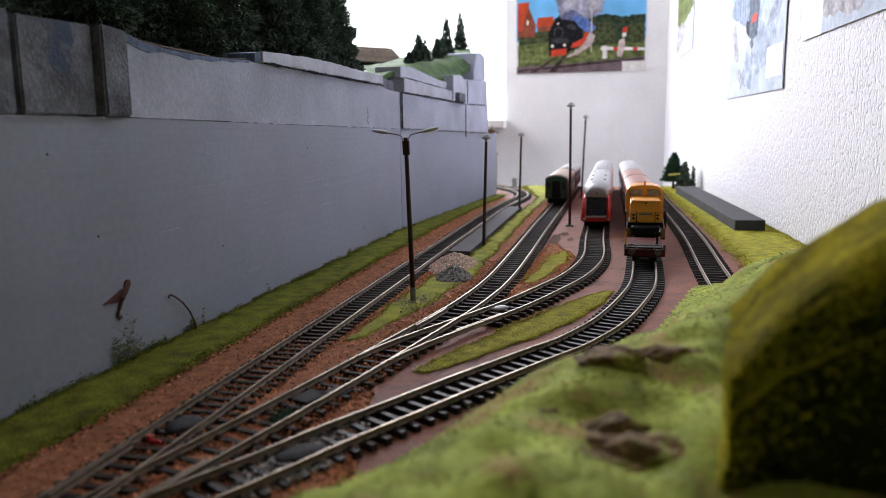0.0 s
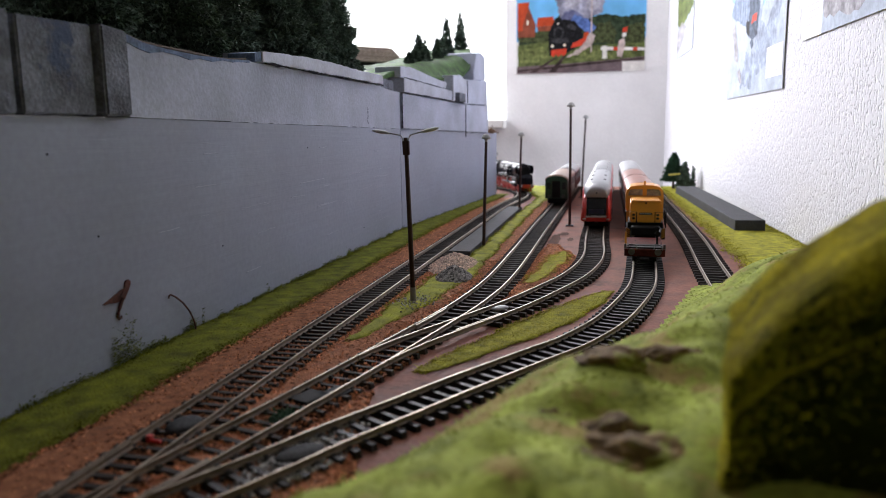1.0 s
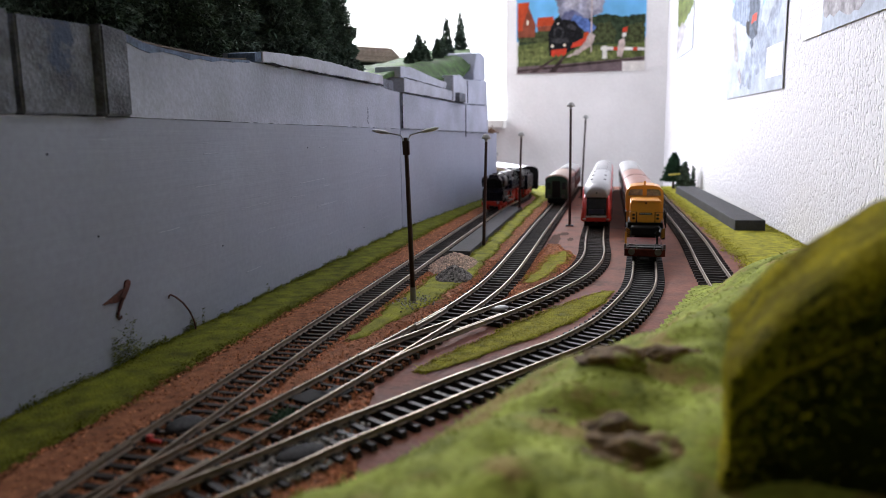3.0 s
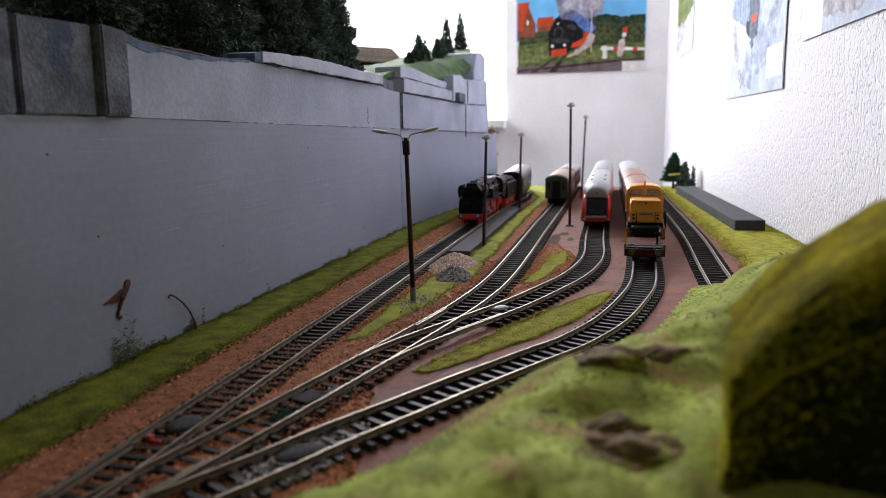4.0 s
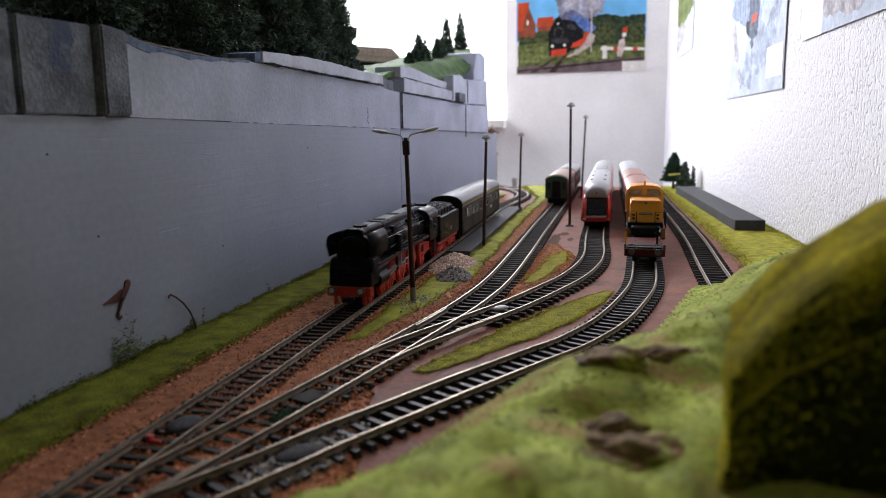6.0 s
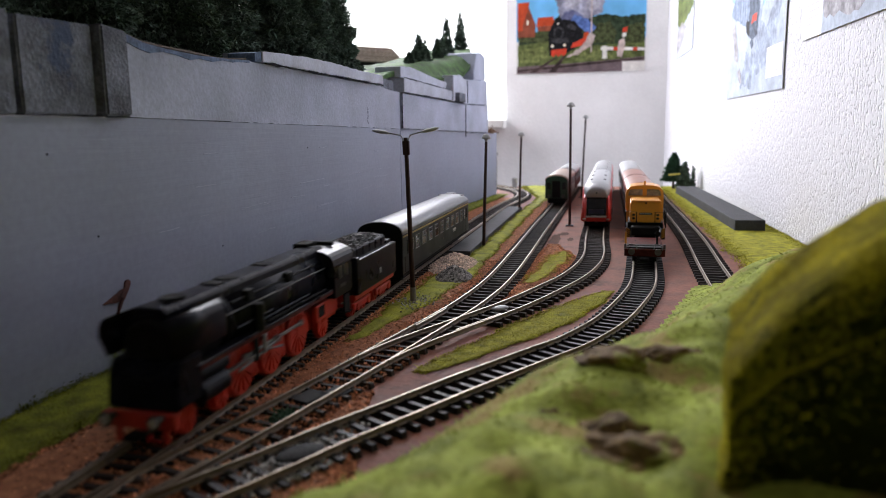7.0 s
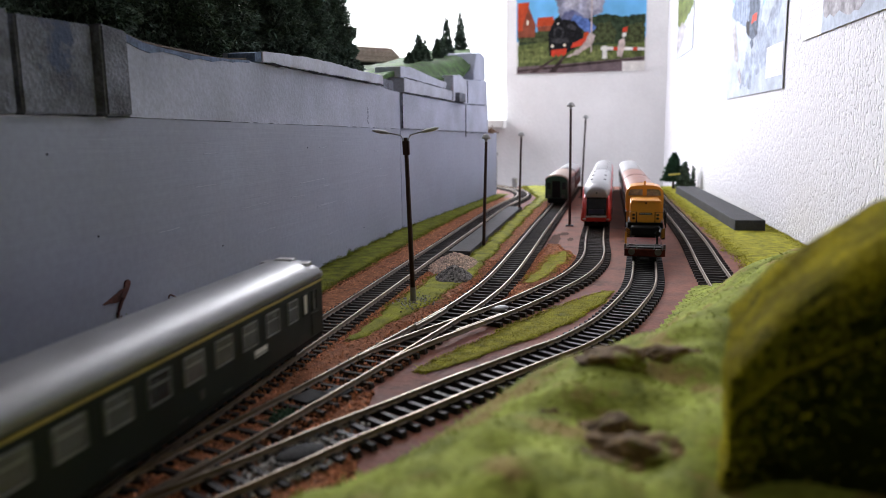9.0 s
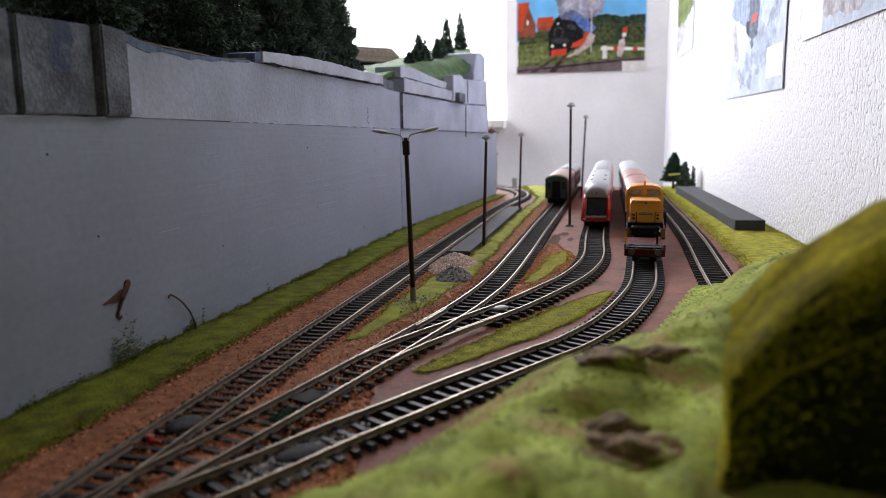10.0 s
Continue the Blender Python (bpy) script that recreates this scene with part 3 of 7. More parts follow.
    quad_wall("foam_block", [P(1.13, 0.188, 0.0), P(1.2, 0.1908, 0.0), P(1.197, 0.2275, 0.0), P(1.17, 0.232, 0.0), P(1.145, 0.228, 0.0), P(1.13, 0.20, 0.0)], 0.05, M_FOAM, w, "grey painted foam end block", 0.001)
    # open joints under the copings and between the blocks
    def crack(ys, zs, width, dx):
        yy = np.linspace(ys[0], ys[1], 40)
        zz = np.linspace(zs[0], zs[1], 40)
        up = abs(zs[1] - zs[0]) > abs(ys[1] - ys[0])
        lo, hi = [], []
        for y, z in zip(yy, zz):
            k = random.uniform(-0.3, 0.3) * width
            h = width * random.uniform(0.25, 1.0) * (0.6 + 0.4 * math.sin(y * 97 + z * 300))
            lo.append(P(y - h + k, z, dx) if up else P(y, z - h + k, dx))
            hi.append(P(y + h + k, z, dx) if up else P(y, z + h + k, dx))
        quad_wall("open_joint", lo + hi[::-1], 0.0008, M_CRACK, w, "dark uneven open joint")

    crack((0.475, 0.742), (0.1598, 0.1594), 0.0011, 0.0043)
    crack((0.55, 0.74), (0.1597, 0.1594), 0.0009, 0.0044)
    crack((0.818, 1.05), (0.1556, 0.1508), 0.0009, 0.0054)
    crack((0.818, 0.995), (0.1722, 0.166), 0.0008, 0.0053)
    crack((0.8148, 0.8153), (0.116, 0.155), 0.0011, 0.0034)
    crack((0.7, 0.701), (0.12, 0.136), 0.0003, 0.0005)
    crack((1.0732, 1.0736), (0.103, 0.148), 0.0013, 0.0034)
    crack((1.0732, 1.0736), (0.151, 0.183), 0.0012, 0.0064)
    crack((1.0745, 1.203), (0.1497, 0.1514), 0.0008, 0.0034)
    crack((1.075, 1.2), (0.1088, 0.1076), 0.0006, 0.0034)
    crack((0.37, 0.43), (0.1212, 0.1204), 0.0003, 0.0006)
    crack((0.12, 0.328), (0.1219, 0.1219), 0.0005, 0.0015)
    # scratches and brush ridges on the painted board
    for k in range(26):
        y, z, n = random.uniform(0.33, 0.79), random.uniform(0.02, 0.113), random.uniform(0.008, 0.05)
        rise = random.uniform(-0.02, 0.05) * n
        pts = [(X(y) + 0.0001, y + n * i / 6, z + rise * i / 6 + random.uniform(-0.0002, 0.0002)) for i in range(7)]
        part("scratch", tube(pts, [random.uniform(0.00006, 0.00024) for i in range(7)], 5), M_FOAM, w, "raised paint ridge")
    for y, z in ((0.272, 0.1055), (0.2995, 0.066), (0.412, 0.044), (0.55, 0.101), (0.68, 0.02)):
        part("nail_hole", cyl(0.0005, 0.0003, (X(y) + 0.0001, y, z), "X", 10), M_CRACK, w, "small dark nail hole")
    # brown earthy lip along the torn foam
    lip = [(y, z + 0.0009) for y, z in top[:7]]
    part("earth_lip", tube([(X(y) - 0.002, y, z + 0.0006 * math.sin(y * 400)) for y, z in lip], [0.0011, 0.0015, 0.0012, 0.0015, 0.001, 0.0014, 0.0008], 6), M_BARK, w, "brown earthy lip")
    return w


retaining_wall()


def plateau_z(x, y):
    """Ground behind the wall; it climbs into a meadow hill at the far end."""
    e = np.interp(y, [0.3, 0.72, 0.82, 1.0, 1.07, 1.13, 1.2, 1.5], [0.15, 0.152, 0.176, 0.177, 0.183, 0.203, 0.222, 0.222])
    k = np.interp(y, [0.3, 0.72, 0.9, 0.95, 1.0, 1.1, 1.2, 1.3, 1.4, 1.5], [0.152, 0.156, 0.186, 0.193, 0.199, 0.211, 0.23, 0.246, 0.225, 0.19])
    d = np.clip((panel_x(min(y, 1.2)) - 0.008 - x) / 0.022, 0, 1)
    back = np.clip((-0.31 - x) / 0.1, 0, 1)
    return float(e + (k - e) * d * d * (3 - 2 * d) - 0.02 * back * (y > 0.9)) + 0.003 * noise.noise(Vector((x * 30, y * 30, 0)))


def plateau():
    us = np.linspace(0, 1, 46) ** 1.7
    ys = np.linspace(-0.3, 1.5, 130)
    verts, faces = [], []
    for y in ys:
        x0 = panel_x(y) - 0.006 if y < 1.13 else -0.2145 * y / 1.13
        for u in us:
            x = x0 + (-0.9 - x0) * u
            verts.append((x, y, plateau_z(x, y)))
    n = len(us)
    for j in range(len(ys) - 1):
        for i in range(n - 1):
            a = j * n + i
            faces.append((a, a + 1, a + n + 1, a + n))
    ob = raw("plateau", verts, faces, M_MEADOW, None, True)
    md = ob.modifiers.new("thickness", "SOLIDIFY")
    md.thickness = 0.006
    md.offset = -1
    return tagged(ob, "bright green flocked meadow on the raised plateau", "", "", "structure")


plateau()


# ---- ground cover ----
def band(name, ys, xl, xr, material, thick, label, n, size, kind, k=1.0, edge=0.004, bed=None):
    """A ragged strip of flock or granules lying on the board."""
    ys, xl, xr = map(np.array, (ys, xl, xr))
    yy = np.linspace(ys[0], ys[-1], max(8, int((ys[-1] - ys[0]) / 0.006)))
    L, Rr = np.interp(yy, ys, xl) + wob(yy, k, edge), np.interp(yy, ys, xr) + wob(yy, k + 3, edge)
    Rr = np.maximum(L + 0.001, Rr)
    cols = 9
    verts, faces = [], []
    for y, a, b in zip(yy, L, Rr):
        for c in range(cols):
            f = c / (cols - 1)
            x = a + (b - a) * f
            bump = thick * min(1, 6 * f, 6 * (1 - f)) * (0.8 + 0.22 * noise.noise(Vector((x * 120, y * 120, k))))
            verts.append((x, y, 0.0004 + max(0, bump)))
    for j in range(len(yy) - 1):
        for c in range(cols - 1):
            a = j * cols + c
            faces.append((a, a + 1, a + cols + 1, a + cols))
    ob = tagged(raw(name, verts, faces, bed or material, None, True), label, name.replace("_", " "), "", "stuff")
    w = Rr - L
    y = RNG.choice(yy, n, p=w / w.sum()) + RNG.uniform(-0.003, 0.003, n)
    f = RNG.uniform(-0.09, 1.09, n)
    a, b = np.interp(y, yy, L), np.interp(y, yy, Rr)
    f = np.where((f < 0) | (f > 1), 0.5 + (f - 0.5) * RNG.uniform(0.92, 1.0, n), f)
    pts = np.stack([a + (b - a) * f, y, np.where((f < 0.02) | (f > 0.98), 0.0007, thick * 0.6)], 1)
    pts = pts[(pts[:, 0] > np.array([panel_x(v) for v in pts[:, 1]])) & (pts[:, 0] < wall_x(pts[:, 1]))]
    if kind == "grass":
        blades("flock", pts, size * 0.8, size * 0.25, material, ob, 1.7)
    else:
        stones("granules", pts, size, material, ob)
    return ob


def ground_cover():
    g = "olive green flock grass strip on the board"
    band("grass_strip", [0.12, 0.3, 0.5, 0.8, 1.0, 1.27], [-0.2365, -0.2365, -0.2365, -0.2365, -0.2215, -0.199], [-0.1985, -0.198, -0.1975, -0.198, -0.192, -0.177], M_GRASS_DARK, 0.0022, g + " below the grey wall", 60000, 0.0014, "grass", 1, 0.003, M_GRASS_DARK_BED)
    band("grass_strip", [0.365, 0.39, 0.45, 0.54, 0.60, 0.66, 1.0, 1.2, 1.46], [-0.139, -0.1395, -0.14, -0.136, -0.124, -0.1225, -0.1225, -0.118, -0.175], [-0.1355, -0.126, -0.1145, -0.1025, -0.1025, -0.1035, -0.106, -0.1, -0.1], M_GRASS_MID, 0.0027, g + " beside the platform", 30000, 0.0014, "grass", 2, 0.003, M_GRASS_MID)
    band("grass_strip", [0.535, 0.56, 0.61, 0.655, 0.68], [-0.062, -0.0615, -0.058, -0.052, -0.045], [-0.058, -0.046, -0.038, -0.036, -0.041], M_GRASS, 0.0014, "small olive green flock patch between two tracks", 4000, 0.0014, "grass", 3, 0.0035, M_GRASS_BED)
    band("grass_strip", [0.325, 0.345, 0.37, 0.40, 0.44, 0.48, 0.515], [-0.087, -0.0845, -0.074, -0.061, -0.043, -0.027, -0.004], [-0.083, -0.069, -0.052, -0.036, -0.019, -0.003, 0.0015], M_GRASS, 0.0005, "olive green flock strip between two tracks", 15000, 0.0011, "grass", 4, 0.0028, M_GRASS_BED)
    band("grass_strip", [0.48, 0.6, 0.8, 1.0, 1.2, 1.46], [0.112, 0.108, 0.104, 0.098, 0.093, 0.088], [0.193, 0.188, 0.179, 0.17, 0.162, 0.15], M_GRASS, 0.0022, g + " below the white wall", 36000, 0.0015, "grass", 5, 0.003, M_GRASS_BED)
    s = "red-brown fine granules beside the rails"
    band("granule_strip", [0.5, 0.535, 0.56, 0.61, 0.655, 0.685], [-0.067, -0.0665, -0.066, -0.062, -0.056, -0.049], [-0.06, -0.05, -0.041, -0.0335, -0.0315, -0.038], M_GRAVEL, 0.0008, "red-brown fine granules round a flock patch", 6000, 0.001, "stone", 11, 0.0012, M_GRAVEL_BED)
    band("granule_strip", [0.12, 0.3, 0.5, 0.8, 1.0, 1.2], [-0.198, -0.1975, -0.197, -0.1965, -0.191, -0.178], [-0.172, -0.172, -0.171, -0.171, -0.17, -0.16], M_GRAVEL, 0.0016, s, 16000, 0.0011, "stone", 6, 0.0015, M_GRAVEL_BED)
    band("granule_strip", [0.12, 0.2, 0.3, 0.4, 0.47, 0.6], [-0.178, -0.176, -0.175, -0.1748, -0.1745, -0.174], [-0.1445, -0.142, -0.142, -0.142, -0.142, -0.142], M_GRAVEL, 0.0011, s, 14000, 0.001, "stone", 7, 0.001, M_GRAVEL_BED)
    band("granule_strip", [0.14, 0.22, 0.28, 0.34, 0.40, 0.46, 0.55, 0.62], [-0.146, -0.146, -0.146, -0.1455, -0.1445, -0.1435, -0.1425, -0.1415], [-0.13, -0.128, -0.1275, -0.121, -0.112, -0.101, -0.094, -0.0935], M_GRAVEL, 0.0014, s, 14000, 0.0011, "stone", 8, 0.0015, M_GRAVEL_BED)
    band("granule_strip", [0.47, 0.5, 0.55, 0.62, 0.68, 0.72], [-0.07, -0.066, -0.0645, -0.063, -0.062, -0.0605], [-0.063, -0.05, -0.038, -0.037, -0.04, -0.05], M_GRAVEL, 0.0009, s, 6000, 0.001, "stone", 9, 0.0015, M_GRAVEL_BED)
    band("granule_strip", [0.55, 0.62, 0.8, 1.0, 1.2], [-0.106, -0.105, -0.107, -0.107, -0.106], [-0.092, -0.0925, -0.092, -0.092, -0.094], M_GRAVEL, 0.0011, s, 6000, 0.001, "stone", 10, 0.0015, M_GRAVEL_BED)
    band("granule_strip", [0.14, 0.18, 0.22, 0.26, 0.29], [-0.12, -0.118, -0.117, -0.11, -0.106], [-0.06, -0.075, -0.085, -0.095, -0.1], M_GRAVEL, 0.0009, s, 9000, 0.0011, "stone", 11, 0.0015, M_GRAVEL_BED)


ground_cover()

# ---- tracks ----
track(PLAN_A, "black-sleepered model track with bright rails along the grey wall", guards=((-1, 0.175, 0.222),))
track(PLAN_E, "model track with bright rails branching off by a turnout", [PLAN_A], pitch=0.0092, rail_cut=(8, 8), guards=((1, 0.178, 0.212), (-1, 0.388, 0.436)))
track(PLAN_F, "curved model track branching to a storage siding", [PLAN_E], pitch=0.0092, rail_cut=(6, 6), guards=((1, 0.383, 0.425),))
track(PLAN_B, "curved model track on black plastic sleepers", [PLAN_A, PLAN_E], pitch=0.0077, rail_cut=(6, 6), sleeper=M_SLEEPER)
track(PLAN_C, "model track ending short of the hill", [], pitch=0.0103)


# ---- lineside things ----
def lamp_post(m, height, double, label):
    """A model yard lamp."""
    t = thing("yard_lamp", label, "street lamp", m, "yard lamps")
    part("base", cyl(0.0021 if double else 0.0017, 0.012, (0, 0, 0.006), "Z", 12, 0.0019 if double else 0.0016), M_FOOT if double else M_LAMPPOLE, t, "grey plastic foot" if double else "")
    part("foot_plate", box(-0.0045, 0.0045, -0.0045, 0.0045, 0.0, 0.0012, 0.0003), M_SLAB, t)
    part("pole", cyl(0.0017, height - 0.012, (0, 0, 0.012 + (height - 0.012) / 2), "Z", 10, 0.0013), M_LAMPPOLE, t, "thin brown-black pole")
    if double:
        part("bracket", box(-0.0022, 0.0022, -0.0012, 0.0012, height - 0.011, height - 0.002, 0.0004), M_LAMPPOLE, t)
        for s in (-1, 1):
            pts = [(s * 0.0016, 0, height - 0.009), (s * 0.0018, 0, height - 0.001), (s * 0.003, 0, height + 0.0014), (s * 0.0062, 0, height + 0.0022), (s * 0.012, 0, height + 0.0034)]
            part("arm", tube(pts, 0.00045, 6), M_LAMPHEAD, t, "thin curved wire arm")
            hb = bmesh.new()
            bmesh.ops.create_uvsphere(hb, u_segments=12, v_segments=8, radius=1)
            bmesh.ops.scale(hb, vec=(0.0062, 0.0021, 0.0012), verts=hb.verts)
            bmesh.ops.rotate(hb, verts=hb.verts, matrix=Euler((0, radians(-s * 11), 0)).to_matrix())
            bmesh.ops.translate(hb, vec=(s * 0.0162, 0, height + 0.0042), verts=hb.verts)
            part("lamp_head", hb, M_LAMPHEAD, t, "grey elongated lamp head", True)
    else:
        part("neck", cyl(0.0011, 0.0035, (0, 0, height - 0.0002), "Z", 10, 0.0022), M_LAMPHEAD, t)
        hb = bmesh.new()
        rings = [(0.0, 0.0048), (0.0017, 0.0045), (0.0032, 0.0034), (0.0043, 0.0016), (0.0047, 0.0002), (0.0043, -0.0003), (0.0012, 0.0)]
        rows = [[hb.verts.new((r * math.cos(a * math.pi / 8), r * math.sin(a * math.pi / 8), height + 0.0015 + z)) for a in range(16)] for r, z in rings[1:]]
        for a, b in zip(rows, rows[1:]):
            for i in range(16):
                hb.faces.new((a[i], a[(i + 1) % 16], b[(i + 1) % 16], b[i]))
        hb.faces.new(rows[0])
        hb.faces.new(rows[-1])
        bmesh.ops.recalc_face_normals(hb, faces=hb.faces)
        part("lamp_shade", hb, M_LAMPHEAD, t, "small grey mushroom shade", True)
        part("bulb", cyl(0.0012, 0.002, (0, 0, height + 0.0008), "Z", 8), M_WHITE, t)
    return t


L1 = "twin-armed yard lamp on a dark pole"
L2 = "mushroom-shaded yard lamp on a dark pole"
lamp_post(pose(-0.1258, 0.4567, 0, 0, -1.6, 0), 0.109, True, L1 + " in the grass")
lamp_post(pose(-0.1215, 0.7033, 0, 0, 1.6, 0), 0.103, False, L2 + " beside the platform")
lamp_post(pose(-0.1259, 1.0213, 0, 0, 1.3, 0), 0.1025, False, L2 + " at the platform's end")
lamp_post(pose(-0.0481, 0.8717, 0, 0, -0.2, 0), 0.1365, False, L2 + " between the sidings")
lamp_post(pose(-0.0495, 1.2341, 0, 0, 2.0, 0), 0.128, False, L2 + " between the coaches")
lamp_post(pose(-0.2252, 1.45, 0, 0, 0.5, 0), 0.062, False, "thin dark lamp by the board's edge")


def platform():
    t = thing("platform", "dark grey low platform slab beside the track", "platform")
    part("slab", box(-0.1445, -0.1245, 0.648, 1.04, 0.0, 0.0046, 0.0004), M_SLAB, t)
    return t


platform()


def dark_ramp():
    t = thing("loading_ramp", "dark grey long block on the grass by the white wall", "ramp")
    bm = bmesh.new()
    n0 = [(0.1295, 0.838), (0.1605, 0.84), (0.1375, 1.31), (0.105, 1.31)]
    lo = [bm.verts.new((x, y, 0)) for x, y in n0]
    hi = [bm.verts.new((x, y, 0.0135)) for x, y in n0]
    bm.faces.new(hi)
    bm.faces.new(lo[::-1])
    for i in range(4):
        bm.faces.new((lo[i], lo[(i + 1) % 4], hi[(i + 1) % 4], hi[i]))
    bmesh.ops.bevel(bm, geom=list(bm.edges), offset=0.0005, segments=1, affect="EDGES")
    part("block", bm, M_SLAB, t)
    return t


dark_ramp()


def heap(name, x, y, rx, ry, h, n, size, material, label):
    t = thing(name, label, "gravel heap", pose(x, y, 0))
    u = RNG.uniform(0, 1, n) ** 0.5
    a = RNG.uniform(0, 2 * math.pi, n)
    pts = np.stack([rx * u * np.cos(a), ry * u * np.sin(a), h * (1 - u ** 1.3) * RNG.uniform(0.75, 1.0, n) + 0.0008], 1)
    bm = bmesh.new()
    bmesh.ops.create_cone(bm, cap_ends=True, segments=24, radius1=1, radius2=0.15, depth=1)
    bmesh.ops.scale(bm, vec=(rx * 0.95, ry * 0.95, h * 0.8), verts=bm.verts)
    bmesh.ops.translate(bm, vec=(0, 0, h * 0.4), verts=bm.verts)
    part("core", bm, material, t)
    o = stones("gravel", pts, size, material, t)
    o["kind"] = "stuff"
    return t


heap("gravel_heap", -0.1275, 0.592, 0.0205, 0.04, 0.0115, 4200, 0.001, M_PEBBLE, "pale pinkish gravel heap at the platform's end")
heap("gravel_heap", -0.117, 0.541, 0.0138, 0.023, 0.0105, 1900, 0.0014, M_GREYPEBBLE, "dark grey gravel heap on the grass")


def ledge_clump():
    n = 260
    t = thing("dry_clump", "small brown dry tuft on the end of the grey wall", "tuft", pose(panel_x(1.25) - 0.006, 1.25, 0.1068))
    u = RNG.normal(0, 1, (n, 3)) * (0.0045, 0.012, 0.003)
    u[:, 2] = np.abs(u[:, 2])
    o = stones("bits", u, 0.0016, M_EARTH, t)
    o["kind"] = "stuff"


ledge_clump()


def bin_can():
    t = thing("oil_drum", "small grey drum near the curve", "drum", pose(-0.1854, 1.43, 0))
    part("body", cyl(0.0052, 0.019, (0, 0, 0.0095), "Z", 16, bevel=0.0006), M_LAMPHEAD, t)
    return t


bin_can()


# ---- trees ----
def conifer(m, height, radius, material, label, n=900, trunk=0.12, clump=0.006):
    t = thing("conifer", label, "tree", m, "model conifers")
    tb = cyl(radius * 0.08 + 0.0008, height * 0.9, (0, 0, height * 0.45), "Z", 8, 0.0006)
    part("trunk", tb, M_BARK, t)
    u = 1 - np.sqrt(RNG.uniform(0, 1, n)) * 0.999
    z = height * (trunk + (1 - trunk) * u)
    tier = 0.72 + 0.28 * np.abs(np.sin(u * 22 + RNG.uniform(0, 6)))
    r = radius * (1 - u) ** 0.8 * tier * RNG.uniform(0.35, 1.08, n)
    a = RNG.uniform(0, 2 * math.pi, n)
    r = r * (1 + 0.18 * np.sin(3 * a + u * 9) + 0.12 * np.sin(5 * a + 2))
    c = np.stack([r * np.cos(a), r * np.sin(a), z], 1)
    # each clump: a drooping spray of five slender triangles
    out = np.stack([np.cos(a), np.sin(a), np.full(n, -0.25)], 1)
    V = []
    for k in range(6):
        d = out + RNG.normal(0, 0.65, (n, 3))
        d /= np.linalg.norm(d, axis=1)[:, None]
        s = np.cross(d, RNG.normal(size=(n, 3)))
        s /= np.linalg.norm(s, axis=1)[:, None]
        ln = clump * RNG.uniform(0.5, 1.2, (n, 1))
        V.append(np.stack([c - s * ln * 0.22, c + s * ln * 0.22, c + d * ln], 1))
    V = np.concatenate(V, 0).reshape(-1, 3)
    raw("crown", V.tolist(), np.arange(len(V)).reshape(-1, 3).tolist(), material, t)
    return t


def forest():
    rows = [(-0.33, 0.27, 0.13, 0.05), (-0.295, 0.36, 0.12, 0.042), (-0.33, 0.42, 0.15, 0.055), (-0.288, 0.455, 0.125, 0.036), (-0.3, 0.52, 0.14, 0.045),
            (-0.35, 0.6, 0.16, 0.055), (-0.285, 0.6, 0.13, 0.04), (-0.3, 0.69, 0.14, 0.042), (-0.36, 0.76, 0.15, 0.05), (-0.288, 0.748, 0.125, 0.034), (-0.38, 0.5, 0.16, 0.06), (-0.36, 0.33, 0.16, 0.06), (-0.36, 0.18, 0.14, 0.055)]
    for x, y, h, r in rows:
        z = plateau_z(x, y)
        conifer(pose(x, y, z - 0.002, random.uniform(-2, 2), random.uniform(-2, 2), random.uniform(0, 360)), h, r, M_FIR, "dark green bushy model fir on the plateau", 9000, 0.02, 0.0042)
    for x, y, h, r in ((-0.262, 1.289, 0.071, 0.0115), (-0.262, 1.185, 0.063, 0.009), (-0.262, 1.117, 0.036, 0.008), (-0.262, 1.144, 0.036, 0.007), (-0.262, 1.005, 0.045, 0.0085), (-0.263, 1.037, 0.036, 0.0105), (-0.262, 0.955, 0.021, 0.006), (-0.262, 0.984, 0.024, 0.007)):
        z = plateau_z(x, y)
        conifer(pose(x, y, z - 0.001, 0, random.uniform(-2, 2), random.uniform(0, 360)), h, r, M_FIR, "slender dark model conifer on the meadow hill", 420, 0.06, 0.0055)
    conifer(pose(0.108, 1.41, 0), 0.067, 0.02, M_FIRGREEN, "mid-green bushy model fir by the white wall", 2000, 0.25, 0.005)
    conifer(pose(0.125, 1.39, 0), 0.053, 0.0145, M_FIR, "dark green model fir by the white wall", 1000, 0.04, 0.005)
    strip = thing("yellow_strip", "short pale yellow strip stuck in the fir", "strip", pose(0.106, 1.375, 0.0295, 0, -6, 0))
    part("strip", box(-0.009, 0.011, -0.0012, 0.0012, -0.0016, 0.0016, 0.0003), M_YELLOWTAPE, strip)
    conifer(pose(0.1445, 1.43, 0), 0.044, 0.004, M_FIR, "thin dark model fir against the white wall", 200, 0.04, 0.004)


forest()


# ---- the foreground hill and hedge ----
def hill_z(x, y):
    d = np.min(np.linalg.norm(PLAN_B - np.array((x, y)), axis=1))
    s = np.clip((d - 0.0185 - 0.004 * np.clip((0.27 - y) / 0.1, 0, 1)) / 0.078, 0, 1)
    s = s * s * (3 - 2 * s)
    near = np.clip((0.56 - y) / 0.12, 0, 1)
    n1 = noise.noise(Vector((x * 30, y * 30, 1.5)))
    n2 = noise.noise(Vector((x * 90, y * 90, 4.5)))
    dip = 0.013 * math.exp(-((x - 0.045) / 0.03) ** 2 - ((y - 0.125) / 0.04) ** 2)
    return s * near * (0.046 + 0.008 * n1 + 0.003 * n2 - dip) + 0.0006


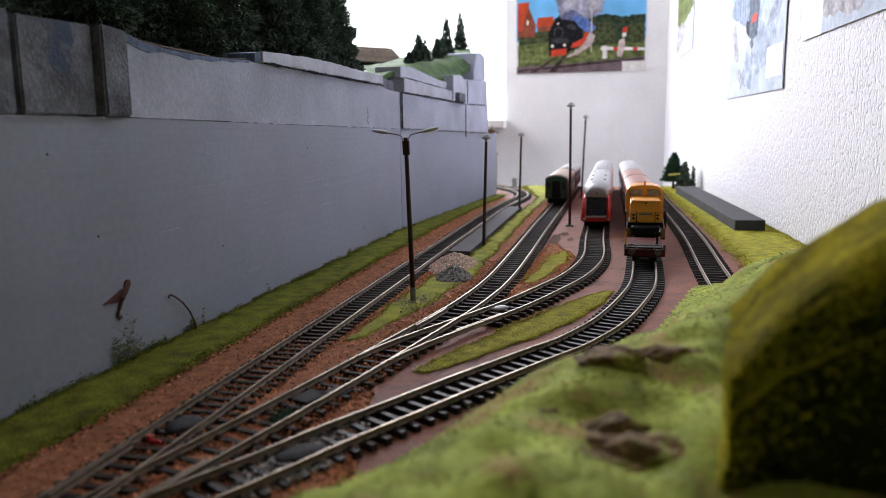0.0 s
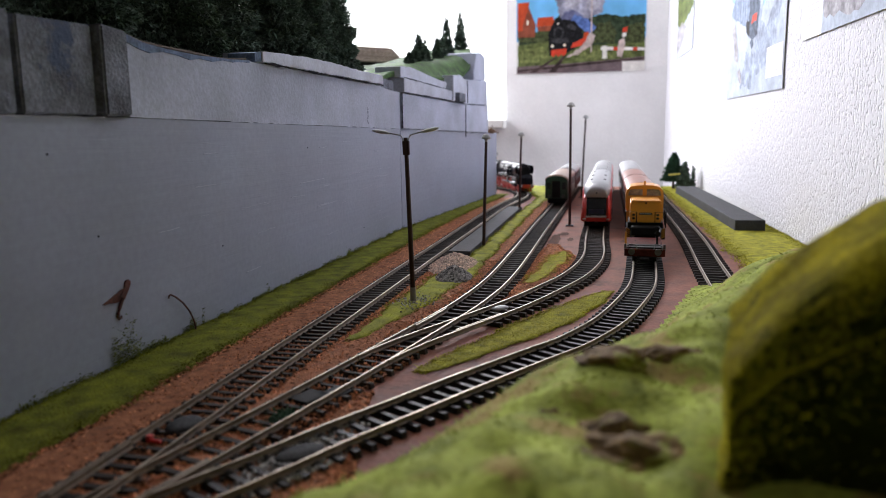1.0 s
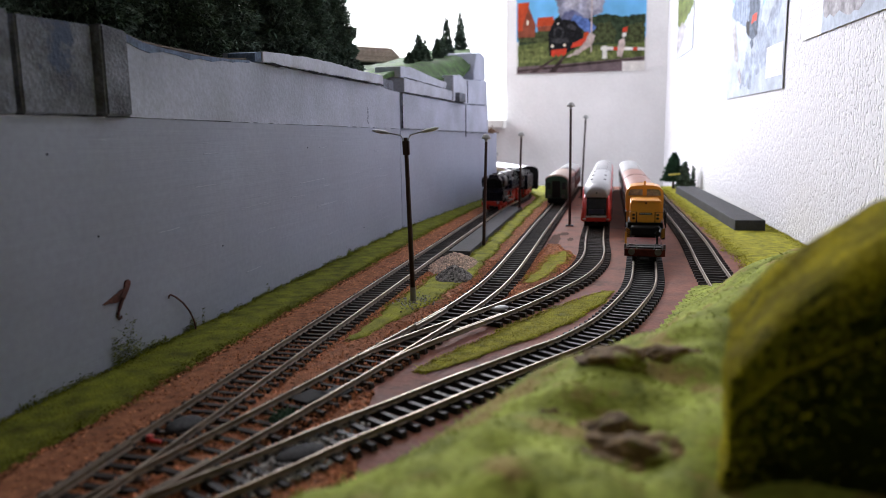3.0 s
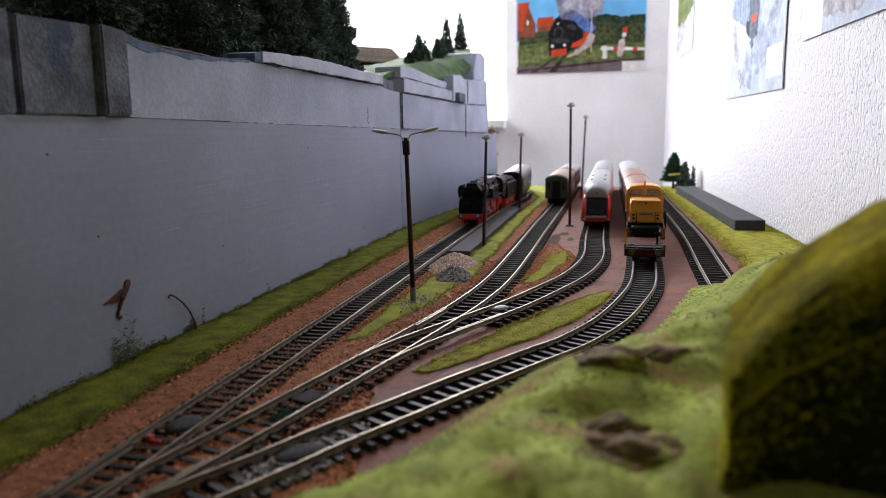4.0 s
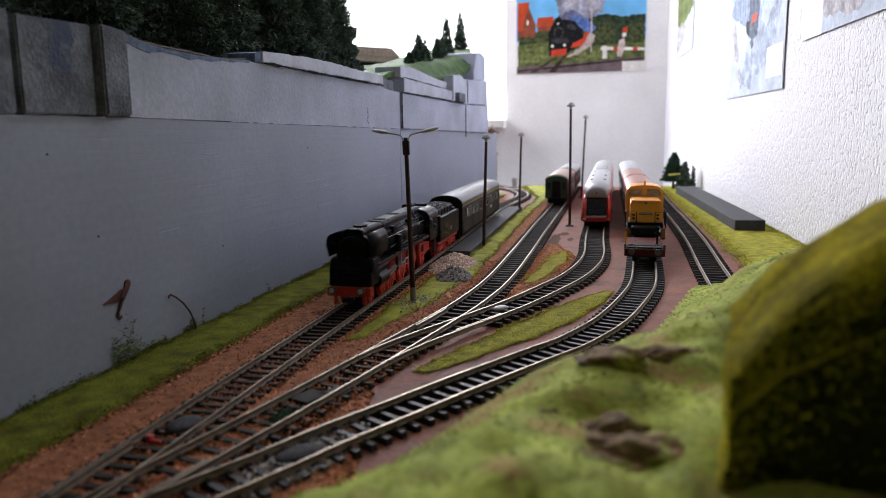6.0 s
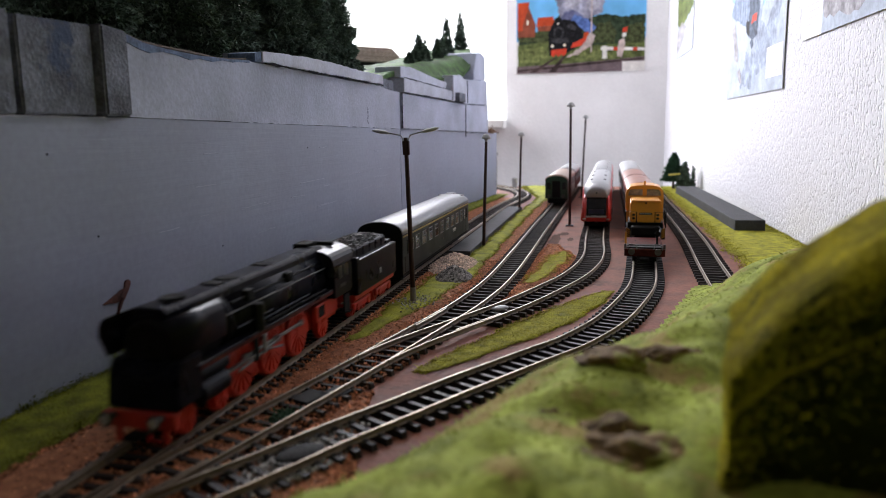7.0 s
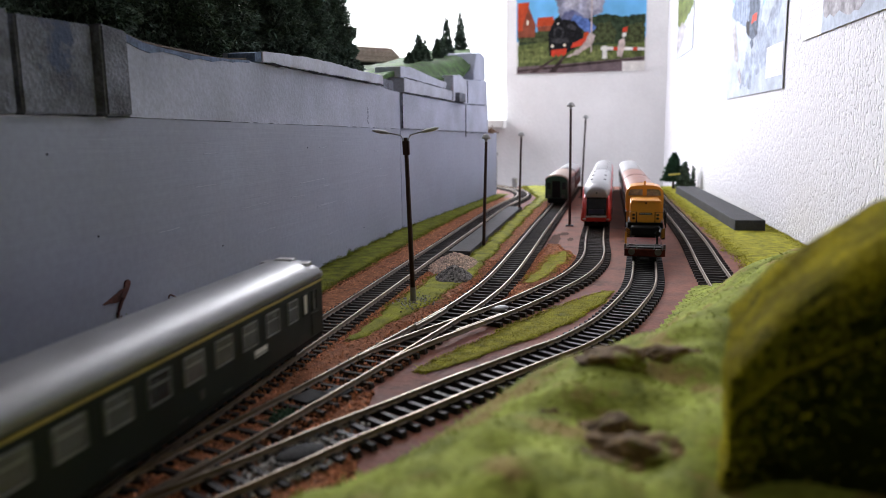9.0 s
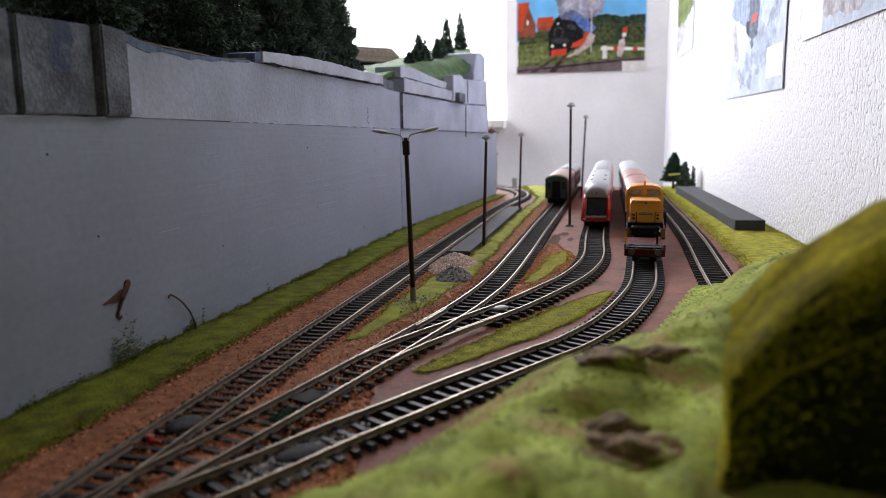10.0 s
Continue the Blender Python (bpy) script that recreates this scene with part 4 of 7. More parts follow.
def hill():
    xs, ys = np.linspace(-0.13, 0.225, 120), np.linspace(-0.1, 0.56, 200)
    verts, faces, idx = [], [], {}
    for j, y in enumerate(ys):
        for i, x in enumerate(xs):
            if x > wall_x(y):
                continue
            if x < np.interp(y, PLAN_B[:, 1], PLAN_B[:, 0]) + 0.003:
                continue
            idx[i, j] = len(verts)
            verts.append((x, y, hill_z(x, y)))
    for (i, j) in list(idx):
        q = [(i, j), (i + 1, j), (i + 1, j + 1), (i, j + 1)]
        if all(k in idx for k in q) and min(verts[idx[k]][2] for k in q) > 0.0014:
            faces.append([idx[k] for k in q])
    ob = tagged(raw("grass_hill", verts, faces, M_HILL, None, True), "green flocked hill with brown rocky patches", "hill", "", "structure")
    n = 26000
    V = np.array(verts)
    F = np.array(faces)
    pick = RNG.integers(0, len(F), n)
    w = RNG.dirichlet((1, 1, 1, 1), n)
    pts = np.einsum("nk,nkj->nj", w, V[F[pick]])
    pts = pts[pts[:, 2] > 0.002]
    o = blades("flock", pts, 0.0007, 0.0005, M_HILL, ob, 2.4)
    return ob


hill()


def rock(x, y, r, flat):
    """A craggy lump sunk into the flock."""
    bm = bmesh.new()
    bmesh.ops.create_icosphere(bm, subdivisions=4, radius=r)
    for v in bm.verts:
        q = v.co * 55 / (r / 0.01) + Vector((x * 100, y * 100, 0))
        v.co *= 1 + 0.75 * noise.noise(q) + 0.4 * noise.noise(q * 2.7) + 0.25 * noise.noise(q * 7) + 0.1 * noise.noise(q * 15)
        v.co.x *= 1.4
        v.co.z *= flat
    ob = tagged(link("rock", bm, M_ROCK, None, "", False), "brown cork rock poking out of the hill", "rock", "rocks on the hill")
    ob.location = (x, y, hill_z(x, y) - 0.36 * r)
    return ob


for rx_, ry_, rr_, rf_ in ((0.002, 0.168, 0.0145, 0.85), (0.0115, 0.163, 0.012, 0.6), (-0.005, 0.158, 0.0075, 0.35), (0.0015, 0.213, 0.0075, 0.5), (0.0085, 0.228, 0.006, 0.45), (0.0185, 0.2195, 0.0065, 0.5), (-0.012, 0.184, 0.005, 0.4)):
    rock(rx_, ry_, rr_, rf_)


def hedge_top(x, y):
    """Height of the clipped top, which leans towards the near side."""
    return np.interp(x / y, [0.15, 0.165, 0.19, 0.221, 0.326, 0.5, 0.9], [0.074, 0.0782, 0.0825, 0.0872, 0.099, 0.106, 0.112]) - 0.16 * (0.192 - y)


def hedge():
    t = thing("hedge", "yellow-green foam hedge, its shaded side put in by a dark core", "hedge")
    bm = bmesh.new()
    bmesh.ops.create_cube(bm, size=1)
    bmesh.ops.subdivide_edges(bm, edges=bm.edges, cuts=12, use_grid_fill=True)
    for v in bm.verts:
        x, y, z = v.co
        Y = 0.15 + (y + 0.5) * 0.042
        X = 0.154 * Y + (x + 0.5) * 0.13
        top = hedge_top(X, Y)
        Z = 0.015 + (z + 0.5) * (top - 0.015)
        edge = max(abs(x), abs(y)) * 2
        if z > 0.3:
            Z -= 0.006 * edge ** 4
        p = Vector((X, Y, Z))
        v.co = p + 0.0018 * noise.noise_vector(p * 70) + 0.001 * noise.noise_vector(p * 260)
    body = part("body", bm, M_HEDGE_SHADE, t, "foam core coloured dark for the hedge's shaded side", True)
    me = body.data
    V = np.array([v.co for v in me.vertices])
    F = np.array([list(p.vertices) for p in me.polygons])
    n = 620000
    pick = RNG.integers(0, len(F), n)
    a, b = RNG.random(n), RNG.random(n)
    w = np.stack([(1 - a) * (1 - b), a * (1 - b), a * b, (1 - a) * b], 1)
    pts = np.einsum("nk,nkj->nj", w, V[F[pick]])
    # Flock thins down the face, so the dark core paints its shade.
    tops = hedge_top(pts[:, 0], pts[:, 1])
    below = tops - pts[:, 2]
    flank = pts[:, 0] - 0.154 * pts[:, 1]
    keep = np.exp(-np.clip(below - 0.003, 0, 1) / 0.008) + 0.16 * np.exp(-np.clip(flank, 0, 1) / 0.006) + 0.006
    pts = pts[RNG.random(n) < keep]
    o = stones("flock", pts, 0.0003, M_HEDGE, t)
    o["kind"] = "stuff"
    return t


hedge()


# ---- rolling stock; each stands on its rails, front towards -y, z from the rail top ----
def on_rail(x, y, heading=0.0):
    return pose(x, y, RAIL_TOP, 0, 0, heading)


def wheel_mesh(r, spokes, material, rim=0.0012, thick=0.0022):
    """A flanged wheel with its axis along x."""
    bm = cyl(r, thick, (0, 0, 0), "X", 24)
    cyl(r + 0.0007, 0.0007, (-thick / 2, 0, 0), "X", 24, bm=bm)
    if spokes:
        cyl(r * 0.22, thick + 0.0008, (0.0003, 0, 0), "X", 12, bm=bm)
        for k in range(spokes):
            got = len(bm.verts)
            b2 = box(thick / 2 - 0.0001, thick / 2 + 0.0005, -r * 0.05, r * 0.05, r * 0.2, r * 0.86)
            a = 2 * math.pi * k / spokes
            bmesh.ops.rotate(b2, verts=b2.verts, matrix=Euler((a, 0, 0)).to_matrix())
            me = bpy.data.meshes.new("spoke_tmp")
            b2.to_mesh(me)
            b2.free()
            bm.from_mesh(me)
            bpy.data.meshes.remove(me)
        box(thick / 2, thick / 2 + 0.0004, -r * 0.3, r * 0.3, -r * 0.85, -r * 0.5, 0, bm)
    return bm


def wheelset(t, y, r, material, spokes=0, name="wheelset"):
    """Two wheels on one axle: turns about x."""
    bm = bmesh.new()
    for s in (-1, 1):
        b2 = wheel_mesh(r, spokes, material)
        if s < 0:
            bmesh.ops.rotate(b2, verts=b2.verts, matrix=Euler((0, 0, math.pi)).to_matrix())
        bmesh.ops.translate(b2, verts=b2.verts, vec=(s * 0.0084, 0, 0))
        me = bpy.data.meshes.new("wheel_tmp")
        b2.to_mesh(me)
        b2.free()
        bm.from_mesh(me)
        bpy.data.meshes.remove(me)
    cyl(0.001, 0.017, (0, 0, 0), "X", 8, bm=bm)
    ob = part(name, bm, material, t)
    ob.matrix_basis = pose(0, y, r)
    return ob, y, r


def buffers(t, y, s, z=0.0118, xx=0.0102):
    for x in (-xx, xx):
        bm = cyl(0.0012, 0.004, (x, y + s * 0.002, z), "Y", 10)
        cyl(0.0027, 0.0008, (x, y + s * 0.0042, z), "Y", 14, bm=bm)
        part("buffer", bm, M_DARKSTEEL, t, "round dark steel buffer")


ROLLING = []
TRAIN = {}


def stretch(t, k, shift):
    """Lengthen all that a vehicle has so far, about its front."""
    for o in t.children_recursive:
        o.data.transform(Matrix.Translation((0, shift, 0)) @ Matrix.Diagonal((1, k, 1, 1)))


def steam_locomotive():
    t = thing("steam_locomotive", "black express steam locomotive model with red wheels and chassis", "locomotive")
    L = 0.158
    part("chassis", box(-0.0062, 0.0062, 0.008, L - 0.004, 0.006, 0.0165, 0.0005), M_RED, t, "red plastic chassis")
    part("buffer_beam", box(-0.0155, 0.0155, 0.0042, 0.0068, 0.0068, 0.0125, 0.0004), M_RED, t, "red buffer beam")
    buffers(t, 0.0042, -1, 0.0115)
    for x in (-0.0102, 0.0102):
        part("buffer_ring", cyl(0.0017, 0.0003, (x, -0.0006, 0.0115), "Y", 14), M_LAMPHEAD, t, "pale buffer face")
        part("guard_iron", box(x - 0.0012, x + 0.0012, 0.005, 0.0065, 0.0012, 0.007, 0.0003), M_RED, t)
    part("coupling", box(-0.0028, 0.0028, -0.001, 0.005, 0.0042, 0.0062, 0.0006), M_DULLBLACK, t)
    # sloped black apron below the smokebox
    ap = bmesh.new()
    pr_ = [(0.0062, 0.0126), (0.0075, 0.0245), (0.0105, 0.0298), (0.022, 0.0298), (0.022, 0.0126)]
    rows = [[ap.verts.new((x, y, z)) for y, z in pr_] for x in (-0.0152, 0.0152)]
    for i in range(5):
        ap.faces.new((rows[0][i], rows[0][(i + 1) % 5], rows[1][(i + 1) % 5], rows[1][i]))
    ap.faces.new(rows[0])
    ap.faces.new(rows[1][::-1])
    bmesh.ops.recalc_face_normals(ap, faces=ap.faces)
    bmesh.ops.bevel(ap, geom=list(ap.edges), offset=0.0008, segments=2, affect="EDGES")
    part("apron", ap, M_BLACK, t, "black sloping front apron")
    for z in (0.0175, 0.0205, 0.0235):
        part("apron_step", box(-0.0055, 0.0055, 0.0058, 0.0085, z, z + 0.0005), M_DULLBLACK, t)
    r, zc = 0.0122, 0.0332
    part("boiler", cyl(r, 0.094, (0, 0.087, zc), "Y", 40), M_BLACK, t, "glossy black boiler", True)
    part("smokebox", cyl(r + 0.0004, 0.027, (0, 0.0265, zc), "Y", 40, bevel=0.0008), M_BLACK, t, "black smokebox")
    sd = cyl(0.0095, 0.002, (0, 0.0122, zc), "Y", 32, 0.0107)
    cyl(0.0016, 0.0028, (0, 0.0112, zc), "Y", 10, bm=sd)
    part("smokebox_door", sd, M_DULLBLACK, t)
    part("number_plate", box(-0.0055, 0.0055, 0.0105, 0.0112, zc + 0.0062, zc + 0.0082, 0.0002), M_DULLBLACK, t)
    for y in (0.046, 0.064, 0.082, 0.1, 0.118):
        part("boiler_band", cyl(r + 0.0002, 0.0009, (0, y, zc), "Y", 40), M_BLACK, t)
    # long casing over the domes
    cas = prism([(-0.0068, zc + 0.008), (-0.0064, zc + 0.0128), (-0.005, zc + 0.0143), (0.005, zc + 0.0143), (0.0064, zc + 0.0128), (0.0068, zc + 0.008)], 0.0135, 0.14)
    bmesh.ops.bevel(cas, geom=list(cas.edges), offset=0.0004, segments=2, affect="EDGES")
    part("top_casing", cas, M_BLACK, t, "flat black casing along the boiler top")
    ch = bmesh.new()
    cyl(0.0042, 0.004, (0, 0.026, zc + 0.0135), "Z", 20, 0.0046, bm=ch)
    part("chimney", ch, M_DULLBLACK, t)
    for y in (0.048, 0.057, 0.086):
        part("hatch", box(-0.0042, 0.0042, y, y + 0.006, zc + 0.0142, zc + 0.0149, 0.0003), M_DULLBLACK, t, "dull black hatch")
    for s in (-1, 1):
        # smoke deflector, curved in at its top
        d = bmesh.new()
        prof = [(0.0154, 0.031), (0.0158, 0.0385), (0.0154, 0.0418), (0.0144, 0.044), (0.0126, 0.0454)]
        ends = ((0.0055, 0.0, 1.0), (0.037, 0.0, 1.0))
        ring = []
        for off in (0.0, -0.0006):
            for y, dz, k in ends:
                ring.append([d.verts.new((s * (x + off), y + (0.003 if (z < 0.037 and y < 0.02) else 0.0) , z)) for x, z in prof])
        for a, b in ((0, 1), (2, 3)):
            for i in range(4):
                d.faces.new((ring[a][i], ring[b][i], ring[b][i + 1], ring[a][i + 1]))
        for a, b in ((0, 2), (1, 3)):
            for i in range(4):
                d.faces.new((ring[a][i], ring[b][i], ring[b][i + 1], ring[a][i + 1]))
        for i in (0, 4):
            d.faces.new((ring[0][i], ring[1][i], ring[3][i], ring[2][i]))
        bmesh.ops.recalc_face_normals(d, faces=d.faces)
        part("smoke_deflector", d, M_BLACK, t, "curved black smoke deflector", True)
        for y in (0.01, 0.026):
            part("deflector_stay", tube([(s * 0.0148, y, 0.04), (s * 0.0112, y, 0.038)], 0.0004, 6), M_BLACK, t)
        part("running_board", box(s * 0.0156 - (0.0056 if s > 0 else 0), s * 0.0156 + (0 if s > 0 else 0.0056), 0.018, 0.133, 0.0242, 0.0254, 0.0003), M_BLACK, t)
        part("board_edge", box(s * 0.0157 - 0.0002, s * 0.0157 + 0.0002, 0.02, 0.133, 0.0231, 0.0244), M_FRAMEBROWN, t, "dark red edge under the running board")
        part("handrail", tube([(s * 0.0119, 0.04, 0.0375), (s * 0.0119, 0.13, 0.0375)], 0.0003, 6), M_DARKSTEEL, t, "thin boiler handrail")
        for y0, y1, z in ((0.045, 0.075, 0.0305), (0.06, 0.11, 0.0285)):
            part("pipe", tube([(s * 0.0117, y0, z + 0.004), (s * 0.0124, y0 + 0.002, z), (s * 0.0124, y1, z), (s * 0.0117, y1 + 0.002, z - 0.004)], 0.0005, 6), M_BLACK, t)
        for y0, y1, z in ((0.07, 0.128, 0.0266), (0.048, 0.122, 0.0405)):
            part("pipe", tube([(s * (0.0126 if z < 0.03 else 0.0096), y0, z), (s * (0.0126 if z < 0.03 else 0.0096), y1, z)], 0.0006, 6), M_DULLBLACK, t)
        for y in (0.058, 0.092):
            part("sand_pipe_box", box(s * 0.0098 - 0.0016, s * 0.0098 + 0.0016, y, y + 0.005, 0.0385, 0.0432, 0.0006), M_DULLBLACK, t)
        part("rod_bracket", box(s * 0.0132 - 0.0006, s * 0.0132 + 0.0006, 0.0575, 0.0605, 0.0125, 0.0235, 0.0004), M_DULLBLACK, t)
        part("eccentric_rod", tube([(s * 0.0138, 0.065, 0.0155), (s * 0.0138, 0.08, 0.0125)], 0.0005, 6), M_DARKSTEEL, t)
        part("brake_hanger", box(s * 0.0082 - 0.001, s * 0.0082 + 0.001, 0.0635, 0.0655, 0.004, 0.02, 0.0003), M_RED, t)
        part("brake_hanger", box(s * 0.0082 - 0.001, s * 0.0082 + 0.001, 0.088, 0.09, 0.004, 0.02, 0.0003), M_RED, t)
        part("feed_pump", cyl(0.0024, 0.012, (s * 0.0132, 0.062, 0.031), "Z", 12, bevel=0.0004), M_BLACK, t)
        part("cylinder", cyl(0.0046, 0.017, (s * 0.0122, 0.029, 0.0135), "Y", 18, bevel=0.0006), M_BLACK, t)
        part("valve_chest", cyl(0.0032, 0.02, (s * 0.012, 0.029, 0.0205), "Y", 16, bevel=0.0005), M_BLACK, t)
        part("valance", box(s * 0.0085 - 0.0006, s * 0.0085 + 0.0006, 0.04, 0.118, 0.0195, 0.0238), M_DULLBLACK, t, "black frame plate above the wheels")
        part("slide_bar", box(s * 0.0128 - 0.0007, s * 0.0128 + 0.0007, 0.038, 0.058, 0.0148, 0.016), M_STEEL, t)
        part("expansion_link", box(s * 0.0135 - 0.0006, s * 0.0135 + 0.0006, 0.064, 0.0665, 0.014, 0.0225, 0.0005), M_STEEL, t)
        part("step", box(s * 0.0145 - 0.002, s * 0.0145 + 0.002, 0.148, 0.154, 0.0085, 0.0091), M_DULLBLACK, t)
        part("step_bracket", box(s * 0.0143 - 0.0004, s * 0.0143 + 0.0004, 0.147, 0.1545, 0.008, 0.0185), M_DULLBLACK, t)
        part("ash_pan", box(s * 0.0095 - 0.0015, s * 0.0095 + 0.0015, 0.12, 0.1465, 0.0105, 0.0195, 0.0008), M_RED, t, "red trailing frame")
        part("frame_opening", box(s * 0.0109 - 0.0003, s * 0.0109 + 0.0003, 0.1225, 0.1295, 0.0125, 0.0182, 0.0002), M_DULLBLACK, t)
    # cab with side windows and a low arched roof
    part("cab", prism(arch(0.0151, 0.0198, 0.0378, 0.0062), 0.1345, 0.155), M_BLACK, t, "black cab")
    shell = [(0.0156 * math.cos(math.pi * (1 - i / 14)), 0.0384 + 0.0082 * math.sin(math.pi * i / 14) ** 0.8) for i in range(15)]
    part("cab_roof", prism([(-0.0156, 0.0376)] + shell + [(0.0156, 0.0376)], 0.1325, 0.1595), M_CABROOF, t, "satin black cab roof", False)
    part("roof_vent", box(-0.0078, 0.0006, 0.1335, 0.146, 0.046, 0.0492, 0.0006), M_DULLBLACK, t, "raised roof ventilator")
    part("roof_rail", box(-0.0085, 0.0085, 0.1475, 0.1495, 0.0462, 0.0482, 0.0004), M_DULLBLACK, t)
    for s in (-1, 1):
        for y in (0.138, 0.1465):
            w = part("cab_window", box(s * 0.0152 - 0.0003, s * 0.0152 + 0.0003, y, y + 0.006, 0.0295, 0.0368, 0.0002), M_DARKPANE, t, "dark cab window")
        part("cab_spectacle", box(s * 0.0128 - 0.0014, s * 0.0128 + 0.0014, 0.134, 0.1348, 0.031, 0.0372, 0.0003), M_DARKPANE, t, "dark front lookout window")
        part("window_shade", box(s * 0.0159 - 0.0006, s * 0.0159 + 0.0006, 0.136, 0.1535, 0.0371, 0.0377), M_BLACK, t)
        part("cab_plate", box(s * 0.0152 - 0.0003, s * 0.0152 + 0.0003, 0.14, 0.148, 0.0245, 0.0262), M_DARKSTEEL, t)
        part("cab_handrail", tube([(s * 0.0154, 0.1552, 0.021), (s * 0.0154, 0.1552, 0.036)], 0.0004, 6), M_DARKSTEEL, t)
    stretch(t, 1.14, 0.0)
    slim = ("apron", "buffer_beam", "smoke_deflector", "deflector_stay", "cylinder", "valve_chest", "running_board", "board_edge", "guard_iron", "buffer", "buffer_ring", "smokebox", "boiler", "boiler_band")
    for o in t.children_recursive:
        if o.name.split(".")[0] in slim:
            o.data.transform(Matrix.Diagonal((0.92, 1, 1, 1)))
    sets = []
    for y, rr in ((0.02, 0.0057), (0.0435, 0.0057)):
        sets.append(wheelset(t, y, rr, M_RED, 8, "leading_wheelset"))
    drivers = [wheelset(t, y, 0.0115, M_RED, 14, "driving_wheelset") for y in (0.0605, 0.0885, 0.1165)]
    sets.append(wheelset(t, 0.148, 0.007, M_RED, 9, "trailing_wheelset"))
    rods = []
    for s in (-1, 1):
        bm = box(-0.0005, 0.0005, -0.03, 0.03, -0.0008, 0.0008, 0.0003)
        for y in (-0.028, 0, 0.028):
            cyl(0.0016, 0.0014, (0, y, 0), "X", 12, bm=bm)
        o = part("coupling_rod", bm, M_STEEL, t, "bright steel coupling rod")
        o.matrix_basis = pose(s * 0.0112, 0.0885, 0.0115)
        rods.append((o, s, 0.0112, 0.0885))
        bm = box(-0.0005, 0.0005, -0.036, 0.0, -0.0006, 0.0006, 0.0003)
        cyl(0.0015, 0.0014, (0, 0, 0), "X", 12, bm=bm)
        o = part("main_rod", bm, M_STEEL, t, "bright steel main rod")
        o.matrix_basis = pose(s * 0.0126, 0.0885, 0.0115)
        rods.append((o, s, 0.0126, 0.0885))
    TRAIN["loco"] = (t, 0.032, 0.148, sets + drivers, rods)
    return t


def tender():
    t = thing("tender", "black coal tender model on red bogies", "tender")
    part("chassis", box(-0.0125, 0.0125, 0.1655, 0.237, 0.0095, 0.0145, 0.0004), M_RED, t, "red chassis")
    part("tank", box(-0.0156, 0.0156, 0.1685, 0.2375, 0.0138, 0.0345, 0.0007), M_BLACK, t, "black water tank")
    part("coal_bunker", prism([(-0.0118, 0.0345), (-0.0118, 0.0392), (-0.0112, 0.0402), (0.0112, 0.0402), (0.0118, 0.0392), (0.0118, 0.0345)], 0.17, 0.226), M_BLACK, t)
    for k in range(5):
        for sx in (-1, 1):
            part("bunker_rib", box(sx * 0.0119 - 0.0004, sx * 0.0119 + 0.0004, 0.174 + k * 0.011, 0.1752 + k * 0.011, 0.0346, 0.0398), M_BLACK, t)
    n = 900
    u = RNG.uniform(-1, 1, (n, 2))
    pts = np.stack([u[:, 0] * 0.0108, 0.198 + u[:, 1] * 0.027, 0.0402 + 0.0028 * (1 - u[:, 0] ** 2) * (1 - 0.5 * u[:, 1] ** 2) * RNG.uniform(0.6, 1, n)], 1)
    part("coal_bed", box(-0.0108, 0.0108, 0.1705, 0.2255, 0.0395, 0.0406, 0.0003), M_COAL, t)
    o = stones("coal", pts, 0.0012, M_COAL, t)
    o["kind"] = "stuff"
    part("rear_deck", box(-0.0125, 0.0125, 0.2265, 0.236, 0.0345, 0.0365, 0.0005), M_BLACK, t)
    part("tender_front", box(-0.0159, 0.0159, 0.1645, 0.1688, 0.0138, 0.0362, 0.0008), M_BLACK, t)
    for s in (-1, 1):
        part("plate", box(s * 0.0157 - 0.0003, s * 0.0157 + 0.0003, 0.2035, 0.2065, 0.0195, 0.0228), M_LAMPHEAD, t, "small grey panel")
        part("sole_bar", box(s * 0.0128 - 0.0008, s * 0.0128 + 0.0008, 0.1655, 0.2375, 0.0105, 0.0139), M_RED, t)
        for yc in (0.18, 0.219):
            bg = box(s * 0.0118 - 0.001, s * 0.0118 + 0.001, yc - 0.0145, yc + 0.0145, 0.0045, 0.0085, 0.0006)
            for dy in (-0.009, 0.009):
                cyl(0.0021, 0.0028, (s * 0.0121, yc + dy, 0.0058), "X", 12, bm=bg)
            part("bogie_frame", bg, M_RED, t, "red bogie side frame")
    buffers(t, 0.2375, 1)
    stretch(t, 1.066, 0.0115)
    sets = [wheelset(t, y, 0.0057, M_RED, 8) for y in (0.1938, 0.213, 0.2354, 0.2546)]
    TRAIN["tender"] = (t, 0.2034, 0.245, sets, [])
    return t


def window_part(t, x, s, y0, y1, z0, z1, pane_mat, frame_mat, split=True):
    """A framed coach window on the side s."""
    fr = bmesh.new()
    for a, b, c, d in ((y0, y1, z0, z0 + 0.0005), (y0, y1, z1 - 0.0005, z1), (y0, y0 + 0.0005, z0 + 0.0005, z1 - 0.0005), (y1 - 0.0005, y1, z0 + 0.0005, z1 - 0.0005)):
        box(s * x - 0.0002, s * x + 0.0004 if s > 0 else s * x + 0.0002, a, b, c, d, 0, fr) if s > 0 else box(s * x - 0.0004, s * x + 0.0002, a, b, c, d, 0, fr)
    if split:
        zz = z0 + (z1 - z0) * 0.62
        box(s * x - 0.0003, s * x + 0.0003, y0 + 0.0005, y1 - 0.0005, zz, zz + 0.0005, 0, fr)
    w = part("window", fr, frame_mat, t, "framed coach window")
    part("pane", box(s * x - 0.00015, s * x + 0.00015, y0 + 0.0006, y1 - 0.0006, z0 + 0.0006, z1 - 0.0006), pane_mat, w)
    return w


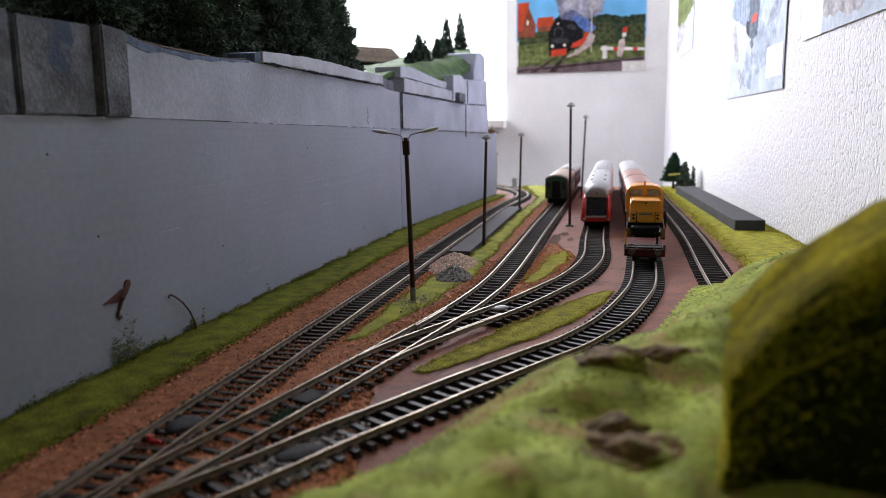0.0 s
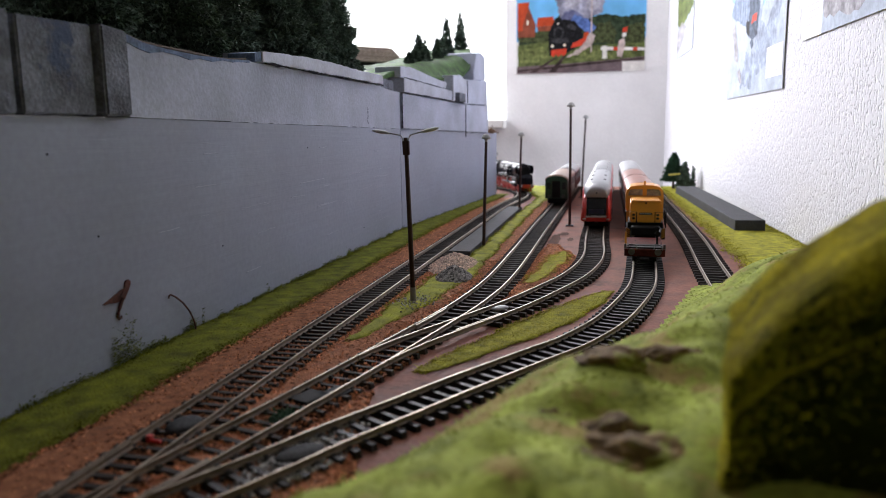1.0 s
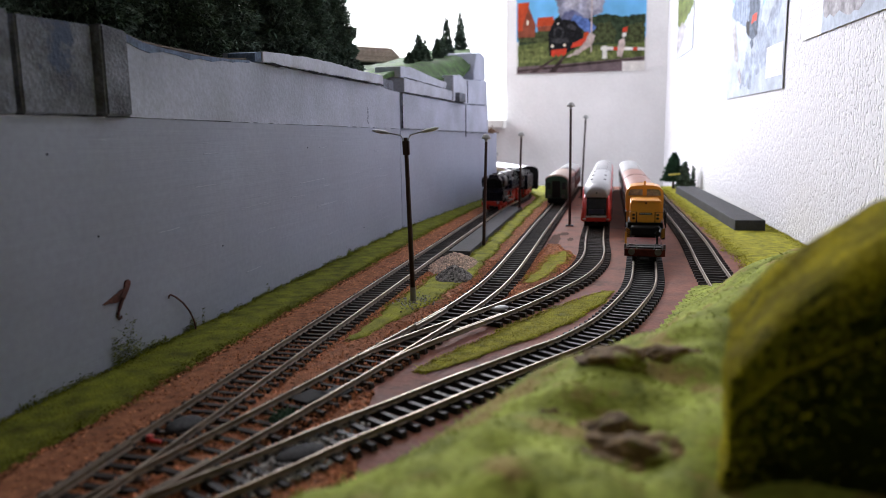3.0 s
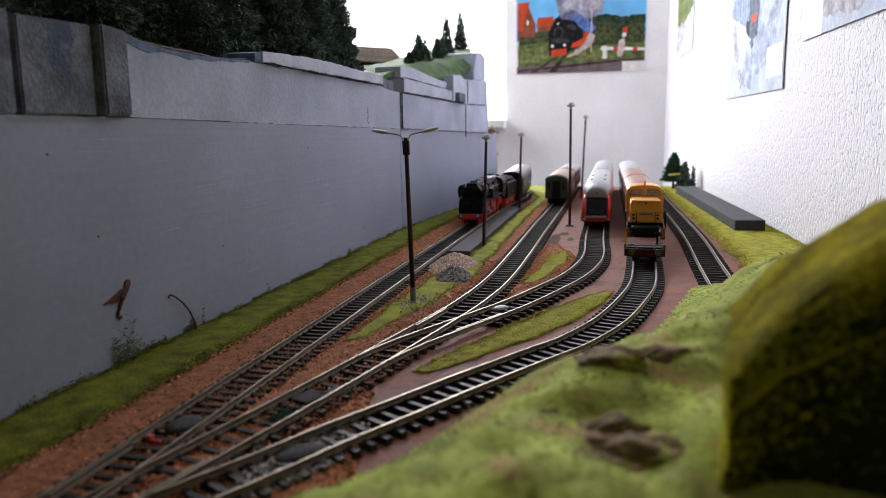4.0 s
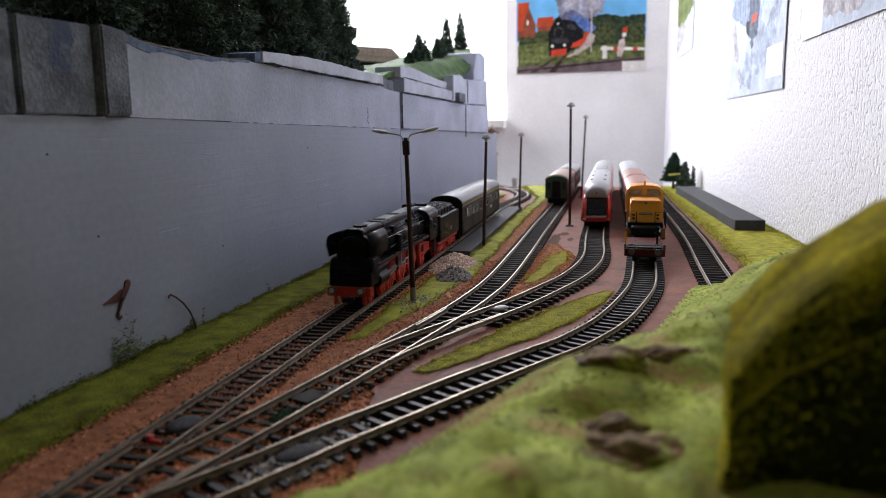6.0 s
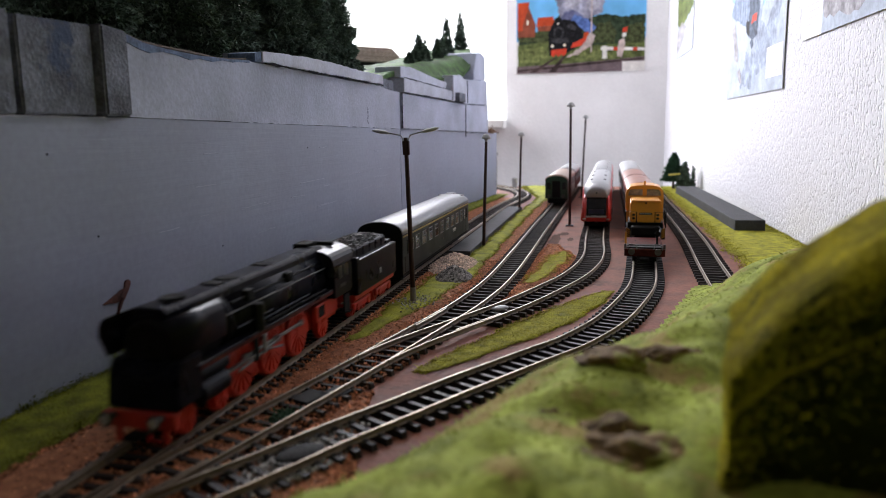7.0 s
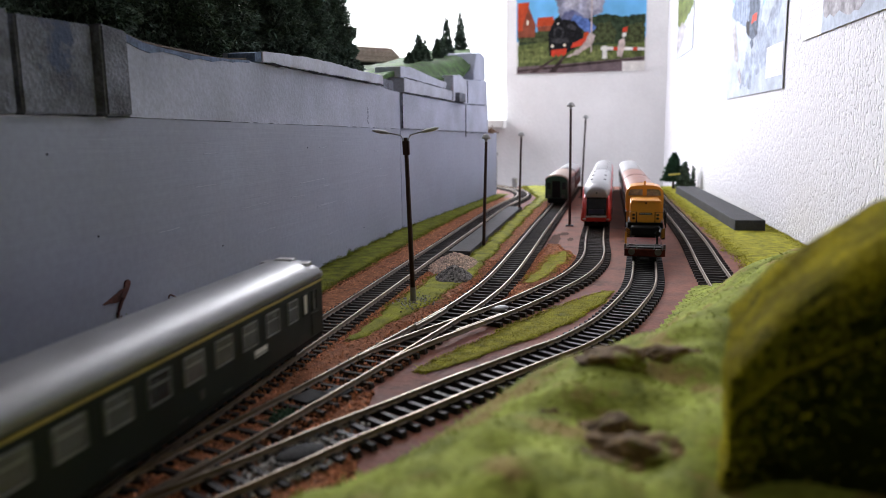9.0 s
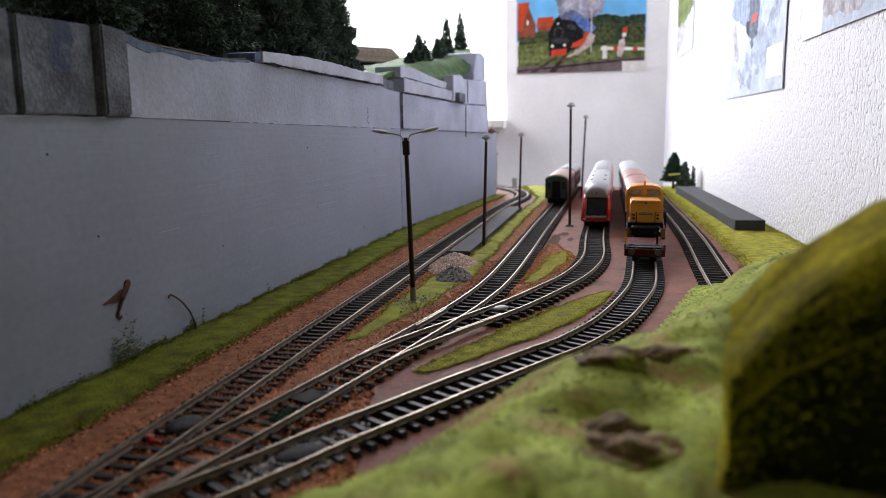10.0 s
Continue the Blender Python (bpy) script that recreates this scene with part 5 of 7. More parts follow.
def coach_roof(half, z, rise, y0, y1, n=16):
    prof = [(-half, z)] + [(half * math.cos(math.pi * (1 - i / n)), z + 0.0006 + rise * math.sin(math.pi * i / n) ** 0.85) for i in range(1, n)] + [(half, z)]
    L = 0.004
    return prism(prof, y0, y1, None, True, [(y0, 1, 1, z), (y0 + 0.0005, 1.0, 1.0, z), (y1 - 0.012, 1, 1, z), (y1 - 0.003, 1, 0.9, z), (y1, 0.99, 0.72, z)])


def passenger_coach():
    t = thing("passenger_coach", "dark green express coach model with silver roof and ochre line", "railway coach")
    y0, y1 = 0.2785, 0.519
    part("body", box(-0.0163, 0.0163, y0 + 0.001, y1 - 0.001, 0.0085, 0.0365, 0.0005), M_COACH, t, "dark green coach body")
    part("roof", coach_roof(0.0166, 0.0365, 0.0085, y0, y1), M_ROOF, t, "silver grey arched roof", True)
    part("end_wall", prism(arch(0.0164, 0.0085, 0.0365, 0.0086), y0 - 0.0008, y0 + 0.0006), M_DULLBLACK, t, "black end wall")
    part("gangway", box(-0.0058, 0.0058, y0 - 0.0045, y0 - 0.0006, 0.0095, 0.0325, 0.0008), M_DULLBLACK, t, "black rubber gangway")
    part("gangway", box(-0.0058, 0.0058, y1 - 0.001, y1 + 0.003, 0.0095, 0.0325, 0.0008), M_DULLBLACK, t, "black rubber gangway")
    part("roof_hatch", box(-0.0045, 0.0045, y1 - 0.011, y1 - 0.005, 0.0437, 0.0462, 0.0004), M_LGREY, t)
    for sx in (-1, 1):
        part("roof_panel", box(sx * 0.0095 - 0.003, sx * 0.0095 + 0.003, y1 - 0.0105, y1 - 0.0035, 0.0415, 0.0443, 0.0003), M_MIDGREY, t, "raised roof end panel")
    for s in (-1, 1):
        part("ochre_line", box(s * 0.0164 - 0.0002, s * 0.0164 + 0.0002, y0 + 0.002, y1 - 0.002, 0.0343, 0.0354), M_YELLOWLINE, t, "thin ochre line under the roof")
        part("sole_bar", box(s * 0.0148 - 0.001, s * 0.0148 + 0.001, y0 + 0.002, y1 - 0.002, 0.006, 0.0086), M_DULLBLACK, t)
        rows = [(0.012, 0.0175, M_PANE, False), (0.0215, 0.0285, M_CREAMPANE, False)] + [(0.0335 + k * 0.0205, 0.0335 + k * 0.0205 + 0.0125, M_PANE, True) for k in range(8)] + [(0.1985, 0.209, M_PANE, True), (0.2155, 0.2205, M_CREAMPANE, False), (0.2255, 0.231, M_PANE, False)]
        for k, (a, b, pm, sp) in enumerate(rows):
            window_part(t, 0.0164, s, y0 + a, y0 + b, 0.0215, 0.0318, M_DARKPANE if k == 5 else pm, M_FRAME if sp else M_COACH, sp)
        for a in (0.0065, 0.2255):
            part("door", box(s * 0.01645 - 0.0002, s * 0.01645 + 0.0002, y0 + a - 0.001, y0 + a + 0.0072, 0.0095, 0.0205, 0.0001), M_COACH, t)
        part("white_sign", box(s * 0.0165 - 0.0001, s * 0.0165 + 0.0001, y0 + 0.166, y0 + 0.177, 0.0162, 0.0166), M_WHITE, t, "white destination board frame")
        part("white_sign", box(s * 0.0165 - 0.0001, s * 0.0165 + 0.0001, y0 + 0.166, y0 + 0.177, 0.0172, 0.0192), M_WHITE, t, "white destination board")
        part("lettering_bar", box(s * 0.0165 - 0.0001, s * 0.0165 + 0.0001, y0 + 0.124, y0 + 0.127, 0.0135, 0.017), M_DARKSTEEL, t)
        for a in (0.075, 0.11, 0.14):
            part("lettering_bar", box(s * 0.0165 - 0.0001, s * 0.0165 + 0.0001, y0 + a, y0 + a + 0.006, 0.0102, 0.0108), M_DARKSTEEL, t)
        for yc in (y0 + 0.036, y1 - 0.036):
            bg = box(s * 0.0115 - 0.001, s * 0.0115 + 0.001, yc - 0.018, yc + 0.018, 0.0042, 0.0075, 0.0006)
            for dy in (-0.0142, 0.0142):
                cyl(0.002, 0.003, (s * 0.0117, yc + dy, 0.0056), "X", 12, bm=bg)
            part("bogie_frame", bg, M_DULLBLACK, t, "black bogie side frame")
    part("underframe", box(-0.011, 0.011, y0 + 0.06, y1 - 0.06, 0.0045, 0.0085, 0.0006), M_DULLBLACK, t)
    sets = [wheelset(t, yc + dy, 0.0055, M_DULLBLACK) for yc in (y0 + 0.036, y1 - 0.036) for dy in (-0.0142, 0.0142)]
    TRAIN["coach"] = (t, y0 + 0.036, y1 - 0.036, sets, [])
    return t


steam_locomotive()
tender()
passenger_coach()


def plain_coach(m, length, body_mat, roof_mat, end_mat, label, z_top=0.0365, rise=0.0105, windows=True, rings=0, cab=False):
    """A parked coach, its near end at y = 0."""
    t = thing("parked_coach", label, "railway coach", m, "parked coaches")
    part("body", prism(arch(0.0161, 0.008, z_top, rise * 0.9), 0.002, length), body_mat, t)
    part("roof", coach_roof(0.0165, z_top, rise, 0.001, length), roof_mat, t, "", True)
    part("end_wall", prism(arch(0.0156, 0.0082, z_top - 0.0006, rise * 0.86), 0.0, 0.0019), end_mat, t)
    part("gangway", box(-0.0056, 0.0056, -0.0028, 0.0003, 0.0095, 0.0335, 0.0007), M_DULLBLACK, t, "black rubber gangway")
    for x in (-0.0108, 0.0108):
        part("end_window", box(x - 0.0026, x + 0.0026, -0.0003, 0.0003, 0.0215, 0.031, 0.0001), M_DARKPANE, t)
    for k in range(rings):
        y = length * (k + 1) / (rings + 1)
        part("roof_seam", prism([(0.0168 * math.cos(math.pi * (1 - i / 12)), z_top + 0.001 + rise * math.sin(math.pi * i / 12) ** 0.85) for i in range(13)], y, y + 0.0012), M_DULLBLACK, t)
    part("underframe", box(-0.012, 0.012, 0.003, length - 0.002, 0.0045, 0.0082, 0.0005), M_DULLBLACK, t)
    buffers(t, 0.0, -1)
    for s in (-1, 1):
        n = int(length / 0.022)
        for k in range(n):
            a = 0.012 + k * (length - 0.02) / n
            window_part(t, 0.0162, s, a, a + 0.013, 0.0215, 0.0315, M_DARKPANE, M_FRAME, False)
    part("end_gear", box(-0.0125, 0.0125, 0.0005, 0.012, 0.0012, 0.0082, 0.0008), M_DULLBLACK, t)
    for yc in (0.036, length - 0.036):
        for s in (-1, 1):
            part("bogie_frame", box(s * 0.0115 - 0.001, s * 0.0115 + 0.001, yc - 0.018, yc + 0.018, 0.0042, 0.0076, 0.0006), M_DULLBLACK, t)
        for dy in (-0.0142, 0.0142):
            wheelset(t, yc + dy, 0.0055, M_DULLBLACK)
    return t


# green and tan coaches on the second siding
plain_coach(on_rail(-0.0788, 1.072, -0.5), 0.175, M_GREEN, M_TANROOF, M_GREEN, "bottle green coach model with a tan roof, parked", 0.0335, 0.0085)
plain_coach(on_rail(-0.0772, 1.262, -0.5), 0.17, M_FRAMEBROWN, M_MIDGREY, M_FRAMEBROWN, "red-brown coach model with a grey roof, parked", 0.0335, 0.0085)
# brown coaches behind the shunter
plain_coach(on_rail(0.0312, 0.838, 0.4), 0.285, M_FRAMEBROWN, M_BROWNROOF, M_FRAMEBROWN, "red-brown coach model with a shiny brown roof, parked", 0.0375, 0.0105, True, 1)
plain_coach(on_rail(0.0292, 1.127, 0.4), 0.285, M_DARKPANE, M_MIDGREY, M_DULLBLACK, "dark blue coach model with a grey roof, parked", 0.037, 0.0105)


def control_car(m):
    """The double-deck control car with its sloping cab end."""
    t = thing("double_deck_car", "red double-deck control car model with a light grey roof", "railway coach", m)
    L = 0.295
    part("body", prism(arch(0.0166, 0.0062, 0.034, 0.0132, 20), 0.012, L, None, True, [(0.012, 0.8, 0.9, 0.0062), (0.02, 0.9, 0.97, 0.0062), (0.034, 1, 1, 0.0062), (L, 1, 1, 0.0062)]), M_TRED, t, "bright red body")
    # cab front: red flanks round a tall dark recess
    for s in (-1, 1):
        fl = bmesh.new()
        pr_ = [(0.0135, 0.0062), (0.0016, 0.0062), (0.0, 0.012), (0.003, 0.031), (0.0135, 0.0372)]
        rows = [[fl.verts.new((s * (x if x < 0.012 else x - 0.13 * max(0.0, z - 0.013)), y, z)) for y, z in pr_] for x in (0.0108, 0.0166)]
        k = len(pr_)
        for i in range(k):
            fl.faces.new((rows[0][i], rows[0][(i + 1) % k], rows[1][(i + 1) % k], rows[1][i]))
        fl.faces.new(rows[0])
        fl.faces.new(rows[1][::-1])
        bmesh.ops.recalc_face_normals(fl, faces=fl.faces)
        bmesh.ops.bevel(fl, geom=list(fl.edges), offset=0.0012, segments=3, affect="EDGES")
        part("cab_flank", fl, M_TRED, t, "rounded red cab flank", True)
        part("headlamp", box(s * 0.0128 - 0.0016, s * 0.0128 + 0.0016, -0.0004, 0.0016, 0.0085, 0.0098, 0.0003), M_LAMPHEAD, t)
    part("front_skirt", box(-0.0108, 0.0108, 0.0008, 0.012, 0.0062, 0.0112, 0.001), M_TRED, t, "red lower front")
    part("bumper_band", box(-0.0112, 0.0112, 0.0002, 0.01, 0.0106, 0.0126, 0.0004), M_LAMPHEAD, t, "grey band under the windscreen")
    ws = bmesh.new()
    pr_ = [(0.0014, 0.0125), (0.0046, 0.0308), (0.0125, 0.0308), (0.0125, 0.0125)]
    rows = [[ws.verts.new((x, y, z)) for y, z in pr_] for x in (-0.0106, 0.0106)]
    for i in range(4):
        ws.faces.new((rows[0][i], rows[0][(i + 1) % 4], rows[1][(i + 1) % 4], rows[1][i]))
    ws.faces.new(rows[0])
    ws.faces.new(rows[1][::-1])
    bmesh.ops.recalc_face_normals(ws, faces=ws.faces)
    part("windscreen", ws, M_DARKPANE, t, "large dark windscreen")
    part("blind", box(-0.0085, 0.0085, 0.0018, 0.003, 0.0145, 0.0195), mat("dark_blue_seat", (0.02, 0.03, 0.09), 0.4), t, "dark blue panel behind the glass")
    part("destination_box", box(-0.0106, 0.0106, 0.0045, 0.0125, 0.0306, 0.0328, 0.0004), M_DULLBLACK, t)
    # roof: a grey strip over the red shoulders, with a rounded forehead over the windscreen
    n = 14
    prof = [(0.0148 * math.cos(math.pi * (1 - i / n)), math.sin(math.pi * i / n) ** 0.7) for i in range(n + 1)]
    rf = bmesh.new()
    rings = [(0.0046, 0.0322, 0.0085, 0.76), (0.0052, 0.0322, 0.0105, 0.8), (0.008, 0.033, 0.0118, 0.84), (0.014, 0.0355, 0.0114, 0.92), (0.022, 0.0382, 0.0098, 1.0), (0.034, 0.0388, 0.0094, 1.0), (L, 0.0388, 0.0094, 1.0)]
    rows = [[rf.verts.new((x * kx, y, zb + z * kz)) for x, z in prof] for y, zb, kz, kx in rings]
    for a, b in zip(rows, rows[1:]):
        for i in range(len(prof)):
            j = (i + 1) % len(prof)
            rf.faces.new((a[i], a[j], b[j], b[i]))
    rf.faces.new(rows[0])
    rf.faces.new(rows[-1][::-1])
    bmesh.ops.recalc_face_normals(rf, faces=rf.faces)
    part("roof", rf, M_MIDGREY, t, "grey rounded roof", True)
    part("forehead_lamp", cyl(0.0009, 0.001, (0, 0.0048, 0.0375), "Y", 10), M_DARKPANE, t)
    for y in (0.075, 0.082, 0.155, 0.162, 0.24):
        for x in (-0.0075, 0.0075):
            part("roof_vent", box(x - 0.0016, x + 0.0016, y, y + 0.003, 0.046, 0.0477, 0.0003), M_DARKSTEEL, t)
    for s in (-1, 1):
        for z0, z1 in ((0.0115, 0.0185), (0.026, 0.033)):
            for k in range(11):
                a = 0.032 + k * 0.0225
                part("side_window", box(s * 0.0167 - 0.0002, s * 0.0167 + 0.0002, a, a + 0.018, z0, z1, 0.0001), M_DARKPANE, t)
    part("plough", box(-0.013, 0.013, 0.006, 0.016, 0.0008, 0.006, 0.001), M_DULLBLACK, t)
    part("underframe", box(-0.0125, 0.0125, 0.014, L - 0.004, 0.0025, 0.0062, 0.0005), M_DULLBLACK, t)
    part("coupling", box(-0.0022, 0.0022, -0.004, 0.006, 0.0035, 0.006, 0.0006), M_DULLBLACK, t)
    for yc in (0.034, L - 0.034):
        for dy in (-0.0142, 0.0142):
            wheelset(t, yc + dy, 0.0053, M_DULLBLACK)
    return t


control_car(on_rail(-0.0168, 0.822, 0.0))


def double_deck_trailer(m):
    t = thing("double_deck_car", "red double-deck coach model with a light grey roof", "railway coach", m)
    L = 0.29
    part("body", prism(arch(0.0166, 0.0062, 0.034, 0.0132, 20), 0.0, L), M_TRED, t, "bright red body")
    part("roof", coach_roof(0.0148, 0.0388, 0.0092, 0.0, L), M_MIDGREY, t, "grey rounded roof", True)
    for s in (-1, 1):
        for z0, z1 in ((0.0115, 0.0185), (0.026, 0.033)):
            for k in range(11):
                a = 0.02 + k * 0.0235
                part("side_window", box(s * 0.0167 - 0.0002, s * 0.0167 + 0.0002, a, a + 0.018, z0, z1, 0.0001), M_DARKPANE, t)
    part("underframe", box(-0.0125, 0.0125, 0.004, L - 0.004, 0.0025, 0.0062, 0.0005), M_DULLBLACK, t)
    for yc in (0.034, L - 0.034):
        for dy in (-0.0142, 0.0142):
            wheelset(t, yc + dy, 0.0053, M_DULLBLACK)
    for y in (0.07, 0.15, 0.23):
        for x in (-0.0075, 0.0075):
            part("roof_vent", box(x - 0.0016, x + 0.0016, y, y + 0.003, 0.046, 0.0477, 0.0003), M_DARKSTEEL, t)
    return t


double_deck_trailer(on_rail(-0.0165, 1.122, 0.0))


M_CABPANE = mat("tinted_cab_pane", (0.24, 0.2, 0.17), 0.15, 0, 0.3, 0.006, 0.0)


def shunter(m):
    t = thing("diesel_shunter", "orange-yellow diesel shunting locomotive model with black chassis", "locomotive", m)
    part("chassis", box(-0.0155, 0.0155, 0.003, 0.122, 0.0125, 0.0165, 0.0004), M_DULLBLACK, t, "black running plate")
    part("frame_block", box(-0.0085, 0.0085, 0.008, 0.118, 0.004, 0.0125, 0.0006), M_DULLBLACK, t)
    hood = prism([(-0.0142, 0.0218), (-0.0142, 0.043), (-0.0128, 0.0452), (0.0128, 0.0452), (0.0142, 0.043), (0.0142, 0.0218)], 0.003, 0.05)
    bmesh.ops.bevel(hood, geom=list(hood.edges), offset=0.0007, segments=2, affect="EDGES")
    part("hood", hood, M_ORANGE, t, "orange-yellow engine hood")
    part("hood_lip", box(-0.0136, 0.0136, 0.0015, 0.006, 0.0442, 0.0462, 0.0006), M_ORANGE, t, "overhanging hood edge")
    part("top_lamp", cyl(0.0009, 0.0012, (0, 0.0012, 0.0433), "Y", 10), M_DARKPANE, t)
    cab_b = prism([(-0.0162, 0.0165), (-0.0164, 0.047), (-0.0155, 0.0525), (-0.013, 0.0556), (0.013, 0.0556), (0.0155, 0.0525), (0.0164, 0.047), (0.0162, 0.0165)], 0.051, 0.082)
    part("cab", cab_b, M_ORANGE, t, "orange-yellow cab")
    roof = prism([(-0.0142, 0.0548), (-0.0125, 0.0566), (-0.008, 0.058), (0.0, 0.0586), (0.008, 0.058), (0.0125, 0.0566), (0.0142, 0.0548)], 0.0485, 0.0845)
    part("cab_roof", roof, M_ORANGE, t)
    part("horn", cyl(0.0009, 0.005, (0, 0.052, 0.0605), "Z", 8), M_ORANGE, t)
    for s in (-1, 1):
        w = bmesh.new()
        q = [(s * 0.0018, 0.0463), (s * 0.0142, 0.0463), (s * 0.0136, 0.0515), (s * 0.0118, 0.0535), (s * 0.0018, 0.0538)]
        f = [w.verts.new((x, 0.0503, z)) for x, z in q]
        b = [w.verts.new((x, 0.0512, z)) for x, z in q]
        w.faces.new(f)
        w.faces.new(b[::-1])
        for i in range(5):
            w.faces.new((f[i], f[(i + 1) % 5], b[(i + 1) % 5], b[i]))
        bmesh.ops.recalc_face_normals(w, faces=w.faces)
        part("cab_window", w, M_CABPANE, t, "pale cab window")
        part("side_window", box(s * 0.0156 - 0.0004, s * 0.0156 + 0.0004, 0.057, 0.076, 0.0315, 0.0425, 0.0002), M_DARKPANE, t)
        # lamp pairs on black plates
        pl = part("lamp_plate", box(s * 0.0098 - 0.0024, s * 0.0098 + 0.0024, 0.0022, 0.0031, 0.0245, 0.0325, 0.0002), M_ORANGE, t)
        for z in (0.0265, 0.0303):
            part("headlamp", cyl(0.0013, 0.0012, (s * 0.0098, 0.0018, z), "Y", 12), M_DARKPANE, t, "small round headlamp")
        # corner railings
        rl = tube([(s * 0.0162, -0.0005, 0.0175), (s * 0.0162, -0.0005, 0.0338), (s * 0.0075, -0.0008, 0.0338), (s * 0.0075, -0.0008, 0.0175)], 0.0006, 6)
        part("railing", rl, M_DULLBLACK, t, "thin black corner railing")
        part("railing", tube([(s * 0.0162, -0.0005, 0.0338), (s * 0.0162, 0.02, 0.0338), (s * 0.0162, 0.02, 0.0175)], 0.0004, 6), M_DULLBLACK, t, "thin black corner railing")
        # hazard-striped steps
        for k in range(5):
            part("hazard_stripe", prism([(s * 0.0125, 0.0072 + k * 0.0018), (s * 0.0158, 0.0094 + k * 0.0018), (s * 0.0158, 0.0102 + k * 0.0018), (s * 0.0125, 0.008 + k * 0.0018)], -0.0002, 0.0004), M_ORANGE, t, "orange hazard stripe")
        part("step_plate", box(s * 0.0142 - 0.0019, s * 0.0142 + 0.0019, 0.0003, 0.008, 0.0068, 0.0165, 0.0003), M_DULLBLACK, t)
    # Added black block that fills the dark gap between hood and wagon.
    part("front_gear", box(-0.0118, 0.0118, -0.012, 0.003, 0.0115, 0.0195, 0.0015), M_DULLBLACK, t)
    part("number_board", box(-0.0058, 0.0058, 0.0024, 0.0032, 0.0302, 0.0327, 0.0001), M_DULLBLACK, t, "black number board")
    for k in range(5):
        x = -0.0045 + k * 0.0019
        part("lettering_bar", box(x, x + 0.0012, 0.0021, 0.0026, 0.0309, 0.0321), M_LAMPHEAD, t)
    part("coupling_hook", box(-0.0015, 0.0015, -0.003, 0.003, 0.01, 0.0125, 0.0004), M_DULLBLACK, t)
    part("skirt", box(-0.0142, 0.0142, 0.0035, 0.05, 0.0166, 0.0217), M_DULLBLACK, t)
    buffers(t, 0.003, -1)
    for y in (0.028, 0.052, 0.076, 0.1):
        wheelset(t, y, 0.0063, M_DULLBLACK)
    part("rear_hood", box(-0.0135, 0.0135, 0.083, 0.12, 0.0166, 0.042, 0.001), M_ORANGE, t)
    for o in t.children:
        if not o.name.startswith("wheelset"):
            for v in o.data.vertices:
                v.co.x *= 0.97 if o.name.split(".")[0] in ("hood", "hood_lip", "lamp_plate", "number_board") else 1.09
                if v.co.z > 0.0215:
                    v.co.z = 0.0215 + (v.co.z - 0.0215) * 0.84
    return t


shunter(on_rail(0.0302, 0.694, -0.6))


def flat_wagon(m):
    t = thing("flat_wagon", "red-brown short flat wagon model with a brake stand", "railway wagon", m)
    part("deck", box(-0.0148, 0.0148, 0.004, 0.074, 0.0095, 0.0112, 0.0005), M_FRAMEBROWN, t, "red-brown wagon floor")
    # Planks are black to put the deck's shadow into their colour.
    for k in range(4):
        part("plank", box(-0.0142, 0.0142, 0.0048 + k * 0.0052, 0.0094 + k * 0.0052, 0.0112, 0.0132 - 0.0003 * (k % 2)), M_DULLBLACK, t, "plank coloured black for the shadow on the deck")
    part("air_pipe", tube([(0.007, 0.0015, 0.012), (0.008, 0.001, 0.0165), (0.0125, 0.001, 0.0152), (0.0135, 0.001, 0.0115)], 0.0006, 6), M_DARKSTEEL, t)
    part("air_pipe", tube([(-0.0135, 0.0015, 0.012), (-0.012, 0.001, 0.016), (-0.007, 0.001, 0.0155), (-0.006, 0.001, 0.012)], 0.0006, 6), M_DARKSTEEL, t)
    part("buffer_beam", box(-0.0158, 0.0158, 0.002, 0.0045, 0.0062, 0.0122, 0.0005), M_FRAMEBROWN, t, "red-brown buffer beam")
    for s in (-1, 1):
        part("sole_bar", box(s * 0.0138 - 0.0008, s * 0.0138 + 0.0008, 0.0045, 0.066, 0.0078, 0.0118), M_FRAMEBROWN, t)
        part("stake_pocket", box(s * 0.0152 - 0.0009, s * 0.0152 + 0.0009, 0.0052, 0.008, 0.0105, 0.0155, 0.0003), M_DARKSTEEL, t)
    buffers(t, 0.002, -1, 0.0105)
    part("coupling", box(-0.0035, 0.0035, -0.006, 0.002, 0.0035, 0.006, 0.0008), M_DULLBLACK, t, "black loop coupling")
    part("stanchion", box(-0.0158, -0.0142, 0.008, 0.0095, 0.0142, 0.025, 0.0003), M_ORANGE, t, "orange upright post")
    part("brake_stand", tube([(0.0095, 0.009, 0.0145), (0.0095, 0.009, 0.023), (0.0112, 0.009, 0.0245), (0.0125, 0.02, 0.0265)], 0.0009, 8), M_DULLBLACK, t, "black brake stand")
    part("brake_wheel", cyl(0.0022, 0.0008, (0.0095, 0.008, 0.0235), "Y", 14), M_DULLBLACK, t)
    for y in (0.016, 0.054):
        wheelset(t, y, 0.0055, M_DULLBLACK)
    return t


flat_wagon(on_rail(0.0262, 0.6, -1.5))


# ---- prints on the walls ----
def poster(name, m, w, h, label, shapes, group=""):
    """A flat print: paper in the plane x-z facing -y, with flat colour shapes laid on it.
    shapes: (name, material, outline as fractions of width and height)."""
    t = thing(name, label, "poster", m, group)
    part("paper", box(0, w, 0, 0.0006, 0, h), M_WHITE, t, "white print paper")
    for k, (nm, material, pts) in enumerate(shapes):
        bm = bmesh.new()
        lift = -0.00003 * (k + 1)
        bm.faces.new([bm.verts.new((x * w, lift, z * h)) for x, z in pts])
        part(nm, bm, material, t)
    return t


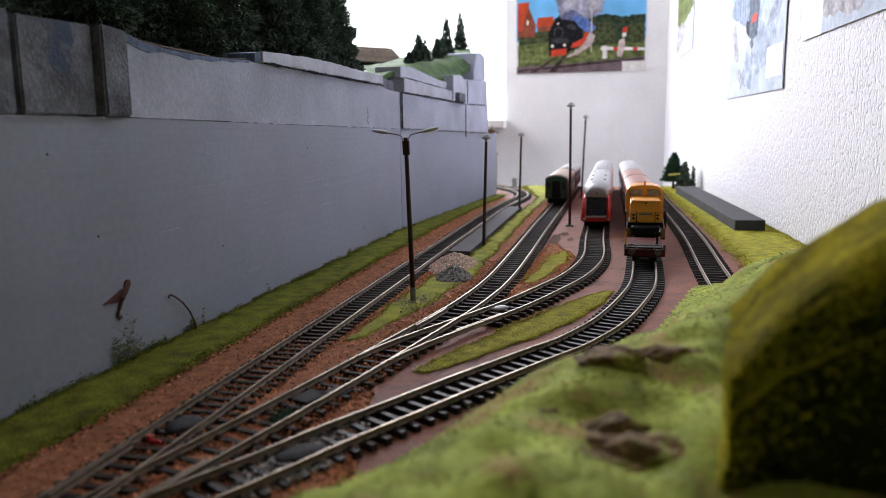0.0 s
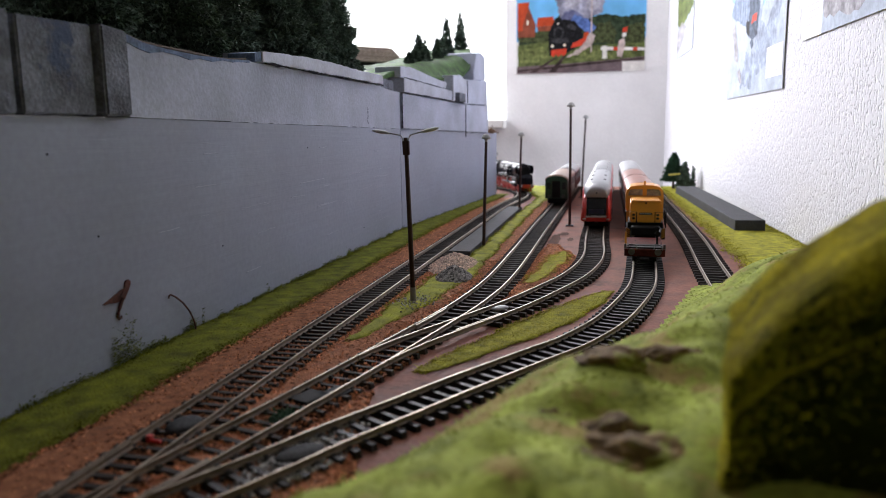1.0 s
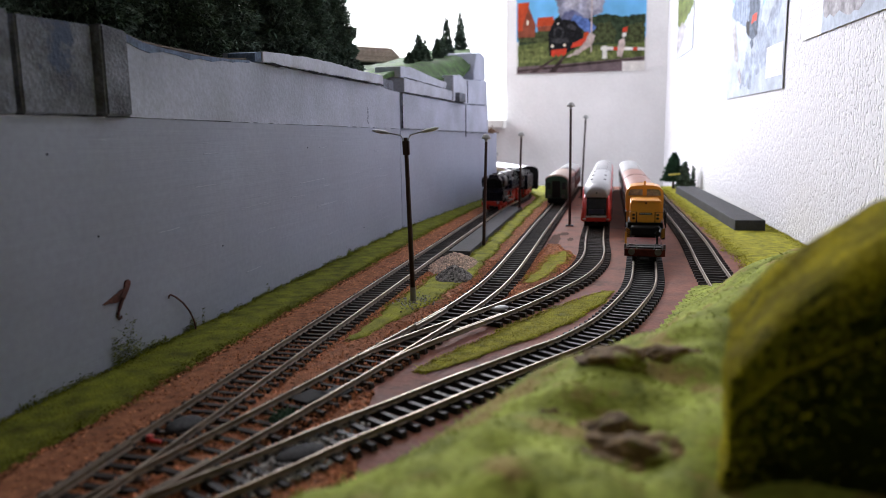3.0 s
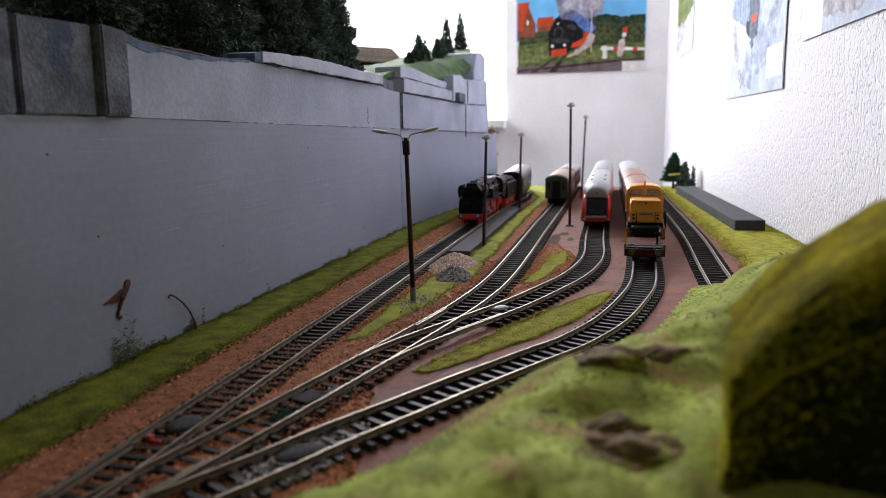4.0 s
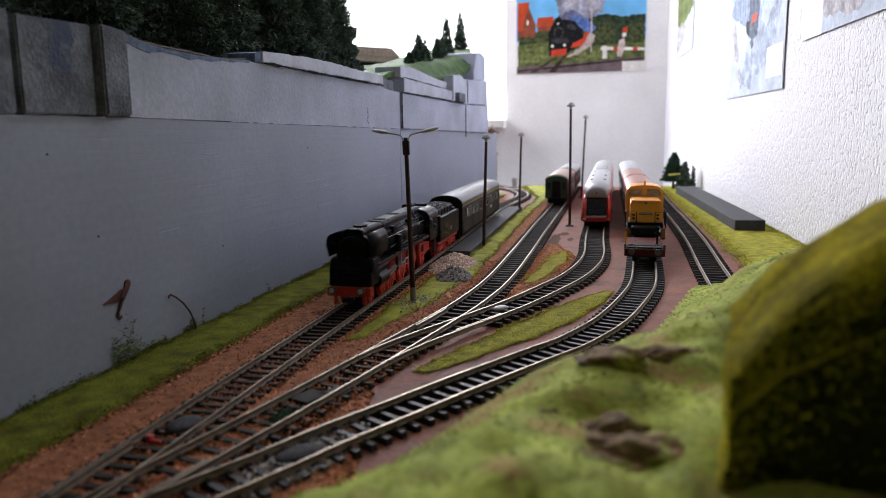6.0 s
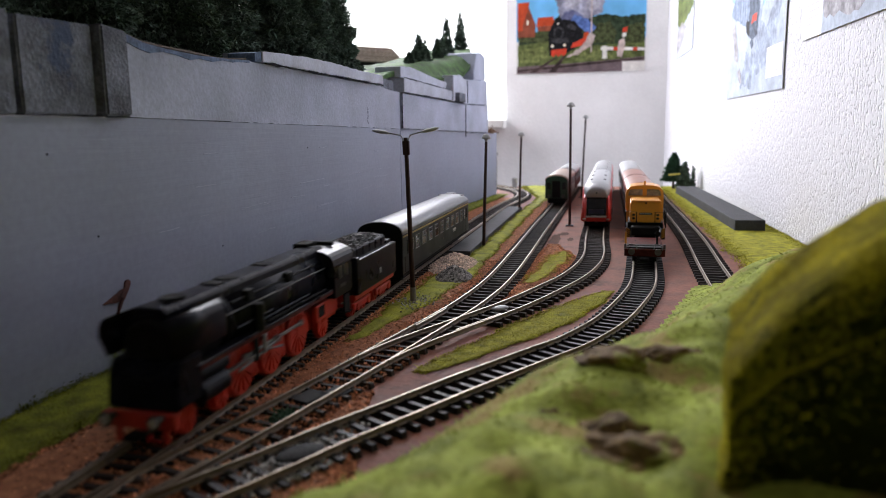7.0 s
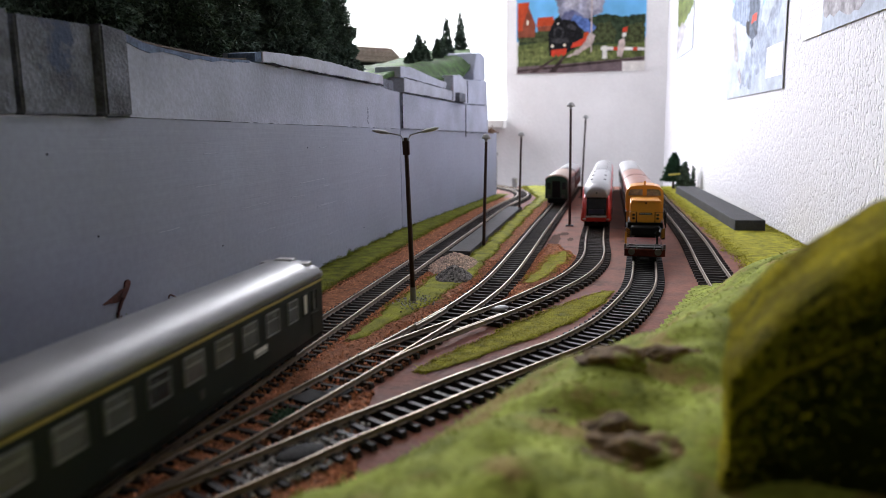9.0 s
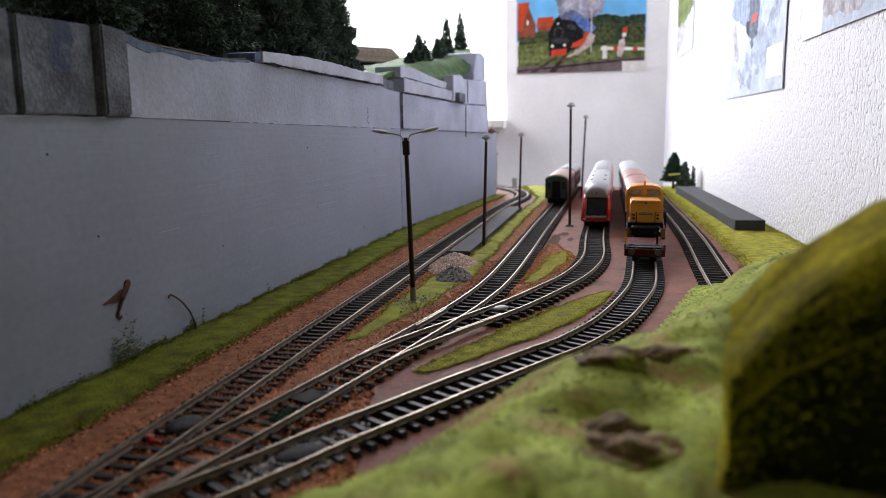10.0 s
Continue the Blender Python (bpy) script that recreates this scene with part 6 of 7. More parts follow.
def flat(name, color, vary=0.25, size=0.02, fine=0.004, rough=0.45):
    return mat(name, color, rough + 0.3, 0, vary, size, 0.0, fine, spec=0.12)


def blob(cx, cz, rx, rz, n=14, k=0.0):
    return [(cx + rx * math.cos(2 * math.pi * i / n) * (1 + 0.15 * math.sin(3 * i + k)), cz + rz * math.sin(2 * math.pi * i / n) * (1 + 0.15 * math.cos(2 * i + k))) for i in range(n)]


def prints():
    sky_b = flat("printed_blue_sky", (0.16, 0.46, 0.78), 0.12, 0.2, 0.05)
    wood = flat("printed_dark_trees", (0.035, 0.055, 0.03), 0.45, 0.012, 0.004)
    field = flat("printed_field", (0.12, 0.15, 0.05), 0.4, 0.02, 0.004)
    redb = flat("printed_red_roof", (0.5, 0.07, 0.025), 0.15)
    brick = flat("printed_brick", (0.25, 0.07, 0.04), 0.2)
    blk = flat("printed_black", (0.012, 0.012, 0.014), 0.5, 0.006, 0.003)
    smoke = flat("printed_smoke", (0.3, 0.3, 0.38), 0.4, 0.03, 0.008)
    smoke2 = flat("printed_dark_smoke", (0.14, 0.15, 0.26), 0.4, 0.03, 0.008)
    pale = flat("printed_steam", (0.55, 0.45, 0.42), 0.2, 0.02, 0.006)
    red = flat("printed_red", (0.6, 0.06, 0.03), 0.15)
    path = flat("printed_road", (0.16, 0.12, 0.13), 0.2)
    white = flat("printed_white", (0.8, 0.78, 0.74), 0.1)
    rail = flat("printed_rails", (0.06, 0.04, 0.04), 0.4)
    W0, H0 = 0.329, 0.235
    px = lambda x, y: ((x - 913) / 231.0, (131 - y) / 164.0)
    leaf = flat("printed_leaves", (0.07, 0.085, 0.035), 0.5, 0.01, 0.003)
    grass = flat("printed_grass", (0.17, 0.2, 0.07), 0.45, 0.012, 0.004)
    blue = flat("printed_blue_smoke", (0.1, 0.17, 0.42), 0.4, 0.02, 0.006)
    puff = flat("printed_pale_smoke", (0.42, 0.41, 0.48), 0.3, 0.02, 0.006)
    cream = flat("printed_lamp", (0.85, 0.8, 0.65), 0.1)

    def rag(pts, amp=1.6, step=4.0):
        """An outline in print units, broken up like foliage or smoke."""
        out = []
        for (x0, y0), (x1, y1) in zip(pts, pts[1:] + pts[:1]):
            n = max(1, int(math.hypot(x1 - x0, y1 - y0) / step))
            for i in range(n):
                out.append(px(x0 + (x1 - x0) * i / n + random.uniform(-amp, amp), y0 + (y1 - y0) * i / n + random.uniform(-amp, amp)))
        return out

    def disc(x, y, r, q=1.0):
        return [px(x + r * math.cos(i * math.pi / 8), y + q * r * math.sin(i * math.pi / 8)) for i in range(16)]

    def fit_in(pts):
        return [(min(0.995, max(0.005, u)), min(0.995, max(0.0, v))) for u, v in pts]

    ash = flat("printed_charcoal", (0.05, 0.05, 0.055), 0.5, 0.006, 0.003)
    S = [("printed_sky", sky_b, [(0, 0.35), (1, 0.35), (1, 1), (0, 1)]),
         ("printed_wood", wood, fit_in(rag([(916, 92), (916, 68), (960, 62), (985, 34), (1000, 22), (1040, 36), (1075, 30), (1100, 36), (1143, 34), (1143, 94)]))),
         ("printed_bush", leaf, fit_in(rag([(1045, 80), (1052, 50), (1080, 42), (1092, 60), (1090, 82)]))),
         ("printed_bush", leaf, fit_in(rag([(1108, 84), (1112, 52), (1140, 46), (1143, 84)]))),
         ("printed_field", field, fit_in(rag([(916, 118), (916, 80), (970, 74), (1010, 84), (1060, 84), (1143, 82), (1143, 112)], 0.8))),
         ("printed_grass", grass, fit_in(rag([(918, 112), (920, 88), (965, 84), (974, 104), (950, 112)]))),
         ("printed_grass", grass, fit_in(rag([(1020, 110), (1034, 92), (1064, 90), (1090, 104), (1070, 110)]))),
         ("printed_hedge", leaf, fit_in(rag([(916, 74), (916, 64), (950, 56), (972, 50), (976, 76)]))),
         ("printed_house", brick, [px(*p) for p in ((915, 66), (915, 34), (932, 5), (948, 44), (947, 66))]),
         ("printed_roof", redb, [px(*p) for p in ((915, 54), (915, 5), (937, 4), (932, 22), (924, 44), (924, 54))]),
         ("printed_window", cream, [px(*p) for p in ((932, 44), (932, 36), (935, 36), (935, 44))]),
         ("printed_roof", redb, [px(*p) for p in ((949, 48), (952, 32), (980, 31), (982, 46))]),
         ("printed_wall", brick, [px(*p) for p in ((952, 56), (951, 48), (981, 46), (980, 56))]),
         ("printed_smoke", smoke, fit_in(rag([(992, 34), (985, 8), (982, -30), (1020, -32), (1060, -30), (1071, 6), (1066, 28), (1040, 38)], 2.5))),
         ("printed_smoke", puff, fit_in(rag([(998, 14), (1004, -10), (1024, -14), (1030, 6), (1014, 20)], 2.0))),
         ("printed_smoke", puff, fit_in(rag([(1038, 18), (1044, -4), (1062, -2), (1064, 16), (1050, 26)], 2.0))),
         ("printed_smoke", smoke2, fit_in(rag([(990, 40), (1000, 24), (1020, 22), (1034, 34), (1020, 46)], 1.6))),
         ("printed_smoke", blue, fit_in(rag([(1008, 44), (1018, 30), (1040, 36), (1056, 52), (1048, 64), (1030, 54)], 1.6))),
         ("printed_engine", blk, rag([(973, 100), (971, 60), (980, 42), (1000, 37), (1018, 40), (1032, 56), (1034, 80), (1006, 96)], 0.6)),
         ("printed_boiler", ash, rag([(981, 66), (982, 54), (990, 48), (999, 54), (999, 66), (990, 70)], 0.8)),
         ("printed_boiler_front", blk, rag([(984, 66), (984, 56), (990, 51), (997, 57), (996, 66), (990, 69)], 0.6)),
         ("printed_gear", ash, rag([(976, 76), (978, 70), (1006, 70), (1010, 76), (992, 79)], 0.8)),
         ("printed_dome", ash, rag([(1004, 50), (1012, 44), (1022, 50), (1020, 58)], 1.0)),
         ("printed_chimney", blk, rag([(984, 48), (983, 34), (994, 34), (994, 48)], 0.8)),
         ("printed_coach", redb, rag([(1034, 72), (1036, 62), (1044, 60), (1044, 72)], 0.6)),
         ("printed_engine_front", red, [px(*p) for p in ((977, 100), (977, 90), (1005, 88), (1004, 97), (999, 101), (996, 98), (990, 102), (986, 98), (981, 102))]),
         ("printed_lamp", cream, disc(979, 83, 2.6)),
         ("printed_lamp", cream, disc(1001, 82, 2.6)),
         ("printed_lamp", cream, disc(989, 44, 1.6)),
         ("printed_engine_side", red, rag([(1012, 88), (1016, 79), (1040, 70), (1038, 82)], 0.6)),
         ("printed_steam", pale, fit_in(rag([(1002, 104), (1030, 88), (1046, 62), (1056, 66), (1050, 84), (1024, 100)], 1.5))),
         ("printed_road", path, [px(*p) for p in ((914, 131), (914, 118), (980, 116), (1060, 112), (1143, 106), (1143, 131))]),
         ("printed_rail", rail, [px(*p) for p in ((936, 130), (982, 104), (987, 104), (948, 130))]),
         ("printed_rail", rail, [px(*p) for p in ((972, 130), (998, 102), (1003, 101), (985, 130))]),
         ("printed_road_edge", rail, [px(*p) for p in ((914, 124), (1060, 113), (1143, 108), (1143, 111), (1060, 117), (914, 128))]),
         ("printed_post", pale, [px(*p) for p in ((1047.6, 96), (1047.6, -10), (1049.6, -10), (1050, 96))]),
         ("printed_barrier", white, [px(*p) for p in ((1066, 93), (1066, 87), (1143, 91), (1143, 96))]),
         ("printed_barrier_band", red, [px(*p) for p in ((1088, 94), (1088, 88), (1096, 88.5), (1096, 94.5))]),
         ("printed_barrier_band", red, [px(*p) for p in ((1122, 95.5), (1122, 90), (1130, 90.4), (1130, 96))]),
         ("printed_box", white, [px(*p) for p in ((1069, 108), (1069, 86), (1077, 86), (1077, 108))]),
         ("printed_signal", red, [px(*p) for p in ((1103, 64), (1104, 56), (1112, 54), (1111, 63))]),
         ("printed_signal_arm", white, [px(*p) for p in ((1103, 72), (1103, 65), (1110, 64), (1110, 71))]),
         ("printed_signal_mast", pale, rag([(1094, 106), (1097, 78), (1106, 72), (1109, 80), (1103, 106)], 0.8)),
         ("printed_caption", white, [px(*p) for p in ((1104, 131), (1104, 114), (1143.5, 114), (1143.5, 131))])]
    poster("wall_poster", pose(-0.2553, BACK_Y - 0.001, 0.256), W0, H0, "colour print of a steam train at a crossing", S)

    snow = flat("printed_snow", (0.4, 0.45, 0.53), 0.15, 0.025, 0.005)
    ice = flat("printed_pale_blue", (0.22, 0.38, 0.6), 0.3, 0.025, 0.006)
    haze = flat("printed_haze", (0.2, 0.25, 0.34), 0.3, 0.01, 0.004)
    slate = flat("printed_blue_grey", (0.09, 0.115, 0.16), 0.5, 0.01, 0.004)
    mist = flat("printed_mist", (0.31, 0.36, 0.45), 0.3, 0.02, 0.006)
    tan = flat("printed_tan", (0.34, 0.33, 0.35), 0.3, 0.015, 0.005)
    line = flat("printed_text_bar", (0.5, 0.5, 0.52), 0.1)

    def torn(pts, amp=0.012, step=0.03):
        """A soft broken outline in fractions of the sheet."""
        out = []
        for (x0, y0), (x1, y1) in zip(pts, pts[1:] + pts[:1]):
            n = max(1, int(math.hypot(x1 - x0, y1 - y0) / step))
            for i in range(n):
                u, v = x0 + (x1 - x0) * i / n + random.uniform(-amp, amp), y0 + (y1 - y0) * i / n + random.uniform(-amp, amp)
                out.append((min(0.995, max(0.005, u)), min(0.995, max(0.005, v))))
        return out

    def right_wall(y_far, y_near, z0, z1, label, shapes):
        """A print on the askew wall, from its far edge to its near edge."""
        ang = math.degrees(math.atan2(wall_x(y_near) - wall_x(y_far), -(y_far - y_near)))
        m = Matrix.Translation((wall_x(y_far) - 0.002, y_far, z0)) @ pose(0, 0, 0, 0, 0, -90 + math.degrees(math.atan(0.043)))
        return poster("wall_poster", m, (y_far - y_near) * math.hypot(1, 0.043), z1 - z0, label, shapes, "prints on the side wall")

    right_wall(1.178, 0.867, 0.1525, 0.40, "winter print in pale blue on the rough white wall", [
        ("printed_snow", snow, [(0, 0), (1, 0), (1, 1), (0, 1)]),
        ("printed_sky", ice, torn([(0.01, 0.56), (0.2, 0.5), (0.42, 0.56), (0.42, 0.99), (0.01, 0.99)])),
        ("printed_mist", mist, torn([(0.5, 0.16), (0.7, 0.12), (0.86, 0.22), (0.96, 0.42), (0.98, 0.62), (0.7, 0.7), (0.6, 0.4)], 0.025)),
        ("printed_mist", mist, torn([(0.3, 0.06), (0.5, 0.03), (0.66, 0.1), (0.6, 0.2), (0.4, 0.22)], 0.02)),
        ("printed_coaches", haze, torn([(0.04, 0.47), (0.16, 0.42), (0.34, 0.37), (0.42, 0.34), (0.46, 0.4), (0.46, 0.7), (0.3, 0.66), (0.1, 0.54)], 0.008))]
        + [("printed_post", mist, [(u, 0.42 - 0.25 * (u - 0.2)), (u + 0.012, 0.42 - 0.25 * (u - 0.2)), (u + 0.012, 0.58), (u, 0.58)]) for u in (0.16, 0.21, 0.26, 0.31, 0.36)]
        + [("printed_engine", slate, torn([(0.42, 0.3), (0.5, 0.27), (0.58, 0.3), (0.6, 0.42), (0.6, 0.7), (0.42, 0.7)], 0.01)),
        ("printed_engine_side", blk, torn([(0.38, 0.33), (0.43, 0.3), (0.44, 0.38), (0.38, 0.4)], 0.01)),
        ("printed_front", red, torn([(0.47, 0.355), (0.56, 0.36), (0.56, 0.4), (0.48, 0.4)], 0.008)),
        ("printed_track", slate, torn([(0.46, 0.27), (0.49, 0.23), (0.52, 0.24), (0.5, 0.29)], 0.006)),
        ("printed_bush", tan, torn([(0.08, 0.38), (0.12, 0.3), (0.18, 0.2), (0.25, 0.2), (0.2, 0.3), (0.14, 0.4)], 0.012)),
        ("printed_bush", tan, torn([(0.22, 0.14), (0.3, 0.06), (0.33, 0.08), (0.27, 0.16)], 0.012)),
        ("printed_steam", snow, torn([(0.64, 0.36), (0.72, 0.3), (0.84, 0.38), (0.86, 0.6), (0.68, 0.62)], 0.02)),
        ("printed_smoke", ice, torn([(0.62, 0.5), (0.68, 0.42), (0.74, 0.46), (0.72, 0.7), (0.62, 0.7)], 0.02)),
        ("printed_caption", white, [(0.76, 0.06), (0.99, 0.06), (0.99, 0.2), (0.76, 0.2)])]
        + [("printed_text_bar", line, [(0.78, z), (0.95, z), (0.95, z + 0.005), (0.78, z + 0.005)]) for z in (0.085, 0.105, 0.125, 0.145, 0.165)])
    right_wall(0.806, 0.5, 0.1945, 0.43, "winter photo print with caption on the white wall", [
        ("printed_snow", snow, [(0.2, 0), (1, 0), (1, 1), (0.2, 1)]),
        ("printed_wood", slate, torn([(0.21, 0.2), (0.42, 0.13), (0.6, 0.18), (0.7, 0.1), (0.99, 0.14), (0.99, 0.6), (0.21, 0.6)], 0.015)),
        ("printed_mist", mist, torn([(0.5, 0.1), (0.56, 0.05), (0.64, 0.12), (0.62, 0.5), (0.52, 0.5)], 0.015)),
        ("printed_mist", mist, torn([(0.28, 0.2), (0.34, 0.14), (0.38, 0.24), (0.36, 0.5), (0.28, 0.5)], 0.015)),
        ("printed_ground", tan, torn([(0.21, 0.06), (0.5, 0.03), (0.62, 0.08), (0.5, 0.12), (0.21, 0.14)], 0.012))]
        + [("printed_text_bar", line, [(0.03, z), (0.17, z), (0.17, z + 0.006), (0.03, z + 0.006)]) for z in (0.05, 0.075, 0.1, 0.125, 0.15, 0.175, 0.2, 0.225)])
    right_wall(1.8, 1.55, 0.263, 0.5, "landscape print in pale greens on the rough white wall", [
        ("printed_snow", snow, [(0, 0), (1, 0), (1, 1), (0, 1)]),
        ("printed_field", field, torn([(0.01, 0.3), (0.4, 0.26), (0.99, 0.34), (0.99, 0.7), (0.01, 0.75)], 0.02)),
        ("printed_path", tan, torn([(0.01, 0.04), (0.4, 0.1), (0.6, 0.24), (0.3, 0.3), (0.01, 0.25)], 0.015)),
        ("printed_wood", wood, torn([(0.01, 0.6), (0.3, 0.5), (0.6, 0.56), (0.99, 0.5), (0.99, 0.8), (0.01, 0.8)], 0.025))])


prints()


# ---- small things ----
def house():
    t = thing("model_house", "small model house with a weathered brown tiled roof on the plateau", "house")
    t.matrix_basis = pose(-0.42, 1.275, 0.201, 0, 0, 48)
    part("wall", box(-0.04, 0.04, -0.028, 0.028, -0.01, 0.035), M_DIMWALL, t)
    for s in (-1, 1):
        rf = bmesh.new()
        q = [(-0.048, s * 0.036, 0.03), (0.048, s * 0.036, 0.03), (0.042, 0, 0.058), (-0.042, 0, 0.058)]
        a = [rf.verts.new(v) for v in q]
        b = [rf.verts.new((v[0], v[1], v[2] - 0.002)) for v in q]
        rf.faces.new(a)
        rf.faces.new(b[::-1])
        for i in range(4):
            rf.faces.new((a[i], a[(i + 1) % 4], b[(i + 1) % 4], b[i]))
        bmesh.ops.recalc_face_normals(rf, faces=rf.faces)
        r = part("roof", rf, M_TILE, t, "weathered tiled roof slope")
        for k in range(7):
            f = k / 7
            y, z = s * (0.0365 - 0.036 * f), 0.0302 + 0.028 * f
            w = 0.048 - 0.006 * f
            part("tile_row", box(-w, w, y - 0.0028, y + 0.0028, z, z + 0.0012), M_TILE, r)
    return t


house()


def wall_marks():
    """Stains and stray scenery on the grey wall."""
    rust = mat("rust_stain", (0.09, 0.028, 0.022), 0.8, 0, 0.35, 0.004, 0.3)
    X = -0.2357
    t = thing("bird_shaped_stain", "dark rust-red bird-shaped stain on the grey wall", "stain")

    def leaf(name, pts, dx=0.0006):
        bm = bmesh.new()
        a = [bm.verts.new((X + dx, y, z)) for y, z in pts]
        b = [bm.verts.new((X - 0.0004, y, z)) for y, z in pts]
        k = len(pts)
        bm.faces.new(a)
        bm.faces.new(b[::-1])
        for i in range(k):
            bm.faces.new((a[i], a[(i + 1) % k], b[(i + 1) % k], b[i]))
        bmesh.ops.recalc_face_normals(bm, faces=bm.faces)
        part(name, bm, rust, t)

    leaf("body", [(0.3158, 0.0414), (0.3178, 0.0416), (0.3191, 0.0405), (0.3189, 0.0388), (0.3174, 0.0368), (0.3158, 0.0348), (0.3138, 0.0326), (0.3115, 0.0312), (0.3098, 0.032), (0.3102, 0.0342), (0.3122, 0.0362), (0.3146, 0.0384), (0.3149, 0.0402)])
    leaf("wing", [(0.3138, 0.0378), (0.3126, 0.0348), (0.311, 0.0326), (0.3078, 0.0318), (0.305, 0.0323), (0.302, 0.0328), (0.299, 0.0327), (0.2978, 0.0333), (0.3024, 0.0345), (0.3052, 0.0354), (0.3088, 0.0365), (0.3115, 0.0376)], 0.0004)
    part("tail", tube([(X + 0.0004, 0.312, 0.0334), (X + 0.0004, 0.3104, 0.0308), (X + 0.0004, 0.3092, 0.0286), (X + 0.0004, 0.308, 0.0266), (X + 0.0004, 0.3076, 0.0248), (X + 0.0004, 0.3086, 0.0238), (X + 0.0004, 0.3098, 0.0239), (X + 0.0004, 0.3104, 0.0248)], [0.0012, 0.001, 0.0009, 0.0008, 0.0008, 0.0008, 0.0007, 0.0004], 6), rust, t)
    w = thing("bent_wire", "thin rusty bent wire standing against the grey wall", "wire")
    part("wire", tube([(X + 0.003, 0.371, 0.0), (X + 0.0028, 0.3702, 0.006), (X + 0.0022, 0.367, 0.0132), (X + 0.0016, 0.362, 0.0192), (X + 0.001, 0.356, 0.024), (X + 0.0008, 0.3518, 0.0262), (X + 0.0008, 0.3502, 0.0258), (X + 0.0008, 0.3498, 0.0245)], 0.0005, 6), rust, w)
    # tufts of foliage climbing the wall's foot
    rows = [(0.288, 0.35, 0.0018, 700), (0.296, 0.306, 0.0076, 220), (0.306, 0.32, 0.0102, 200), (0.3, 0.325, 0.005, 300), (0.37, 0.384, 0.0042, 420), (0.2, 0.3, 0.0015, 1100), (0.33, 0.385, 0.0015, 1000), (0.468, 0.476, 0.003, 160), (0.5, 0.82, 0.001, 4200), (0.62, 0.64, 0.0025, 250), (0.83, 1.2, 0.001, 3000), (0.4, 0.5, 0.0008, 1300)]
    for y0, y1, zc, n in rows:
        g = thing("moss_tuft", "olive moss and weeds at the grey wall's foot", "moss", None, "weeds along the wall")
        y = RNG.uniform(y0, y1, n)
        px_ = np.where(y < 0.815, -0.2362, -0.2362 + (y - 0.815) * 0.0845)
        pts = np.stack([px_ + RNG.exponential(0.0006, n), y, np.abs(RNG.normal(zc, zc * 0.5 + 0.0006, n))], 1)
        clump = np.sin(y * 210) + np.sin(y * 97 + 1) > -0.5
        o = blades("moss", pts[clump], 0.0009, 0.0005, M_MOSS, g, 2.0)
        o["kind"] = "stuff"


wall_marks()


